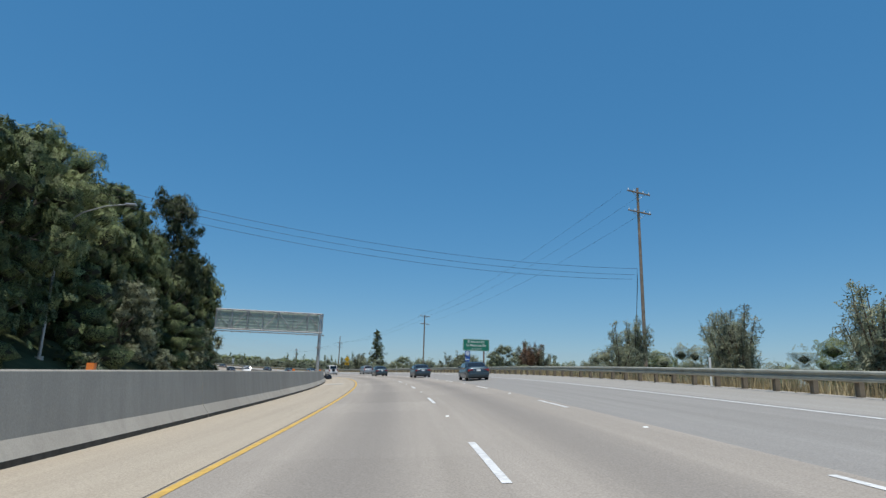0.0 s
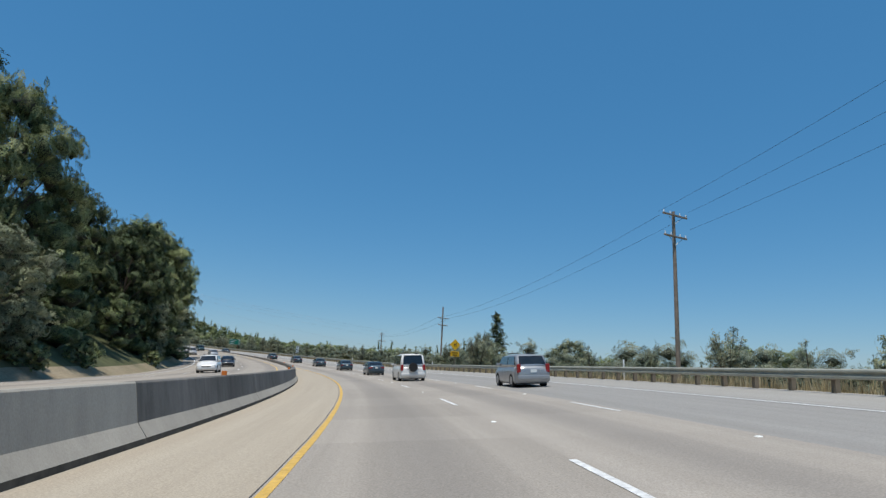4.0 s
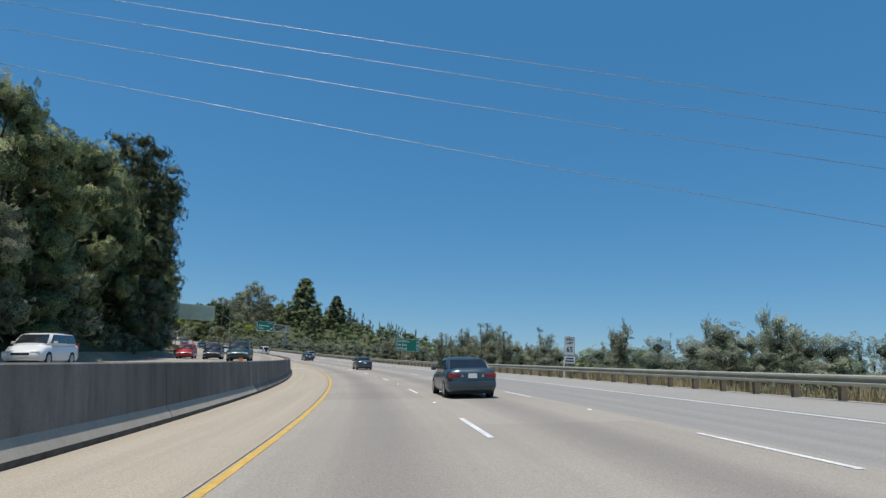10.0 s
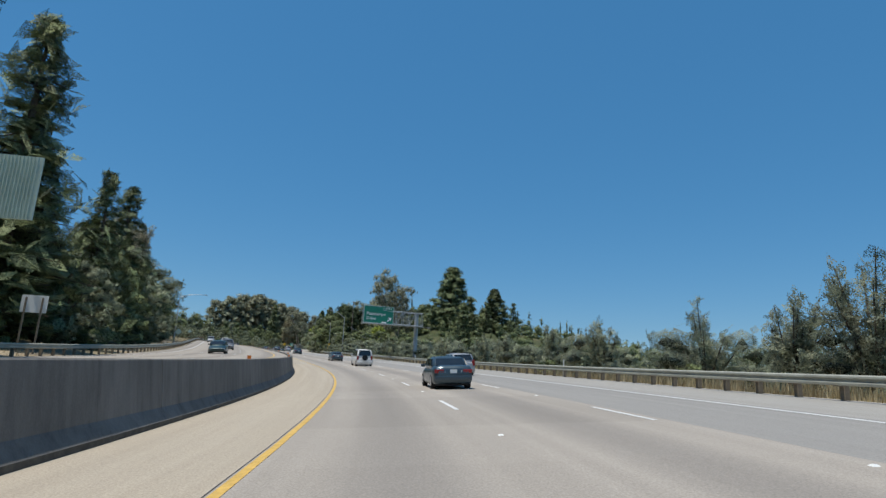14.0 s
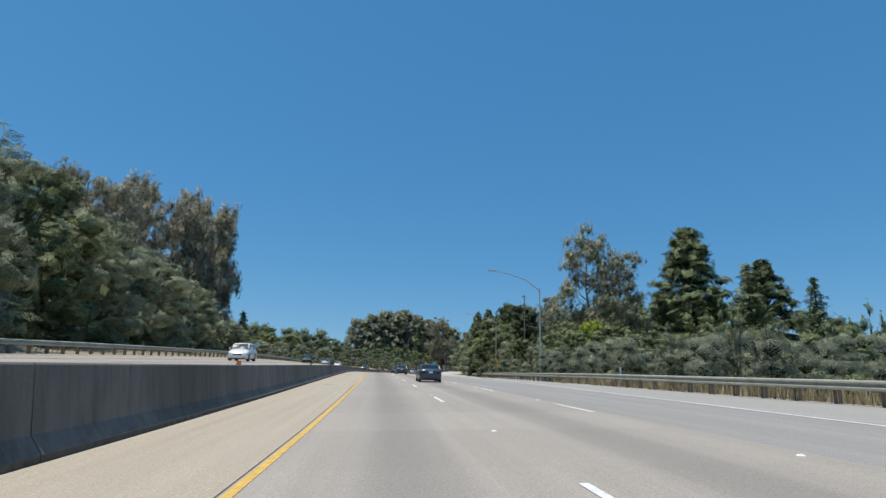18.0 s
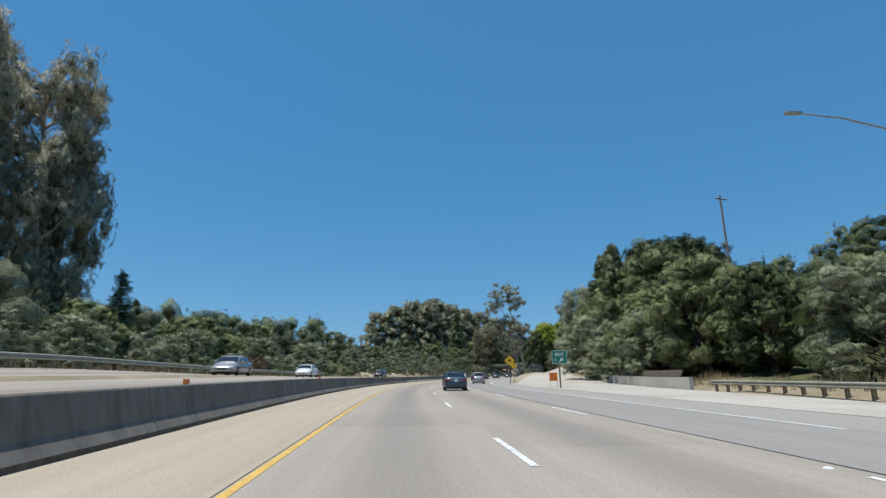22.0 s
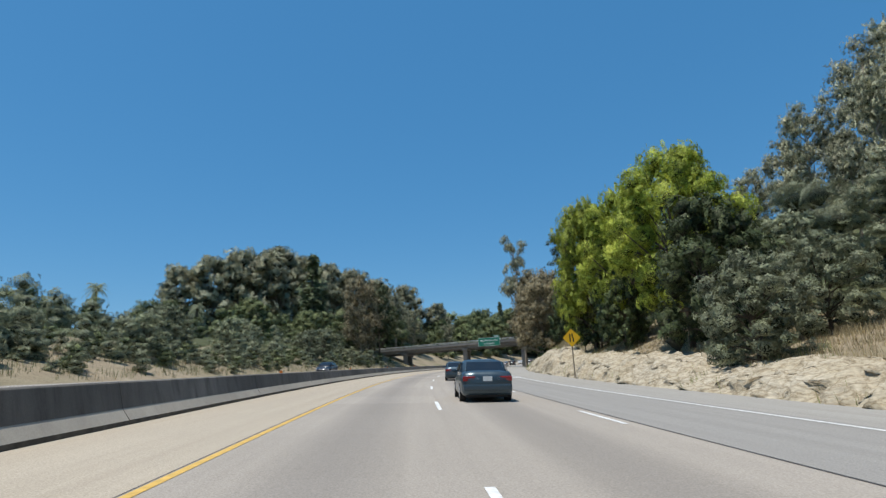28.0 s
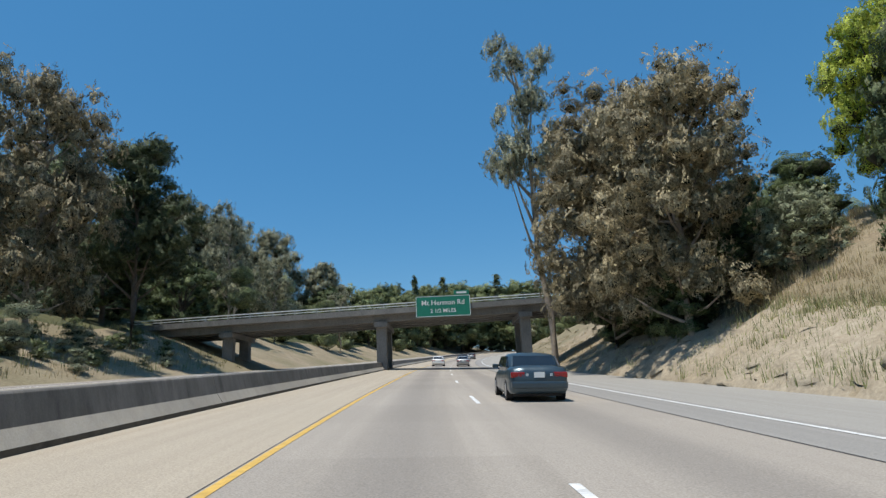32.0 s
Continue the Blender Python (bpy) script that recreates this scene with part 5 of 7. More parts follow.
def arrow(size, mat, angle):
    """A flat arrow in the xz plane, pointing up before it is turned."""
    pts = [(-.11, -.5), (.11, -.5), (.11, .05), (.38, .05), (0, .5), (-.38, .05), (-.11, .05)]
    v = [(a * size, 0, b * size) for a, b in pts]
    me = mesh_of("arrow", v, [tuple(range(7))], mat)
    me.transform(Matrix.Rotation(radians(angle), 4, "Y"))
    return me


def two_post_sign(s, d, w, h, low, lines, label, post, post_at=0.3):
    ob = thing("road_sign", label, "road sign", stand(s, d))
    base = place(s, d).z - on_land(s, d).z
    low = low + base
    part("panel", plate(w, h, 0.02, 0.12, 0, low), SIGN_GREEN, ob)
    part("border", rim_of(w, h, 0.004, 0, low, -0.013), SIGN_WHITE, ob, "white border")
    for x in (-w * post_at, w * post_at):
        part("post", box(0.16, 0.16, low + h - 0.15, x, 0.1, -0.3 + 0.15, 0.012), post, ob)
    for text, size, x, z, align in lines:
        put("lettering", letters(text, size, SIGN_WHITE, align, 0.012), ob, x, -0.016, low + z, "white lettering")
    return ob


two_post_sign(329, 17.0, 4.05, 2.0, 2.1, [("Los Gatos", .5, -1.85, 1.6, "LEFT"), ("San Jose", .5, -1.85, 1.0, "LEFT"), ("Oakland", .5, -1.85, .4, "LEFT"), ("20", .5, 1.85, 1.6, "RIGHT"), ("33", .5, 1.85, 1.0, "RIGHT"), ("75", .5, 1.85, .4, "RIGHT")],
              "green distance sign with white lettering on two brown posts", RUST_STEEL)
rancho = two_post_sign(76, 15.85, 3.5, 1.5, 2.9, [("El Rancho Dr", .42, 0, 1.15, "CENTER"), ("La Madrona Dr", .42, 0, .7, "CENTER"), ("NEXT EXIT", .28, 0, .27, "CENTER")],
                       "green exit sign with white lettering over blue service signs", RUST_STEEL)
up76 = place(76, 15.85).z - on_land(76, 15.85).z
for z_, tall in ((2.24, True), (1.55, False)):
    p = part("service_plate", plate(0.66, 0.64, 0.012, 0.05, -1.13, z_ + up76, -0.03), SIGN_BLUE, rancho, "blue service symbol plate")
    if tall:
        part("symbol", merge(plate(0.5, 0.5, 0.004, 0.24, -1.13, z_ + up76 + 0.07, -0.04)), SIGN_WHITE, p, "white symbol")
        part("symbol", merge(box(0.06, 0.004, 0.36, -1.2, -0.046, z_ + up76 + 0.14), box(0.06, 0.004, 0.36, -1.06, -0.046, z_ + up76 + 0.14)), SIGN_BLUE, p, "blue symbol bars")
    else:
        part("symbol", merge(box(0.5, 0.004, 0.1, -1.13, -0.04, z_ + up76 + 0.2), box(0.06, 0.004, 0.3, -1.36, -0.04, z_ + up76 + 0.14)), SIGN_WHITE, p, "white bed symbol")


def single_post(name, label, s, d, height, mat=GALVANISED, wide=0.09):
    ob = thing(name, label, "road sign", stand(s, d))
    part("post", box(wide, wide, height + 0.3, 0, 0.06, -0.3, 0.008), mat, ob)
    return ob, place(s, d).z - on_land(s, d).z


def diamond_sign(s, d, z, side, label, marks, mat=SIGN_YELLOW, plate_text=False):
    ob, g = single_post("warning_sign", label, s, d, z + 0.75 + place(s, d).z - on_land(s, d).z, POST_WOOD)
    panel = part("panel", diamond(side, z + g), mat, ob)
    if marks:
        part("symbol", merge(*[box(w, 0.005, h, x, -0.012, z + g + dz) for w, h, x, dz in marks]), BLACK, ob, "black symbol")
    if plate_text:
        part("lower_plate", plate(1.25, 0.7, 0.012, 0.05, 0, z + g - 1.62), mat, ob, "yellow plate below")
        part("unreadable_line", merge(box(0.9, 0.005, 0.13, 0, -0.012, z + g - 1.2), box(0.7, 0.005, 0.13, 0, -0.012, z + g - 1.5)), BLACK, ob, "dark worn bars")
    return ob


diamond_sign(173, 19.1, 3.5, 1.12, "yellow diamond warning sign over a small yellow plate", [(.34, .14, 0, -.02), (.07, .3, .13, -.3), (.07, .26, -.12, -.24), (.08, .24, .18, .08)], plate_text=True)
diamond_sign(618, 13.7, 3.2, 1.0, "yellow diamond warning sign beside the exit ramp", [(.4, .16, 0, -.02), (.12, .14, -.14, -.16), (.12, .14, .14, -.16)])
diamond_sign(652, 15.6, 3.0, 0.95, "yellow diamond warning sign at the ramp's nose", [(.34, .14, 0, -.02)])
diamond_sign(737, 15.0, 3.2, 1.05, "orange-yellow diamond lane-ends sign on the cut slope", [(.09, .66, -.14, -.33), (.09, .34, .12, -.33), (.09, .34, .05, 0)])
diamond_sign(462, -20.4, 3.9, 0.95, "back of a grey diamond sign on a post", [], SIGN_BACK)
diamond_sign(550, -21.6, 4.4, 0.95, "back of a grey diamond sign on a post", [], SIGN_BACK)


def speed_sign(s, d, low, lines, label, lower=()):
    ob, g = single_post("speed_sign", label, s, d, low + 1.6 + place(s, d).z - on_land(s, d).z, POST_WOOD)
    z = low + g
    part("panel", plate(0.94, 1.55, 0.012, 0.06, 0, z), SIGN_WHITE, ob)
    part("border", rim_of(0.94, 1.55, 0.004, 0, z, -0.009, 0.03, 0.02), BLACK, ob, "black border")
    for text, size, dz in lines:
        put("lettering", letters(text, size, BLACK, "CENTER", 0.012), ob, 0, -0.012, z + dz, "black lettering")
    part("lower_plate", plate(0.98, 0.58, 0.012, 0.05, 0, z - 0.66), SIGN_WHITE, ob, "white plate below")
    if not lower:
        part("unreadable_line", merge(box(0.6, 0.005, 0.1, 0, -0.01, z - 0.3), box(0.76, 0.005, 0.1, 0, -0.01, z - 0.52)), BLACK, ob, "dark worn bars")
    for text, size, dz in lower:
        put("lettering", letters(text, size, BLACK, "CENTER", 0.008), ob, 0, -0.012, z + dz, "black lettering")
    return ob


speed_sign(279, 19.65, 1.5, (("SPEED", .27, 1.3), ("LIMIT", .27, 1.02), ("65", .62, .48)), "white speed limit sign above a smaller white plate")
speed_sign(687, 15.3, 2.6, (("TRUCKS", .19, 1.41), ("3 AXLES", .19, 1.2), ("OR MORE", .19, 0.99), ("55", .56, .56), ("MAXIMUM", .15, .15)), "white truck speed limit sign on bare ground by the road",
           (("RADAR", .18, -0.25), ("ENFORCED", .15, -0.48)))

exit_sign, g = single_post("exit_sign", "small green exit sign with white arrow at the ramp nose", 590, 15.7, 2.3, POST_WOOD, 0.14)
part("panel", plate(1.45, 1.25, 0.015, 0.08, 0.05, 2.2), SIGN_GREEN, exit_sign)
part("border", rim_of(1.45, 1.25, 0.004, 0.05, 2.2, -0.011, 0.02, 0.03), SIGN_WHITE, exit_sign, "white border")
put("lettering", letters("EXIT", 0.42, SIGN_WHITE, "CENTER", 0.012), exit_sign, 0.05, -0.014, 3.05, "white lettering")
put("lettering", letters("1", 0.42, SIGN_WHITE, "CENTER", 0.012), exit_sign, -0.35, -0.014, 2.55, "white lettering")
put("arrow", arrow(0.5, SIGN_WHITE, 45), exit_sign, 0.2, -0.014, 2.56, "white arrow")
work = thing("roadwork_sign", "square orange board leaning on a low stand", "road sign", stand(591, 15.25))
part("panel", plate(0.78, 0.78, 0.01, 0.03, 0, 0.62, 0.0), SIGN_ORANGE, work)
for x in (-0.34, 0.34):
    part("leg", box(0.04, 0.04, 0.66, x, 0.03, -0.02), GALVANISED, work)


# ---- overhead sign structures ----
def truss(parent, x0, x1, z0, z1, y0, y1, bays, mat):
    """Four chords with posts and diagonals on both faces, and a walkway under the front."""
    for y in (y0, y1):
        for z in (z0, z1):
            part("chord", rod((x0, y, z), (x1, y, z), 0.07), mat, parent)
    for i in range(bays + 1):
        x = x0 + (x1 - x0) * i / bays
        for y in (y0, y1):
            part("upright", rod((x, y, z0), (x, y, z1), 0.05), mat, parent)
        for z in (z0, z1):
            part("tie", rod((x, y0, z), (x, y1, z), 0.035), mat, parent)
        if i < bays:
            nx = x0 + (x1 - x0) * (i + 1) / bays
            for y in (y0, y1):
                part("brace", rod((x, y, z0 if i % 2 else z1), (nx, y, z1 if i % 2 else z0), 0.035), mat, parent)
            part("brace", rod((x, y0, z1), (nx, y1, z1), 0.03), mat, parent)


def walkway(parent, x0, x1, z, y0, y1, mat, bays):
    part("walkway", box(x1 - x0, abs(y1 - y0), 0.05, (x0 + x1) / 2, (y0 + y1) / 2, z), mat, parent, "grated steel walkway")
    for i in range(bays + 1):
        x = x0 + (x1 - x0) * i / bays
        part("bracket", box(0.07, abs(y1 - y0) + 0.4, 0.12, x, (y0 + y1) / 2, z - 0.13), mat, parent)


# cantilever sign over the oncoming lanes, seen from behind, on the median
m = Matrix.Translation(place(92, barrier_at(92) - 0.32, 0)) @ pose(0, 0, 0, 0, 0, facing(92))
back_sign = thing("overhead_sign", "grey steel truss with a large sign back, on the median", "overhead sign", m)
part("column", rod((0, 0, 0), (0, 0, 9.3), 0.24, 0.2, 16), GALVANISED, back_sign)
part("collar", rod((0, 0, 4.35), (0, 0, 4.43), 0.5, 0.5, 16), GALVANISED, back_sign)
truss(back_sign, -14.6, 0.3, 6.55, 9.3, -0.45, 0.55, 7, GALVANISED)
walkway(back_sign, -15.0, 0.6, 6.3, 0.6, 1.7, GALVANISED, 12)
panel = part("panel", box(14.4, 0.05, 2.6, -7.4, 0.75, 6.65), SIGN_BACK, back_sign, "unpainted aluminium sign back")
for i in range(6):
    part("stiffener", box(14.4, 0.05, 0.05, -7.4, 0.7, 6.8 + i * 0.45), GALVANISED, panel)
for i in range(11):
    part("rib", box(0.06, 0.05, 2.6, -14.2 + i * 1.36, 0.67, 6.65), GALVANISED, panel)

# exit gantry over the outer lane
m = Matrix.Translation(place(431, 19.7, -0.2)) @ pose(0, 0, 0, 0, 0, facing(431))
gantry = thing("overhead_sign", "steel cantilever with a green exit sign over the outer lane", "overhead sign", m)
part("column", rod((0, 0, -0.5), (0, 0, 8.6), 0.36, 0.33, 18), GALVANISED, gantry)
part("base", rod((0, 0, -0.6), (0, 0, 0.45), 0.55, 0.5, 16), WALL_CONCRETE, gantry, "concrete footing")
truss(gantry, -9.6, 1.0, 6.3, 8.5, -0.5, 0.5, 9, GALVANISED)
walkway(gantry, -9.8, 2.0, 6.0, -1.8, -0.6, GALVANISED, 9)
panel = part("panel", plate(5.25, 3.0, 0.05, 0.15, -7.0, 6.15, -0.75), SIGN_GREEN, gantry, "green sign panel")
part("border", rim_of(5.25, 3.0, 0.006, -7.0, 6.15, -0.78, 0.03, 0.05), SIGN_WHITE, panel, "white border")
part("border", rim_of(1.75, 0.72, 0.006, -5.3, 8.4, -0.782, 0.0, 0.04), SIGN_WHITE, panel, "white border")
for text, size, x, z, al in (("Pasatiempo", .72, -9.1, 7.75, "LEFT"), ("Drive", .72, -9.1, 6.95, "LEFT"), ("EXIT 1", .4, -5.3, 8.76, "CENTER")):
    put("lettering", letters(text, size, SIGN_WHITE, al, 0.012), panel, x, -0.79, z, "white lettering")
put("arrow", arrow(0.95, SIGN_WHITE, 45), panel, -5.1, -0.79, 6.95, "white arrow")
part("sign_light", box(0.75, 0.4, 0.3, -6.2, -1.55, 6.1, 0.06), SIGN_WHITE, gantry, "white floodlight housing")

# tall sign beyond the oncoming lanes, seen from behind
m = Matrix.Translation(on_land(355, -21.5, 0)) @ pose(0, 0, 0, 0, 0, facing(355))
tall = thing("overhead_sign", "pale green corrugated back of a large sign on one column", "overhead sign", m)
tz = place(355, -18).z - on_land(355, -21.5).z + 0.75
part("column", rod((0, 0, -0.5), (0, 0, tz + 9.8), 0.34, 0.28, 16), SIGN_BACK, tall)
panel = part("panel", box(8.5, 0.12, 2.85, 3.9, 0.3, tz + 6.9), SIGN_BACK, tall, "pale green corrugated sign back")
for i in range(56):
    part("rib", box(0.05, 0.05, 2.85, -0.3 + i * 0.15, 0.22, tz + 6.9), SIGN_BACK, panel)
small = thing("road_sign", "back of a small white sign on two posts", "road sign", Matrix.Translation(on_land(372, -19.8, 0)) @ pose(0, 0, 0, 0, 0, facing(372)))
part("panel", plate(1.6, 1.15, 0.02, 0.05, 0, 2.6, 0.06), SIGN_WHITE, small)
for x in (-0.5, 0.5):
    part("post", box(0.1, 0.08, 3.9, x, 0, -0.3), POST_WOOD, small)


# ---- lamps, poles and wires ----
def street_lamp(s, d, height, reach, rise, label, sign=False):
    """A tapered steel pole with a long rising arm over the road and a flat lamp head."""
    ob = thing("street_lamp", label, "street lamp", stand(s, d))
    part("pole", rod((0, 0, -0.2), (0, 0, height), 0.12, 0.07, 12), GALVANISED, ob)
    part("base", rod((0, 0, -0.3), (0, 0, 0.12), 0.3, 0.27, 12), WALL_CONCRETE, ob, "concrete foot")
    k = math.copysign(1, reach)
    bend = [(0, 0, height - 0.25), (reach * 0.3, 0, height + rise * 0.5), (reach * 0.65, 0, height + rise * 0.85), (reach, 0, height + rise)]
    part("arm", mesh_of("arm", *tube(bend, [0.07, 0.055, 0.045, 0.04], 8), GALVANISED, True), None, ob)
    part("lamp_head", box(0.75, 0.3, 0.14, reach + 0.3 * k, 0, height + rise - 0.06, 0.05), GALVANISED, ob, "flat grey lamp head")
    return ob


street_lamp(497, 19.7, 10.6, -5.4, 1.8, "tall galvanised street lamp with a long arm beyond the guardrail")
lamp = street_lamp(557, 26.4, 11.4, -6.0, 1.5, "tall galvanised street lamp carrying a yellow exit speed plate")
part("speed_plate", plate(0.9, 0.55, 0.012, 0.04, -0.05, 3.05, -0.16), SIGN_YELLOW, lamp, "yellow plate")
part("speed_plate", plate(1.0, 1.0, 0.012, 0.04, -0.05, 2.0, -0.16), SIGN_YELLOW, lamp, "yellow plate")
for text, size, z in (("EXIT", .3, 3.33), ("45", .6, 2.58), ("MPH", .24, 2.16)):
    put("lettering", letters(text, size, BLACK, "CENTER", 0.012), lamp, -0.05, -0.172, z, "black lettering")
street_lamp(45, -21.5, 9.6, 4.2, 1.6, "street lamp in front of the wooded bank")
street_lamp(455, -20.6, 9.0, 4.2, 0.6, "street lamp beyond the oncoming lanes")


def utility_pole(s, d, top, arms, label):
    """Timber pole with crossarms, braces and insulators. Heights are over the road's plane."""
    ob = thing("utility_pole", label, "utility pole", stand(s, d, 0, 20))
    g = place(s, min(d, 26)).z - on_land(s, d).z
    part("pole", rod((0, 0, -0.5), (0, 0, top + g), 0.19, 0.12, 12), POLE_WOOD, ob)
    for z, w in arms:
        arm = part("crossarm", box(w, 0.11, 0.13, 0, -0.16, z + g, 0.01), POLE_WOOD, ob)
        for x in (-w * 0.46, -w * 0.2, w * 0.2, w * 0.46):
            part("insulator", rod((x, -0.16, z + g + 0.12), (x, -0.16, z + g + 0.34), 0.05, 0.03, 8), SIGN_WHITE, arm, "pale insulator")
        for k in (-1, 1):
            part("brace", rod((k * w * 0.3, -0.16, z + g), (0, -0.16, z + g - 0.6), 0.02, 0.02, 6), GALVANISED, arm)
    return ob


utility_pole(54, 26.6, 18.0, ((17.4, 3.0), (15.4, 3.0)), "tall weathered timber utility pole with two crossarms")
utility_pole(132, 24.7, 12.6, ((12.2, 2.8), (10.5, 2.6)), "timber utility pole with two crossarms beyond the guardrail")
utility_pole(198, 25.9, 11.0, ((8.8, 2.7), (7.5, 2.2)), "timber utility pole with crossarms and a tall top")
utility_pole(252, 34.0, 7.9, ((7.2, 1.6), (5.5, 2.7)), "timber utility pole rising from roadside scrub")
utility_pole(118, 70, 9.0, ((8.6, 1.2),), "short timber utility pole among far trees")
utility_pole(690, -46, 15, ((14.4, 2.4),), "utility pole above trees beyond the road")
utility_pole(612, 43, 25, ((24.4, 2.0),), "utility pole above the wooded bank")


def wire(a, b, sag, label, thick=0.011, mat=BLACK):
    """A hanging cable between two points."""
    pts = [tuple(Vector(a).lerp(Vector(b), i / 24) - Vector((0, 0, sag * 4 * (i / 24) * (1 - i / 24)))) for i in range(25)]
    return tagged(new("cable", mesh_of("cable", *tube(pts, [thick] * 25, 5), mat, True)), label, "cable", "overhead cables")


for up, side in ((17.7, -1.3), (17.7, 1.3), (15.7, 1.3)):
    wire(place(54, 26.3 + side, up), place(132, 24.7 + side, up * 0.71), 1.4, "thin black overhead power cable between poles", 0.009)
for up, side in ((8.9, -1.2), (8.9, 1.2)):
    wire(place(198, 25.9 + side, up), place(132, 24.7 + side, 12.3), 1.2, "thin black overhead power cable between poles")
    wire(place(198, 25.9 + side, up), place(252, 34 + side, 6.2), 0.9, "thin black overhead power cable between poles")
for i, (u1, u2) in enumerate(((9.8, 14.0), (9.3, 13.6), (8.95, 13.1))):
    wire(place(54 + 0.6 * i, 26.2, u1), place(44 + 0.6 * i, -24, u2 + 2.2), 1.6, "black telephone cable across the road", 0.014)
    wire(place(54, 26.2, u1 - 0.1), place(118, 70, 8.6 - i * 0.3), 1.5, "black telephone cable to a far pole", 0.014)
for s_, left, right in ((250, 15.2, 2.8), (250, 18.0, 7.6), (250.6, 17.6, 6.9), (251.2, 16.8, 5.9)):
    wire(place(s_ + 5, -26, left), place(s_ - 3, 34, right), 0.4, "thin pale cable across the road in sunlight", 0.011, GALVANISED)
for i, (far, near) in enumerate((((550, 10.7), (486, 4.3)), ((531, 7.35), (486, 3.3)), ((520, 4.0), (496, 2.0)))):
    wire(place(far[0], 31, far[1]), place(near[0], 31, near[1]), 0.5, "pale cable in front of dark trees", 0.018, GALVANISED)


# ---- road bridge over the cutting ----
BS = 860.0
bm_at = Matrix.Translation(place(BS, 0, 0)) @ pose(0, 0, 0, 0, 0, facing(BS))
bridge = structure(new("bridge"), "grey concrete road bridge with steel railing over the cutting", "bridge")
bridge.matrix_basis = bm_at


def deck(x):
    """Height of the deck's underside; the bridge climbs to the right."""
    return 5.1 + (x + 20) * 0.025


def slanted(x0, x1, low, high, y0, y1):
    v = [(x0, y0, deck(x0) + low), (x1, y0, deck(x1) + low), (x1, y1, deck(x1) + low), (x0, y1, deck(x0) + low),
         (x0, y0, deck(x0) + high), (x1, y0, deck(x1) + high), (x1, y1, deck(x1) + high), (x0, y1, deck(x0) + high)]
    return v, [(3, 2, 1, 0), (4, 5, 6, 7), (0, 1, 5, 4), (1, 2, 6, 5), (2, 3, 7, 6), (3, 0, 4, 7)]


for y in (0.6, 2.9, 5.2, 7.5):
    part("girder", mesh_of("girder", *slanted(-34, 27, 0, 0.75, y, y + 0.6), BRIDGE_CONCRETE), None, bridge)
part("deck", mesh_of("deck", *slanted(-34, 27, 0.75, 1.05, -0.4, 9.1), BRIDGE_CONCRETE), None, bridge)
for y in (-0.4, 8.8):
    part("parapet", mesh_of("parapet", *slanted(-34, 27, 1.05, 1.35, y, y + 0.3), BRIDGE_CONCRETE), None, bridge)
    part("rail", mesh_of("rail", *slanted(-34, 27, 1.8, 1.9, y + 0.1, y + 0.2), SIGN_WHITE), None, bridge, "pale steel rail")
    part("rail", mesh_of("rail", *slanted(-34, 27, 1.52, 1.59, y + 0.1, y + 0.18), SIGN_WHITE), None, bridge, "pale steel rail")
    for i in range(25):
        x = -33.5 + i * 2.5
        part("baluster", mesh_of("baluster", *slanted(x, x + 0.1, 1.35, 1.82, y + 0.1, y + 0.2), GALVANISED), None, bridge)
for x in (-21.3, -3.9, 12.4):
    foot = -3.0 if x < -10 else -0.6
    for y in (1.0, 6.6):
        part("column", box(1.15, 1.05, deck(x) - foot + 0.02, x, y + 0.4, foot, 0.06), BRIDGE_CONCRETE, bridge)
    part("cap", box(1.5, 8.2, 0.6, x, 4.3, deck(x) - 0.58, 0.04), BRIDGE_CONCRETE, bridge)
bsign = thing("road_sign", "green sign with white lettering hung on the bridge", "road sign", bm_at)
part("panel", plate(6.1, 2.35, 0.06, 0.15, 3.2, 5.65, -0.7), SIGN_GREEN, bsign)
part("border", rim_of(6.1, 2.35, 0.006, 3.2, 5.65, -0.735, 0.03, 0.06), SIGN_WHITE, bsign, "white border")
part("tab", plate(1.7, 0.5, 0.06, 0.08, 5.3, 8.03, -0.7), SIGN_GREEN, bsign, "green exit tab")
part("unreadable_line", box(1.1, 0.006, 0.2, 5.3, -0.735, 8.17), SIGN_WHITE, bsign, "pale worn bar")
for text, size, z in (("Mt Hermon Rd", .78, 7.2), ("2 1/2 MILES", .6, 6.3)):
    put("lettering", letters(text, size, SIGN_WHITE, "CENTER", 0.012), bsign, 3.2, -0.745, z, "white lettering")
for x in (1.0, 5.4):
    part("bracket", box(0.1, 0.9, 0.1, x, -0.25, 6.5), GALVANISED, bsign)


# ---- exit ramp, its wall and the rock cut ----
RAMP = ([500, 530, 560, 590, 620, 650, 690, 730], [9.5, 13.0, 16.6, 19.6, 22.0, 24.6, 31, 42])
RAMP_UP = ([500, 590, 615, 640, 665, 690, 730], [0, 0, .2, 1.05, 2.2, 3.6, 6.4])
def ramp_section(s):
    c, u = float(np.interp(s, *RAMP)), float(np.interp(s, *RAMP_UP))
    lo = float(np.interp(s, [500, 622, 655, 730], [14.5, 14.6, c - 3.6, c - 3.6]))
    b = float(np.interp(s, STATION, LINE_B))
    first = u * min(1.0, max(0.0, (lo - 14.6) / 3.0))
    return [(lo - 1.5 * min(1.0, u), first - 1.0 * min(1.0, u)), (lo, first + 0.004), (max(c, lo + .3), u + 0.02), (c + 4.4, u + 0.03)]


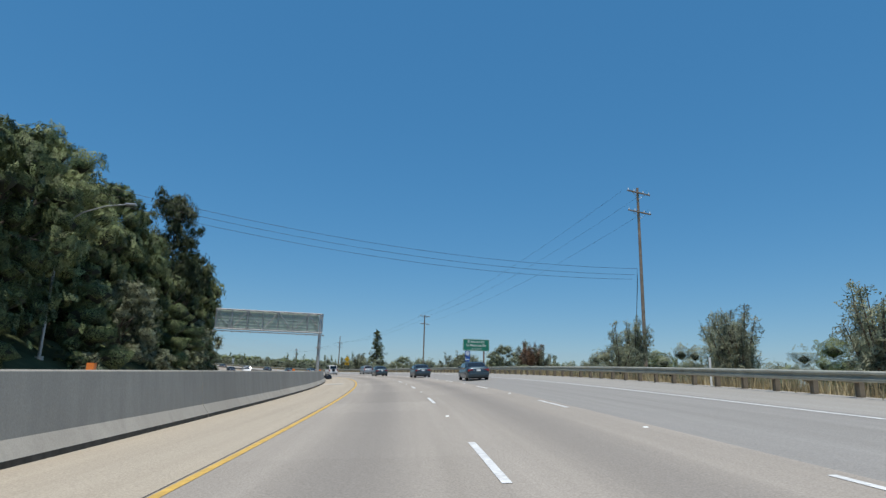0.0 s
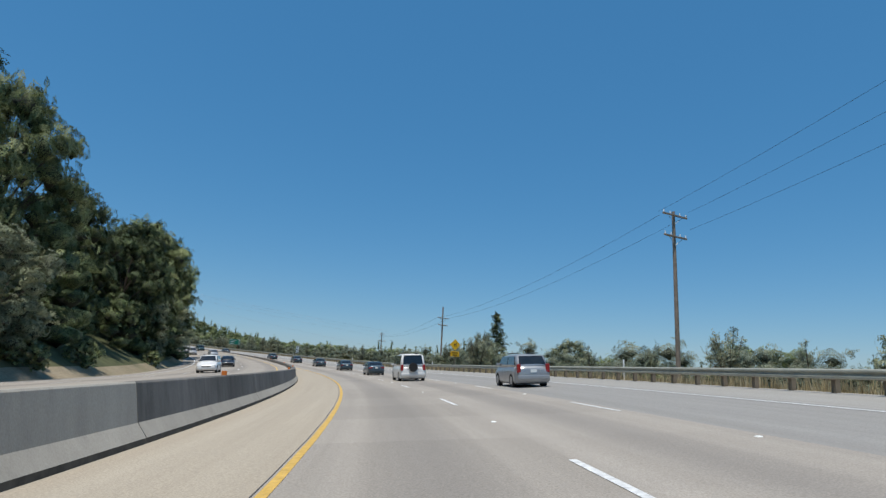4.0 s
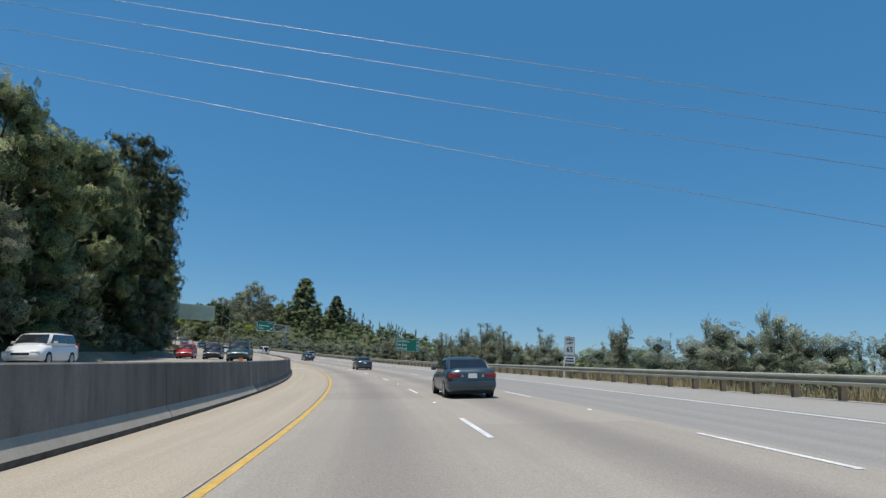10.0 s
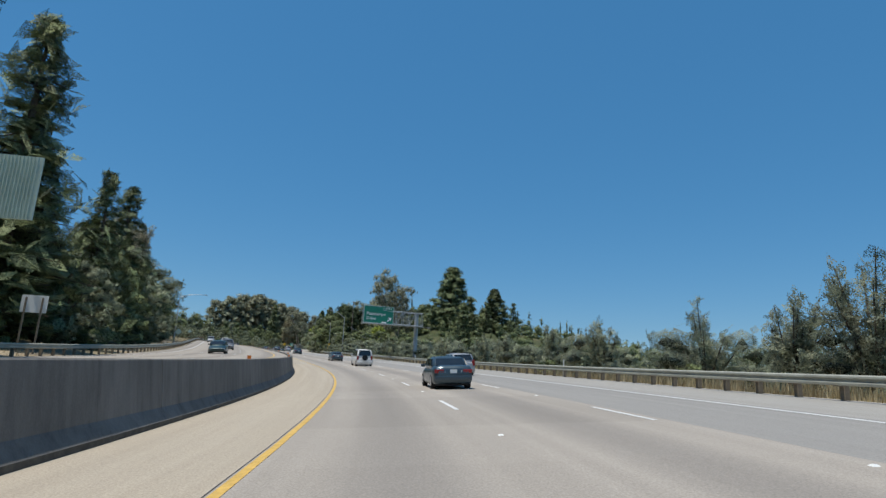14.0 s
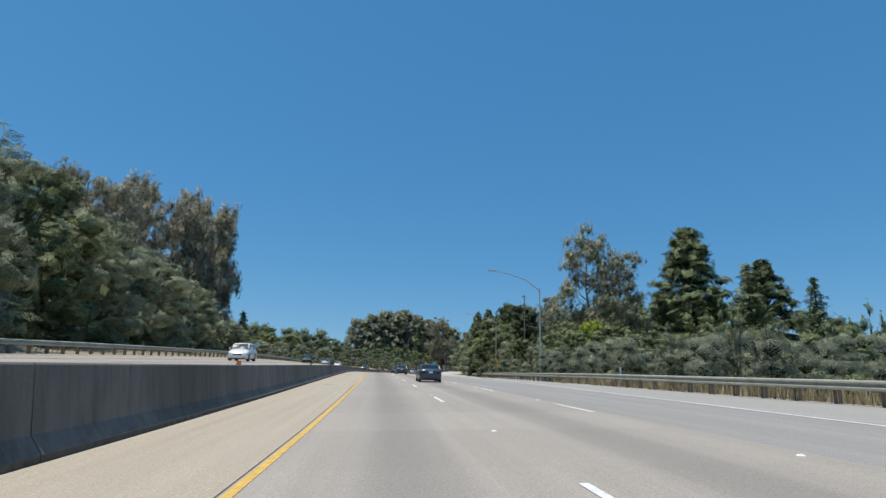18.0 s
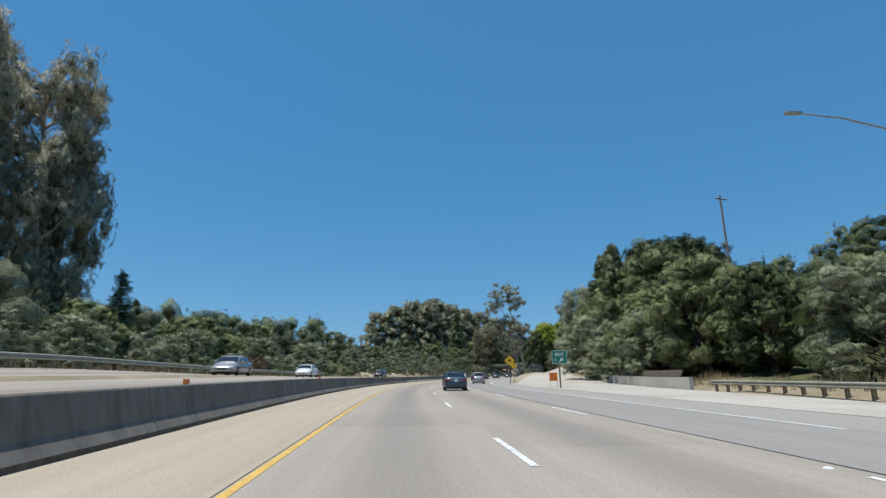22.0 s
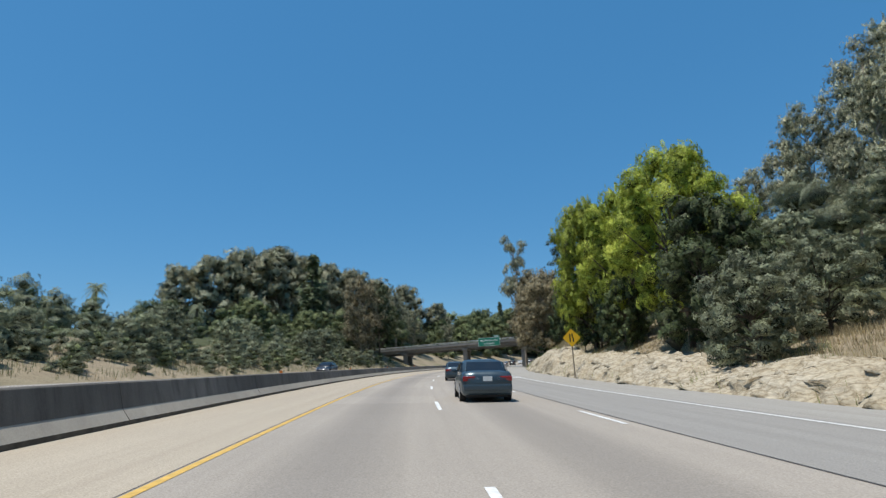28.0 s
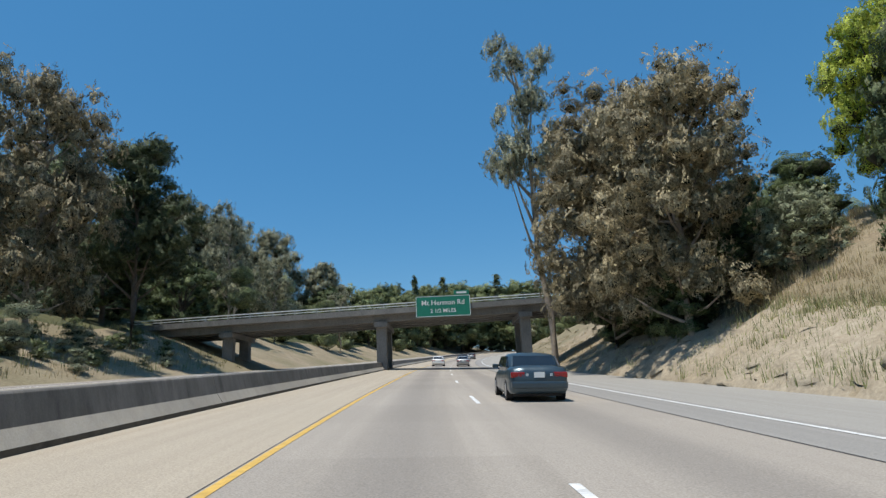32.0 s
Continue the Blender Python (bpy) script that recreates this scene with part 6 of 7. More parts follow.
structure(sweep("exit_ramp", ramp_section, 500, 730, WALL_CONCRETE), "pale worn exit ramp climbing to the right", "road")
paint_strip("ramp_line", lambda s: float(np.interp(s, [440, 470, 500, 530, 560, 590, 620], [11.5, 12.6, 14.4, 16.4, 19.8, 22.6, 25.2])), 0.15, 440, 615, WHITE_PAINT, "white edge line of the exit ramp")
wall = structure(new("retaining_wall"), "low pale concrete retaining wall along the exit ramp", "wall")
q = 578.0
while q < 690:
    def wall_section(s):
        c, u = float(np.interp(s, *RAMP)) + 4.5, float(np.interp(s, *RAMP_UP))
        h = 0.95
        return [(c, u - 1.0), (c, u + h), (c + 0.3, u + h), (c + 0.3, u - 1.0)]
    sweep("panel", wall_section, q + 0.01, q + 3.99, WALL_CONCRETE, 2.0, True, parent=wall)
    q += 4.0


boards = thing("board_fence", "weathered timber boards holding back earth above the wall", "board fence", Matrix.Identity(4))
for k, (s0, s1) in enumerate(((583, 590), (590, 597), (597, 604), (604, 611))):
    for j in range(3):
        def board_section(s, j=j):
            c, u = float(np.interp(s, *RAMP)) + 5.3 + 0.12 * j, float(np.interp(s, *RAMP_UP)) + 0.75 + 0.27 * j
            return [(c, u), (c, u + 0.25), (c + 0.06, u + 0.25), (c + 0.06, u)]
        sweep("board", board_section, s0 + 0.02, s1 - 0.02, POST_WOOD, 3.5, True, parent=boards)


def crag(name, s0, s1, ds, rows, mat, label, seed, tall=lambda s: 1.0):
    """Broken rock face: a rough sheet over the foot of the slope."""
    rng = np.random.default_rng(seed)
    st = np.arange(s0, s1, ds)
    marks = np.arange(len(rows))
    fine = np.linspace(0, len(rows) - 1, 3 * len(rows) - 2)
    rows = [(float(np.interp(f, marks, [r[0] for r in rows])), float(np.interp(f, marks, [r[1] for r in rows]))) for f in fine]
    verts, faces, n = [], [], len(rows)
    for i, s in enumerate(st):
        fade = min(1, (s - s0) / 6, (s1 - s) / 6)
        for j, (d, up) in enumerate(rows):
            k = (rng.normal() * 0.035 + 0.55 * noise.noise(Vector((s * 0.7, d * 1.3, seed))) + 0.22 * math.copysign(abs(noise.noise(Vector((s * 1.9, d * 2.6, seed + 5)))) ** 0.5, math.sin(s * 3.1)) + 0.2 * noise.noise(Vector((s * 4.3, d * 5.1, seed + 2)))) * fade
            dd = d + k * (0 if j == 0 else 1)
            p = on_land(s, dd)
            verts.append((p.x, p.y, p.z + (up * (0.6 + 0.4 * math.sin(s * 0.31) * math.sin(s * 0.11 + 1)) * fade * tall(s) + rng.normal() * 0.02 + 0.3 * noise.noise(Vector((s * 1.1, d * 1.7, seed + 9)))) * (0 if j == 0 else 1) - (0.05 if j == 0 else 0.0) - (0.35 if j == n - 1 else 0)))
    for i in range(len(st) - 1):
        for j in range(n - 1):
            a = i * n + j
            faces.append((a, a + 1, a + n + 1, a + n))
    return structure(new(name, mesh_of(name, verts, faces, mat, True)), label, "rock face")


crag("rock_cut", 690, 796, 0.25, [(14.9, 0), (15.3, .4), (15.7, .9), (16.1, 1.1), (16.6, 1.3), (17.1, 1.35), (17.7, 1.2), (18.4, .85), (19.2, .35), (20, -.1)], ROCK, "pale broken rock at the foot of the cut slope", 3, lambda s: float(np.interp(s, [690, 720, 745, 760, 772, 782, 796], [0.7, 0.8, 1.1, 1.7, 1.5, 0.9, 0.6])))
crag("dirt_bank", 666, 698, 0.3, [(14.9, 0), (15.3, .35), (15.8, .8), (16.4, 1.2), (17.2, 1.5), (18.2, 1.6), (19.4, 1.5), (20.8, 1.2), (22.4, .6), (24, -.1)], PALE_SOIL, "bare brown earth bank beside the road", 8, lambda s: float(np.interp(s, [666, 678, 698], [0.6, 1.0, 0.8])))
crag("rock_cut_far", 792, 850, 0.4, [(14.9, 0), (15.4, .25), (16, .4), (16.8, .45), (17.6, .45), (18.6, .35), (19.6, .2), (20.4, 0.05), (21.2, -.1)], PALE_SOIL, "bare pale soil at the foot of the cut slope", 4)
crag("rock_cut_left", 676, 716, 0.7, [(-18.5, 0), (-19.0, .3), (-19.6, .55), (-20.4, .6), (-21.4, .3), (-22.4, -.1)], ROCK, "pale rock along the foot of the opposite slope", 6)


# ---- vehicles ----
def paint(name, colour, rough=0.3, metal=0.5):
    m, tree, b = material(name, rough, metal)
    b.inputs["Base Color"].default_value = (*colour, 1)
    b.inputs["Coat Weight"].default_value, b.inputs["Coat Roughness"].default_value = 0.5, 0.1
    n = node(tree, "ShaderNodeTexNoise", Scale=2.5, Detail=5.0)
    pos = tree.nodes.new("ShaderNodeTexCoord").outputs["Object"]
    tree.links.new(pos, n.inputs["Vector"])
    tree.links.new(ramp(tree, n.outputs["Fac"], [(0.35, (rough,) * 3), (0.75, (rough + 0.2,) * 3)]), b.inputs["Roughness"])
    return m


PAINTS = {"blue": paint("blue_grey_paint", (.055, .085, .105)), "silver": paint("silver_paint", (.36, .37, .38)), "grey": paint("grey_paint", (.16, .165, .17)),
          "white": paint("white_car_paint", (.72, .72, .70), 0.3, 0.0), "red": paint("red_paint", (.33, .015, .02), 0.3, 0.2), "black": paint("black_car_paint", (.015, .016, .02), 0.25, 0.2),
          "green": paint("dark_green_paint", (.02, .05, .05), 0.3, 0.3)}
TINT = paint("tinted_glass", (.012, .016, .02), 0.06, 0.0)
TYRE = plain("tyre_rubber", (.018, .018, .018), 0.85, 0, 0.2, 8.0)
ALLOY = plain("wheel_alloy", (.40, .41, .42), 0.35, 0.8, 0.1, 5.0)
TAIL = paint("tail_lamp", (.30, .008, .008), 0.2, 0.0)
CLEAR = paint("lamp_lens", (.70, .70, .68), 0.15, 0.2)
PLASTIC = plain("dark_trim", (.02, .02, .021), 0.6, 0, 0.1, 5.0)


def loft(sections, mat, name, smooth=True):
    """A closed skin through rings of equal length; the ends are capped."""
    n, verts, faces = len(sections[0]), [], []
    for ring in sections:
        verts += ring
    for i in range(len(sections) - 1):
        for k in range(n):
            a, b = i * n + k, i * n + (k + 1) % n
            faces.append((a, b, b + n, a + n))
    faces += [tuple(range(n))[::-1], tuple(range(len(verts) - n, len(verts)))]
    me = mesh_of(name, verts, faces, mat, smooth)
    bm = bmesh.new()
    bm.from_mesh(me)
    bmesh.ops.recalc_face_normals(bm, faces=bm.faces)
    bm.to_mesh(me)
    bm.free()
    return me


def ring(y, half, low, high, round_=0.12, crown=0.02):
    """A rounded body section at y."""
    r = min(round_, (high - low) / 2.5)
    side = [(half * 0.93, low), (half, low + r), (half, low + (high - low) * 0.55), (half * 0.985, high - r), (half * 0.9, high - 0.02), (half * 0.5, high + crown)]
    pts = [(x, y, z) for x, z in side] + [(-x, y, z) for x, z in side[::-1]]
    return pts


SHAPES = {  # length, width, height, belt, bonnet end, windscreen top, roof end, boot start, boot height, wheel radius
    "sedan": (4.75, 1.78, 1.42, .94, 1.32, .62, -1.05, -1.62, 1.03, .315),
    "wagon": (4.5, 1.78, 1.62, 1.05, 1.35, .75, -1.75, -2.1, 1.05, .34),
    "van": (4.9, 1.95, 1.98, 1.15, 1.75, 1.25, -2.25, -2.4, 1.1, .34)}


def build_car(shape, colour, label, m, group):
    L, W, H, belt, bonnet, top, rear, boot, boot_z, wr = SHAPES[shape]
    body_mat = PAINTS[colour]
    car = thing("car", label, "car", m, group)
    h, f, b = W / 2, L / 2, -L / 2
    low = 0.22
    body = [ring(b, h * .80, low + .16, boot_z - .22), ring(b + .07, h * .93, low + .04, boot_z - .06), ring(b + .35, h * .98, low, boot_z), ring(boot + .05, h, low, max(boot_z, belt) - .02),
            ring(rear, h, low - .02, belt), ring(0, h, low - .04, belt - .02), ring(bonnet - .1, h, low - .02, belt - .05), ring(bonnet + .35, h * .985, low, belt - .12),
            ring(f - .35, h * .95, low + .02, belt - .26), ring(f - .08, h * .86, low + .06, belt - .36), ring(f, h * .74, low + .14, belt - .46)]
    part("body", loft(body, body_mat, "body"), None, car)

    def roof_ring(y, half, z, base):
        return [(half * 1.0, y, base), (half * .93, y, base + (z - base) * .55), (half * .84, y, z - .07), (half * .72, y, z - .01), (half * .3, y, z + .02),
                (-half * .3, y, z + .02), (-half * .72, y, z - .01), (-half * .84, y, z - .07), (-half * .93, y, base + (z - base) * .55), (-half * 1.0, y, base)]
    g = h * .95
    cabin = [roof_ring(boot, g * .9, belt + .04, belt - .06), roof_ring(rear, g, H - .04, belt - .06), roof_ring((rear + top) / 2, g, H, belt - .06), roof_ring(top, g, H - .05, belt - .06), roof_ring(bonnet, g * .92, belt + .0, belt - .08)]
    part("cabin", loft(cabin, body_mat, "cabin"), None, car)
    # glass set just proud of the cabin skin

    def pane(name, pts):
        v = [Vector(p) for p in pts]
        nrm = (v[1] - v[0]).cross(v[2] - v[0]).normalized()
        mid = sum(v, Vector()) / len(v)
        if nrm.dot(mid - Vector((0, (rear + top) / 2, belt))) < 0:
            nrm = -nrm
        outer = [tuple(p + nrm * 0.022) for p in v]
        inner_ = [tuple(p - nrm * 0.03) for p in v]
        k = len(v)
        faces = [tuple(range(k)), tuple(range(k, 2 * k))[::-1]] + [(i, (i + 1) % k, (i + 1) % k + k, i + k) for i in range(k)]
        part(name, mesh_of(name, outer + inner_, faces, TINT), None, car, "dark tinted glass")
    lo, hi = belt + .05, H - .1
    def at_y(y0, z0, y1, z1, z):
        return y0 + (y1 - y0) * (z - z0) / (z1 - z0)
    ws = (bonnet, belt, top, H - .05)
    rs = (boot, belt + .04, rear, H - .04)
    pane("windscreen", [(-g * .84, at_y(*ws, lo), lo), (g * .84, at_y(*ws, lo), lo), (g * .72, at_y(*ws, hi), hi), (-g * .72, at_y(*ws, hi), hi)])
    pane("rear_window", [(-g * .8, at_y(*rs, lo + .03), lo + .03), (g * .8, at_y(*rs, lo + .03), lo + .03), (g * .72, at_y(*rs, hi), hi), (-g * .72, at_y(*rs, hi), hi)])
    mid_y = (rear + top) / 2 - .05
    for k in (-1, 1):
        xs_ = (k * g * .985, k * g * .885)
        pane("side_window", [(xs_[0], mid_y + .05, lo), (xs_[0], at_y(*ws, lo) - .22, lo), (xs_[1], top - .05, hi), (xs_[1], mid_y + .05, hi)])
        pane("side_window", [(xs_[0], mid_y - .05, lo), (xs_[0], at_y(*rs, lo) + .3, lo), (xs_[1], rear + .12, hi), (xs_[1], mid_y - .05, hi)])
        part("mirror", box(.2, .12, .14, k * (h + .06), bonnet - .45, belt + .0, .04), body_mat, car)
        part("tail_light", box(.42 if shape == "sedan" else .2, .09, .16 if shape == "sedan" else .42, k * (h * .70 if shape == "sedan" else h * .83), b + .045, boot_z - .33, .025), TAIL, car, "red tail light")
        part("reversing_light", box(.12, .07, .12, k * h * .40, b + .035, boot_z - .31, .02), CLEAR, car, "pale reversing light")
        part("headlight", box(.4, .14, .16, k * h * .68, f - .1, belt - .52, .03), CLEAR, car, "clear headlight")
        for y in (f - .92, b + .95):
            w = part("wheel", rod((k * (h - .21), y, wr), (k * (h + .005), y, wr), wr, wr, 22), TYRE, car)
            part("rim", rod((k * (h - .02), y, wr), (k * (h + .012), y, wr), wr * .66, wr * .6, 14), ALLOY, w, "alloy wheel rim")
    part("bumper", box(W * .93, .16, .2, 0, b + .03, low + .17, .05), body_mat, car)
    part("bumper", box(W * .88, .14, .2, 0, f - .06, low + .14, .05), body_mat, car)
    part("underside", box(W * .8, L * .86, .14, 0, 0, low - .07), PLASTIC, car, "dark underside")
    part("number_plate", box(.31, .012, .16, 0, b - .008 if shape == "sedan" else b - .012, boot_z - .33), SIGN_WHITE, car, "blank pale number plate")
    part("grille", box(.8, .05, .13, 0, f - .015, belt - .55, .02), PLASTIC, car, "dark grille")
    if shape == "van":
        part("spare_wheel", rod((0, b - .2, 1.0), (0, b - .02, 1.0), .33, .33, 20), TYRE, car, "black spare wheel")
    if shape != "sedan":
        for k in (-1, 1):
            part("roof_rail", box(.05, 1.9, .05, k * g * .62, (rear + top) / 2, H + .03, .015), PLASTIC, car)
    return car


def on_road(s, d, back=False):
    """A car's pose on the banked road, heading on or towards us."""
    p, q, r = place(s - 1, d, over(s - 1, d)), place(s + 1, d, over(s + 1, d)), place(s, d + 1, over(s, d))
    y, x = (q - p).normalized(), (r - place(s, d, over(s, d))).normalized()
    z = x.cross(y).normalized()
    m = Matrix((x, y, z)).transposed().to_4x4()
    return Matrix.Translation(place(s, d, over(s, d))) @ m @ pose(0, 0, 0, 0, 0, 180 if back else 0)


made = {}
def car_at(shape, colour, label, s, d, back=False, group="cars on the motorway"):
    if (shape, colour) in made:
        ob = copy_thing(made[shape, colour], on_road(s, d, back))
        return tagged(ob, label)
    made[shape, colour] = build_car(shape, colour, label, on_road(s, d, back), group)
    return made[shape, colour]


for s_, d_ in ((49, 9.3), (69.5, 7.6), (92, 5.8), (159, 5.4), (182.4, 5.3), (206, 5.2), (229.8, 5.3), (254.5, 5.2), (303.5, 5.2), (357, 5.2), (427.5, 5.5), (479.5, 5.5), (531, 5.5), (582, 5.5), (611, 5.5), (685.5, 5.5), (710.4, 5.4), (737, 5.5), (763.5, 5.5), (788, 5.6), (812.5, 5.5)):
    car_at("sedan", "blue", "blue-grey saloon car on the pale concrete lanes", s_, d_)
for s_, d_ in ((122, 9.3), (374, 9.3), (536, 9.4), (625, 9.4)):
    car_at("wagon", "silver", "silver-grey small estate car with roof rails", s_, d_)
for s_, d_ in ((138, 5.5), (404, 5.5)):
    car_at("van", "white", "boxy white van with a spare wheel on its rear door", s_, d_)
for shape, colour, label, s_, d_ in (
        ("sedan", "silver", "silver saloon car coming towards us", 241, -11.0), ("wagon", "silver", "silver estate car coming towards us", 252, -14.4), ("wagon", "white", "white estate car coming towards us", 265, -14.4),
        ("wagon", "black", "black car coming towards us", 300, -11.0), ("wagon", "green", "dark pickup-like estate car coming towards us", 285, -7.2), ("sedan", "silver", "silver saloon car coming towards us", 345, -11.0),
        ("wagon", "white", "white estate car coming towards us", 487, -11.0), ("wagon", "silver", "silver estate car coming towards us", 505, -14.4), ("wagon", "red", "dark red estate car coming towards us", 306, -14.4),
        ("wagon", "green", "dark green estate car coming towards us", 543, -11.0), ("sedan", "silver", "silver saloon car coming towards us", 578, -11.0), ("sedan", "white", "white saloon car coming towards us", 604, -11.0),
        ("sedan", "black", "dark saloon car coming towards us", 764, -11.0), ("wagon", "white", "white estate car coming towards us", 152, -11.0), ("sedan", "black", "dark saloon car coming towards us", 180, -11.0),
        ("wagon", "grey", "grey estate car coming towards us", 428, -11.0), ("sedan", "green", "dark green saloon car coming towards us", 400, -11.0), ("wagon", "black", "black car coming towards us", 655, -11.0)):
    car_at(shape, colour, label, s_, d_, True)
for shape, colour, label, s_, d_ in (("sedan", "white", "white saloon car far ahead under the bridge", 884, 1.8), ("sedan", "silver", "silver saloon car far ahead beyond the bridge", 880, 5.4),
                                     ("wagon", "black", "dark car far ahead beyond the bridge", 905, 5.4), ("sedan", "white", "white saloon car far ahead beyond the bridge", 930, 5.4), ("wagon", "grey", "grey car far ahead beyond the bridge", 960, 5.4)):
    car_at(shape, colour, label, s_, d_)


# ---- small things on and by the road ----
def rough_lump(seed, r, flat=0.6):
    rng = np.random.default_rng(seed)
    bm = bmesh.new()
    bmesh.ops.create_icosphere(bm, subdivisions=3, radius=r)
    for v in bm.verts:
        v.co *= 1 + 0.12 * noise.noise(v.co * 9 / r) + 0.3 * noise.noise(v.co * 3 / r + Vector((seed, 0, 0)))
        v.co.z = max(v.co.z * flat, -r * 0.25)
    for f in bm.faces:
        f.smooth = True
    return bm


bag = thing("rubbish_bag", "black torn rubbish bag lying against the barrier", "rubbish", Matrix.Translation(place(80.3, -2.45, 0.1)))
part("sack", rough_lump(3, 0.52, 1.05), plain("black_plastic_film", (.014, .014, .015), 0.25, 0, 0.2, 6.0, 0.4), bag)
part("scrap", merge(box(0.5, 0.3, 0.1, -0.35, -0.5, -0.09, 0.02)), SIGN_WHITE, bag, "pale scrap")
for s_, d_, apron in ((413.5, -1.75, True), (198.2, -1.93, False)):
    grate = thing("drain_grate", "rusty drain grate set in a pale concrete patch" if apron else "rusty drain grate in the pale concrete shoulder", "drain", on_road(s_, d_))
    if apron:
        part("patch", box(1.5, 1.5, 0.012, 0.42, 0, 0, 0.002), WALL_CONCRETE, grate, "pale concrete patch")
    part("frame", box(0.84, 0.6, 0.016, 0, 0, 0), RUST_STEEL, grate)
    for i in range(7):
        part("bar", box(0.04, 0.52, 0.012, -0.35 + i * 0.115, 0, 0.016), BLACK, grate)
for s_, d_, w_, l_ in ((53.6, -1.95, 1.7, 3.6), (311.2, -1.9, 1.9, 3.6)):
    patch = thing("road_patch", "pale square concrete repair in the shoulder", "patch", on_road(s_, d_))
    part("slab", box(w_, l_, 0.012, 0, 0, 0, 0.003), WALL_CONCRETE, patch)
cover = thing("manhole_cover", "pale round-cornered utility cover in the shoulder", "cover", on_road(468.5, -1.55))
part("lid", plate(0.9, 0.9, 0.012, 0.3), WALL_CONCRETE, cover)
cover.children[0].matrix_basis = pose(0, 0, 0.006, -90, 0, 0)

# raised lane markers between the dashes
marker = mesh_of("marker", [(-.05, -.05, 0), (.05, -.05, 0), (.05, .05, 0), (-.05, .05, 0), (-.03, -.03, .02), (.03, -.03, .02), (.03, .03, .02), (-.03, .03, .02)],
                 [(4, 5, 6, 7), (0, 1, 5, 4), (1, 2, 6, 5), (2, 3, 7, 6), (3, 0, 4, 7)], SIGN_WHITE)
studs = structure(new("lane_markers"), "small pale raised lane markers between the dashes", "road marking")
for d_, first, gap in ((LANE, -57.2, 14.66), (2 * LANE, -61, 14.66)):
    s_ = first
    while s_ < 800:
        k = new("marker", marker)
        k.parent, k.matrix_basis = studs, on_road(s_, d_)
        s_ += gap
boxes = structure(new("barrier_reflectors"), "small orange reflectors on the barrier's top", "reflector")
reflector = mesh_of("reflector", *solid(0.14, 0.1, 0.13), SIGN_ORANGE)
for s_ in np.arange(12, 800, 24.4):
    k = new("reflector", reflector)
    k.parent, k.matrix_basis = boxes, Matrix.Translation(place(s_, barrier_at(s_) - 0.32, float(np.interp(s_, *BARRIER_TOP)))) @ pose(0, 0, 0, 0, 0, facing(s_))
posts = structure(new("delineators"), "slim pale marker posts behind the guardrail", "marker post")
slim = mesh_of("marker_post", *solid(0.09, 0.03, 1.35), SIGN_WHITE)
for s_ in np.arange(26, 480, 49):
    k = new("marker_post", slim)
    k.parent, k.matrix_basis = posts, Matrix.Translation(on_land(s_, rail_at(s_) + 0.9, -0.1)) @ pose(0, 0, 0, 0, 0, facing(s_))

# sealed cracks wandering across the slabs, and one painted cable shadow
def crack_and_shadow(points, wide=0.05):
    """A dark tar-coloured line through (station, offset) corners."""
    verts, faces = [], []
    for i in range(len(points) - 1):
        (s0, d0), (s1, d1) = points[i], points[i + 1]
        for k in range(7):
            u = k / 6
            s_, d_ = s0 + (s1 - s0) * u + 0.12 * math.sin(9 * u + s0 + i), d0 + (d1 - d0) * u + 0.06 * math.sin(14 * u + d0)
            n_ = len(verts)
            for t_ in (-wide / 2, wide / 2):
                along = abs(s1 - s0) > abs(d1 - d0)
                verts.append(tuple(place(s_ + (0 if along else t_), d_ + (t_ if along else 0), 0.005)))
            if k:
                faces.append((n_ - 2, n_ - 1, n_ + 1, n_))
    return structure(new("sealed_crack", mesh_of("sealed_crack", verts, faces, JOINT)), "dark line across the lanes: tar-sealed cracks, painted cable shadow", "road marking")


# This first line paints the overhead cables' shadow on the road.
crack_and_shadow([(44.9, -0.2), (46.2, 5), (49.5, 11), (50.5, 14)])
crack_and_shadow([(62.8, 2.2), (65.2, 3.6), (66.8, 6.6), (67.2, 7.4)], 0.09)
crack_and_shadow([(63.2, 6.2), (64.8, 6.0), (64.6, 8.4)], 0.09)
crack_and_shadow([(486, 7.0), (486.2, 7.8)], 0.12)
for s_ in (118, 163, 256, 304, 352, 398, 449, 512, 548, 641, 689, 733, 779):
    crack_and_shadow([(s_, -0.1), (s_ + 0.1, 3.6)], 0.02)


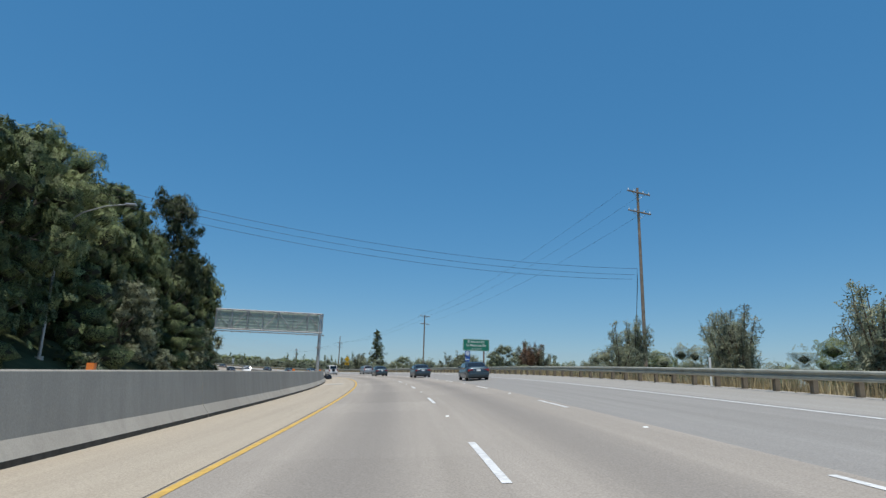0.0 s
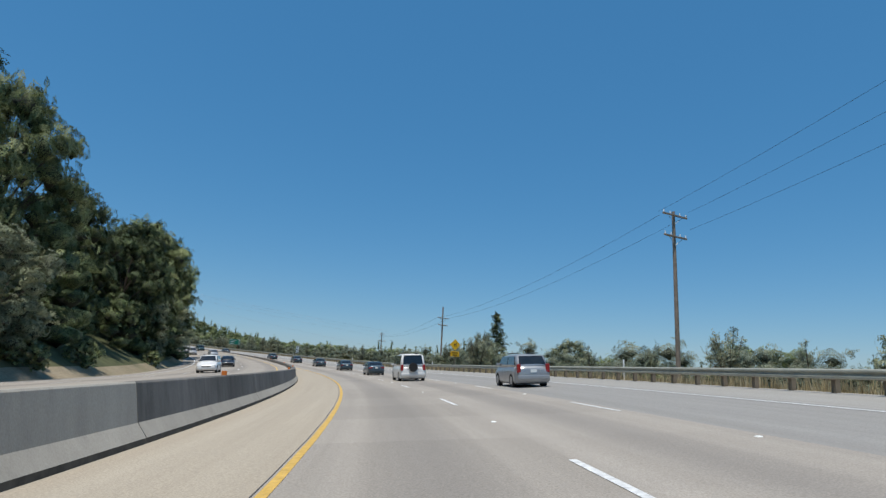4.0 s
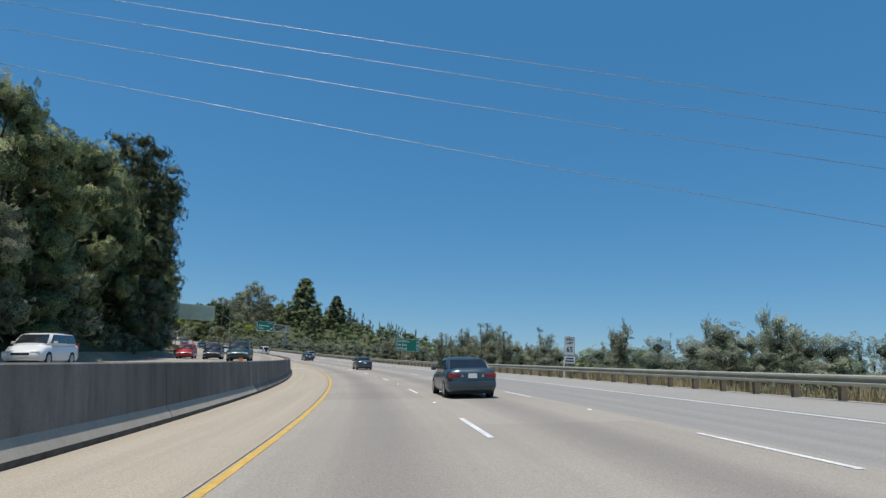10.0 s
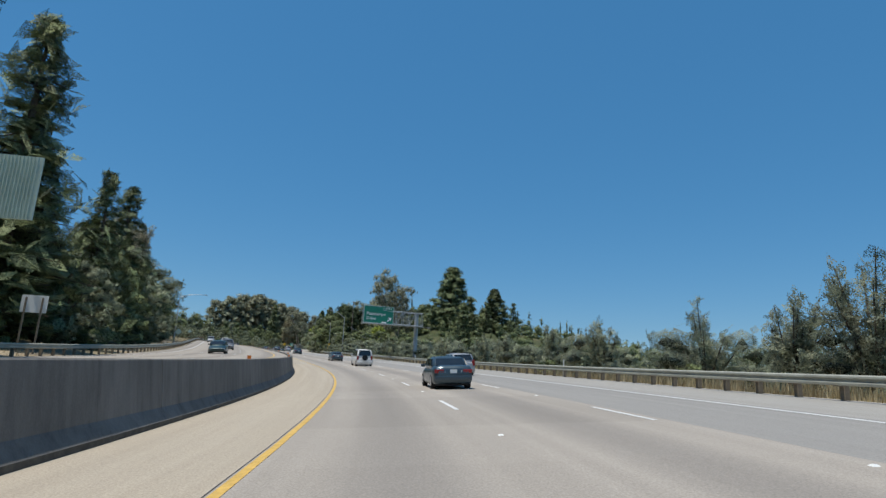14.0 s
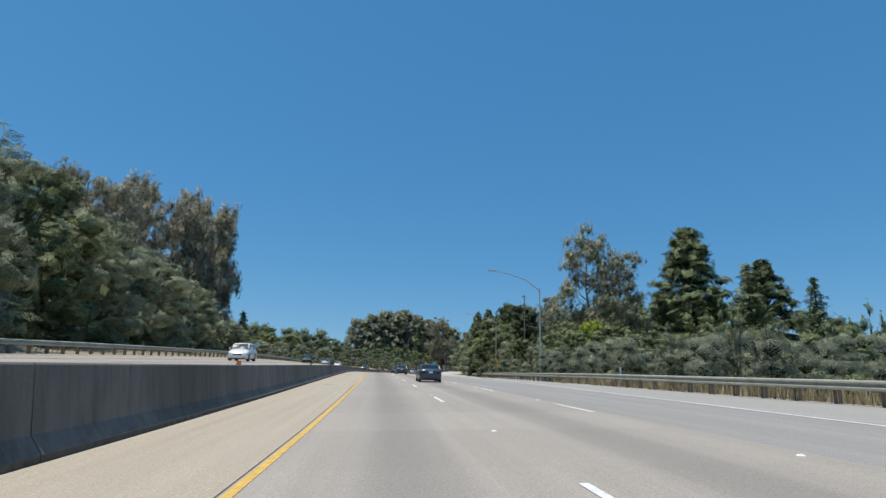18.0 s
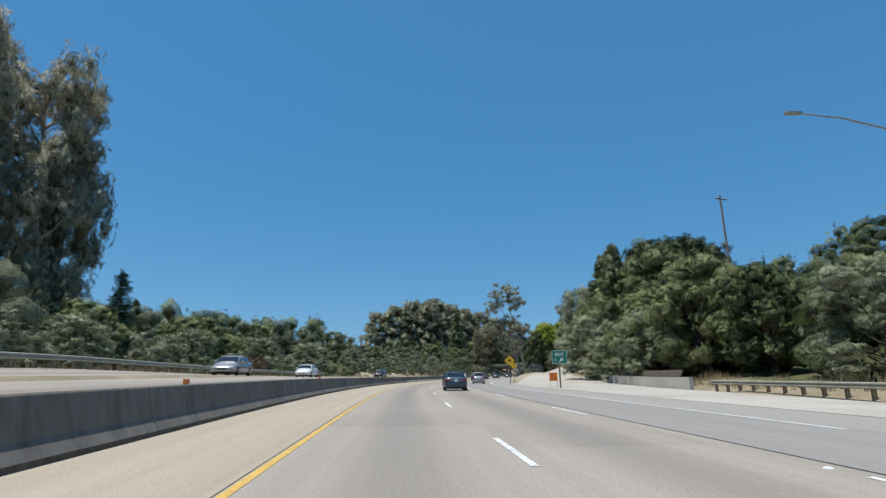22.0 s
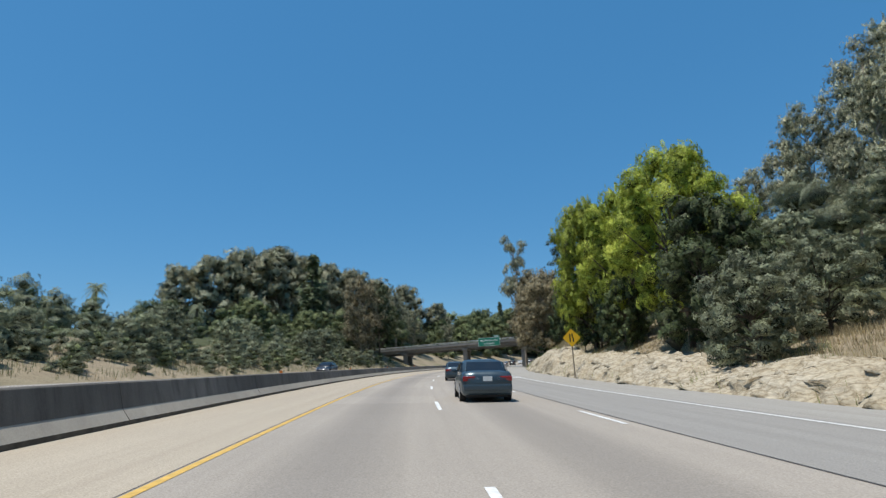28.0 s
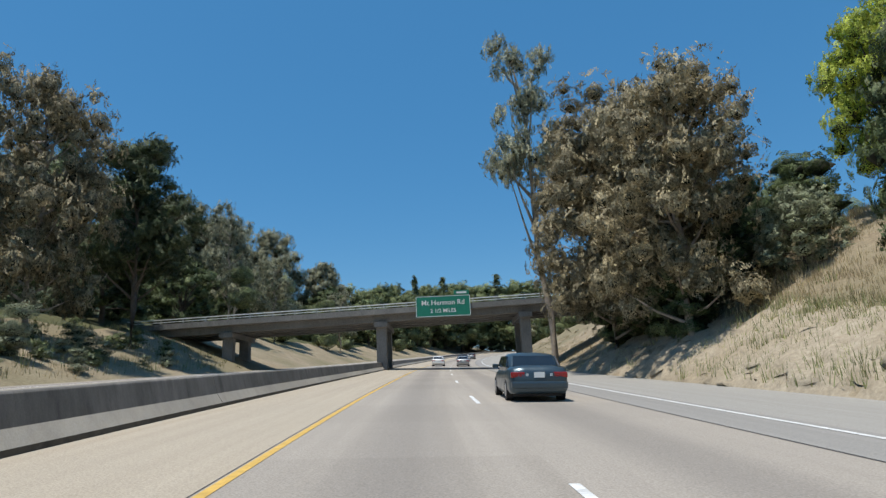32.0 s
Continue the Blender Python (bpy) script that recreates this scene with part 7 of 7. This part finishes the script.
# ---- grass and weeds ----
def tufts(name, spots, blades, height, mat, label, seed):
    """Loose blades round many spots, as one object."""
    rng = np.random.default_rng(seed)
    base = np.array([tuple(on_land(s, d)) for s, d in spots])
    b = np.repeat(base, blades, 0) + np.c_[rng.normal(size=(len(base) * blades, 2)) * 0.28, np.zeros(len(base) * blades)]
    n = len(b)
    tall = height * rng.uniform(0.4, 1.3, (n, 1)) * np.repeat(rng.uniform(0.5, 1.3, (len(base), 1)), blades, 0)
    tip = b + np.c_[rng.normal(size=(n, 2)) * 0.22, np.ones(n)] * tall
    w = np.c_[rng.normal(size=(n, 2)), np.zeros(n)]
    w /= np.linalg.norm(w, axis=1, keepdims=True)
    w *= 0.014 + 0.014 * height
    b[:, 2] -= 0.12
    pts = np.stack([b - w, b + w, tip], 1).reshape(-1, 3)
    return tagged(new(name, mesh_of(name, pts.tolist(), [(3 * i, 3 * i + 1, 3 * i + 2) for i in range(n)], mat)), label, "grass", "", "stuff")


grass_rng = np.random.default_rng(9)
def strew(n, s0, s1, d0, d1):
    return list(zip(grass_rng.uniform(s0, s1, n), grass_rng.uniform(d0, d1, n)))


tufts("dry_grass", strew(4200, 0, 480, 15.9, 18.8) + strew(1500, 190, 470, 16, 19) + strew(300, 500, 590, 25, 30), 13, 0.74, GRASS_DRY, "dry straw-coloured grass behind the guardrail", 1)
tufts("slope_grass", strew(5200, 692, 790, 17.8, 31) + strew(3000, 790, 850, 20, 31) + strew(500, 850, 930, 14, 24), 15, 0.32, GRASS_DRY, "tall dry grass on the cut slope", 2)
tufts("slope_weeds", strew(450, 690, 850, 15.2, 21) + strew(1100, 786, 826, 15.4, 21) + strew(300, 750, 850, 20, 29), 11, 0.5, GRASS_GREEN, "green weeds on the cut slope", 3)
tufts("left_grass", strew(1500, 345, 860, -27, -18.6), 8, 0.5, GRASS_DRY, "dry grass beyond the oncoming lanes", 4)
tufts("left_weeds", strew(2400, 600, 860, -31, -19), 8, 0.6, GRASS_GREEN, "green weeds on the far slope", 5)

# merge arrow painted on the outer lane
def lane_arrow(s, d):
    """A long white arrow that bends to the left, on the outer lane."""
    shape = [(-1.6, 0.8), (-0.6, -2.0), (-0.45, -0.6), (1.8, -1.5), (2.0, -0.2), (-0.2, 0.6), (0.1, 1.6)]
    pts = [tuple(place(s + y, d + x, over(s + y, d + x) + 0.008)) for x, y in shape]
    ob = new("lane_arrow", mesh_of("lane_arrow", pts, [(0, 1, 2), (0, 2, 5), (0, 5, 6), (2, 3, 4, 5)], WHITE_PAINT))
    return structure(ob, "white merge arrow painted on grey asphalt", "road marking")


lane_arrow(683.4, 9.8)
lane_arrow(742.3, 9.3)
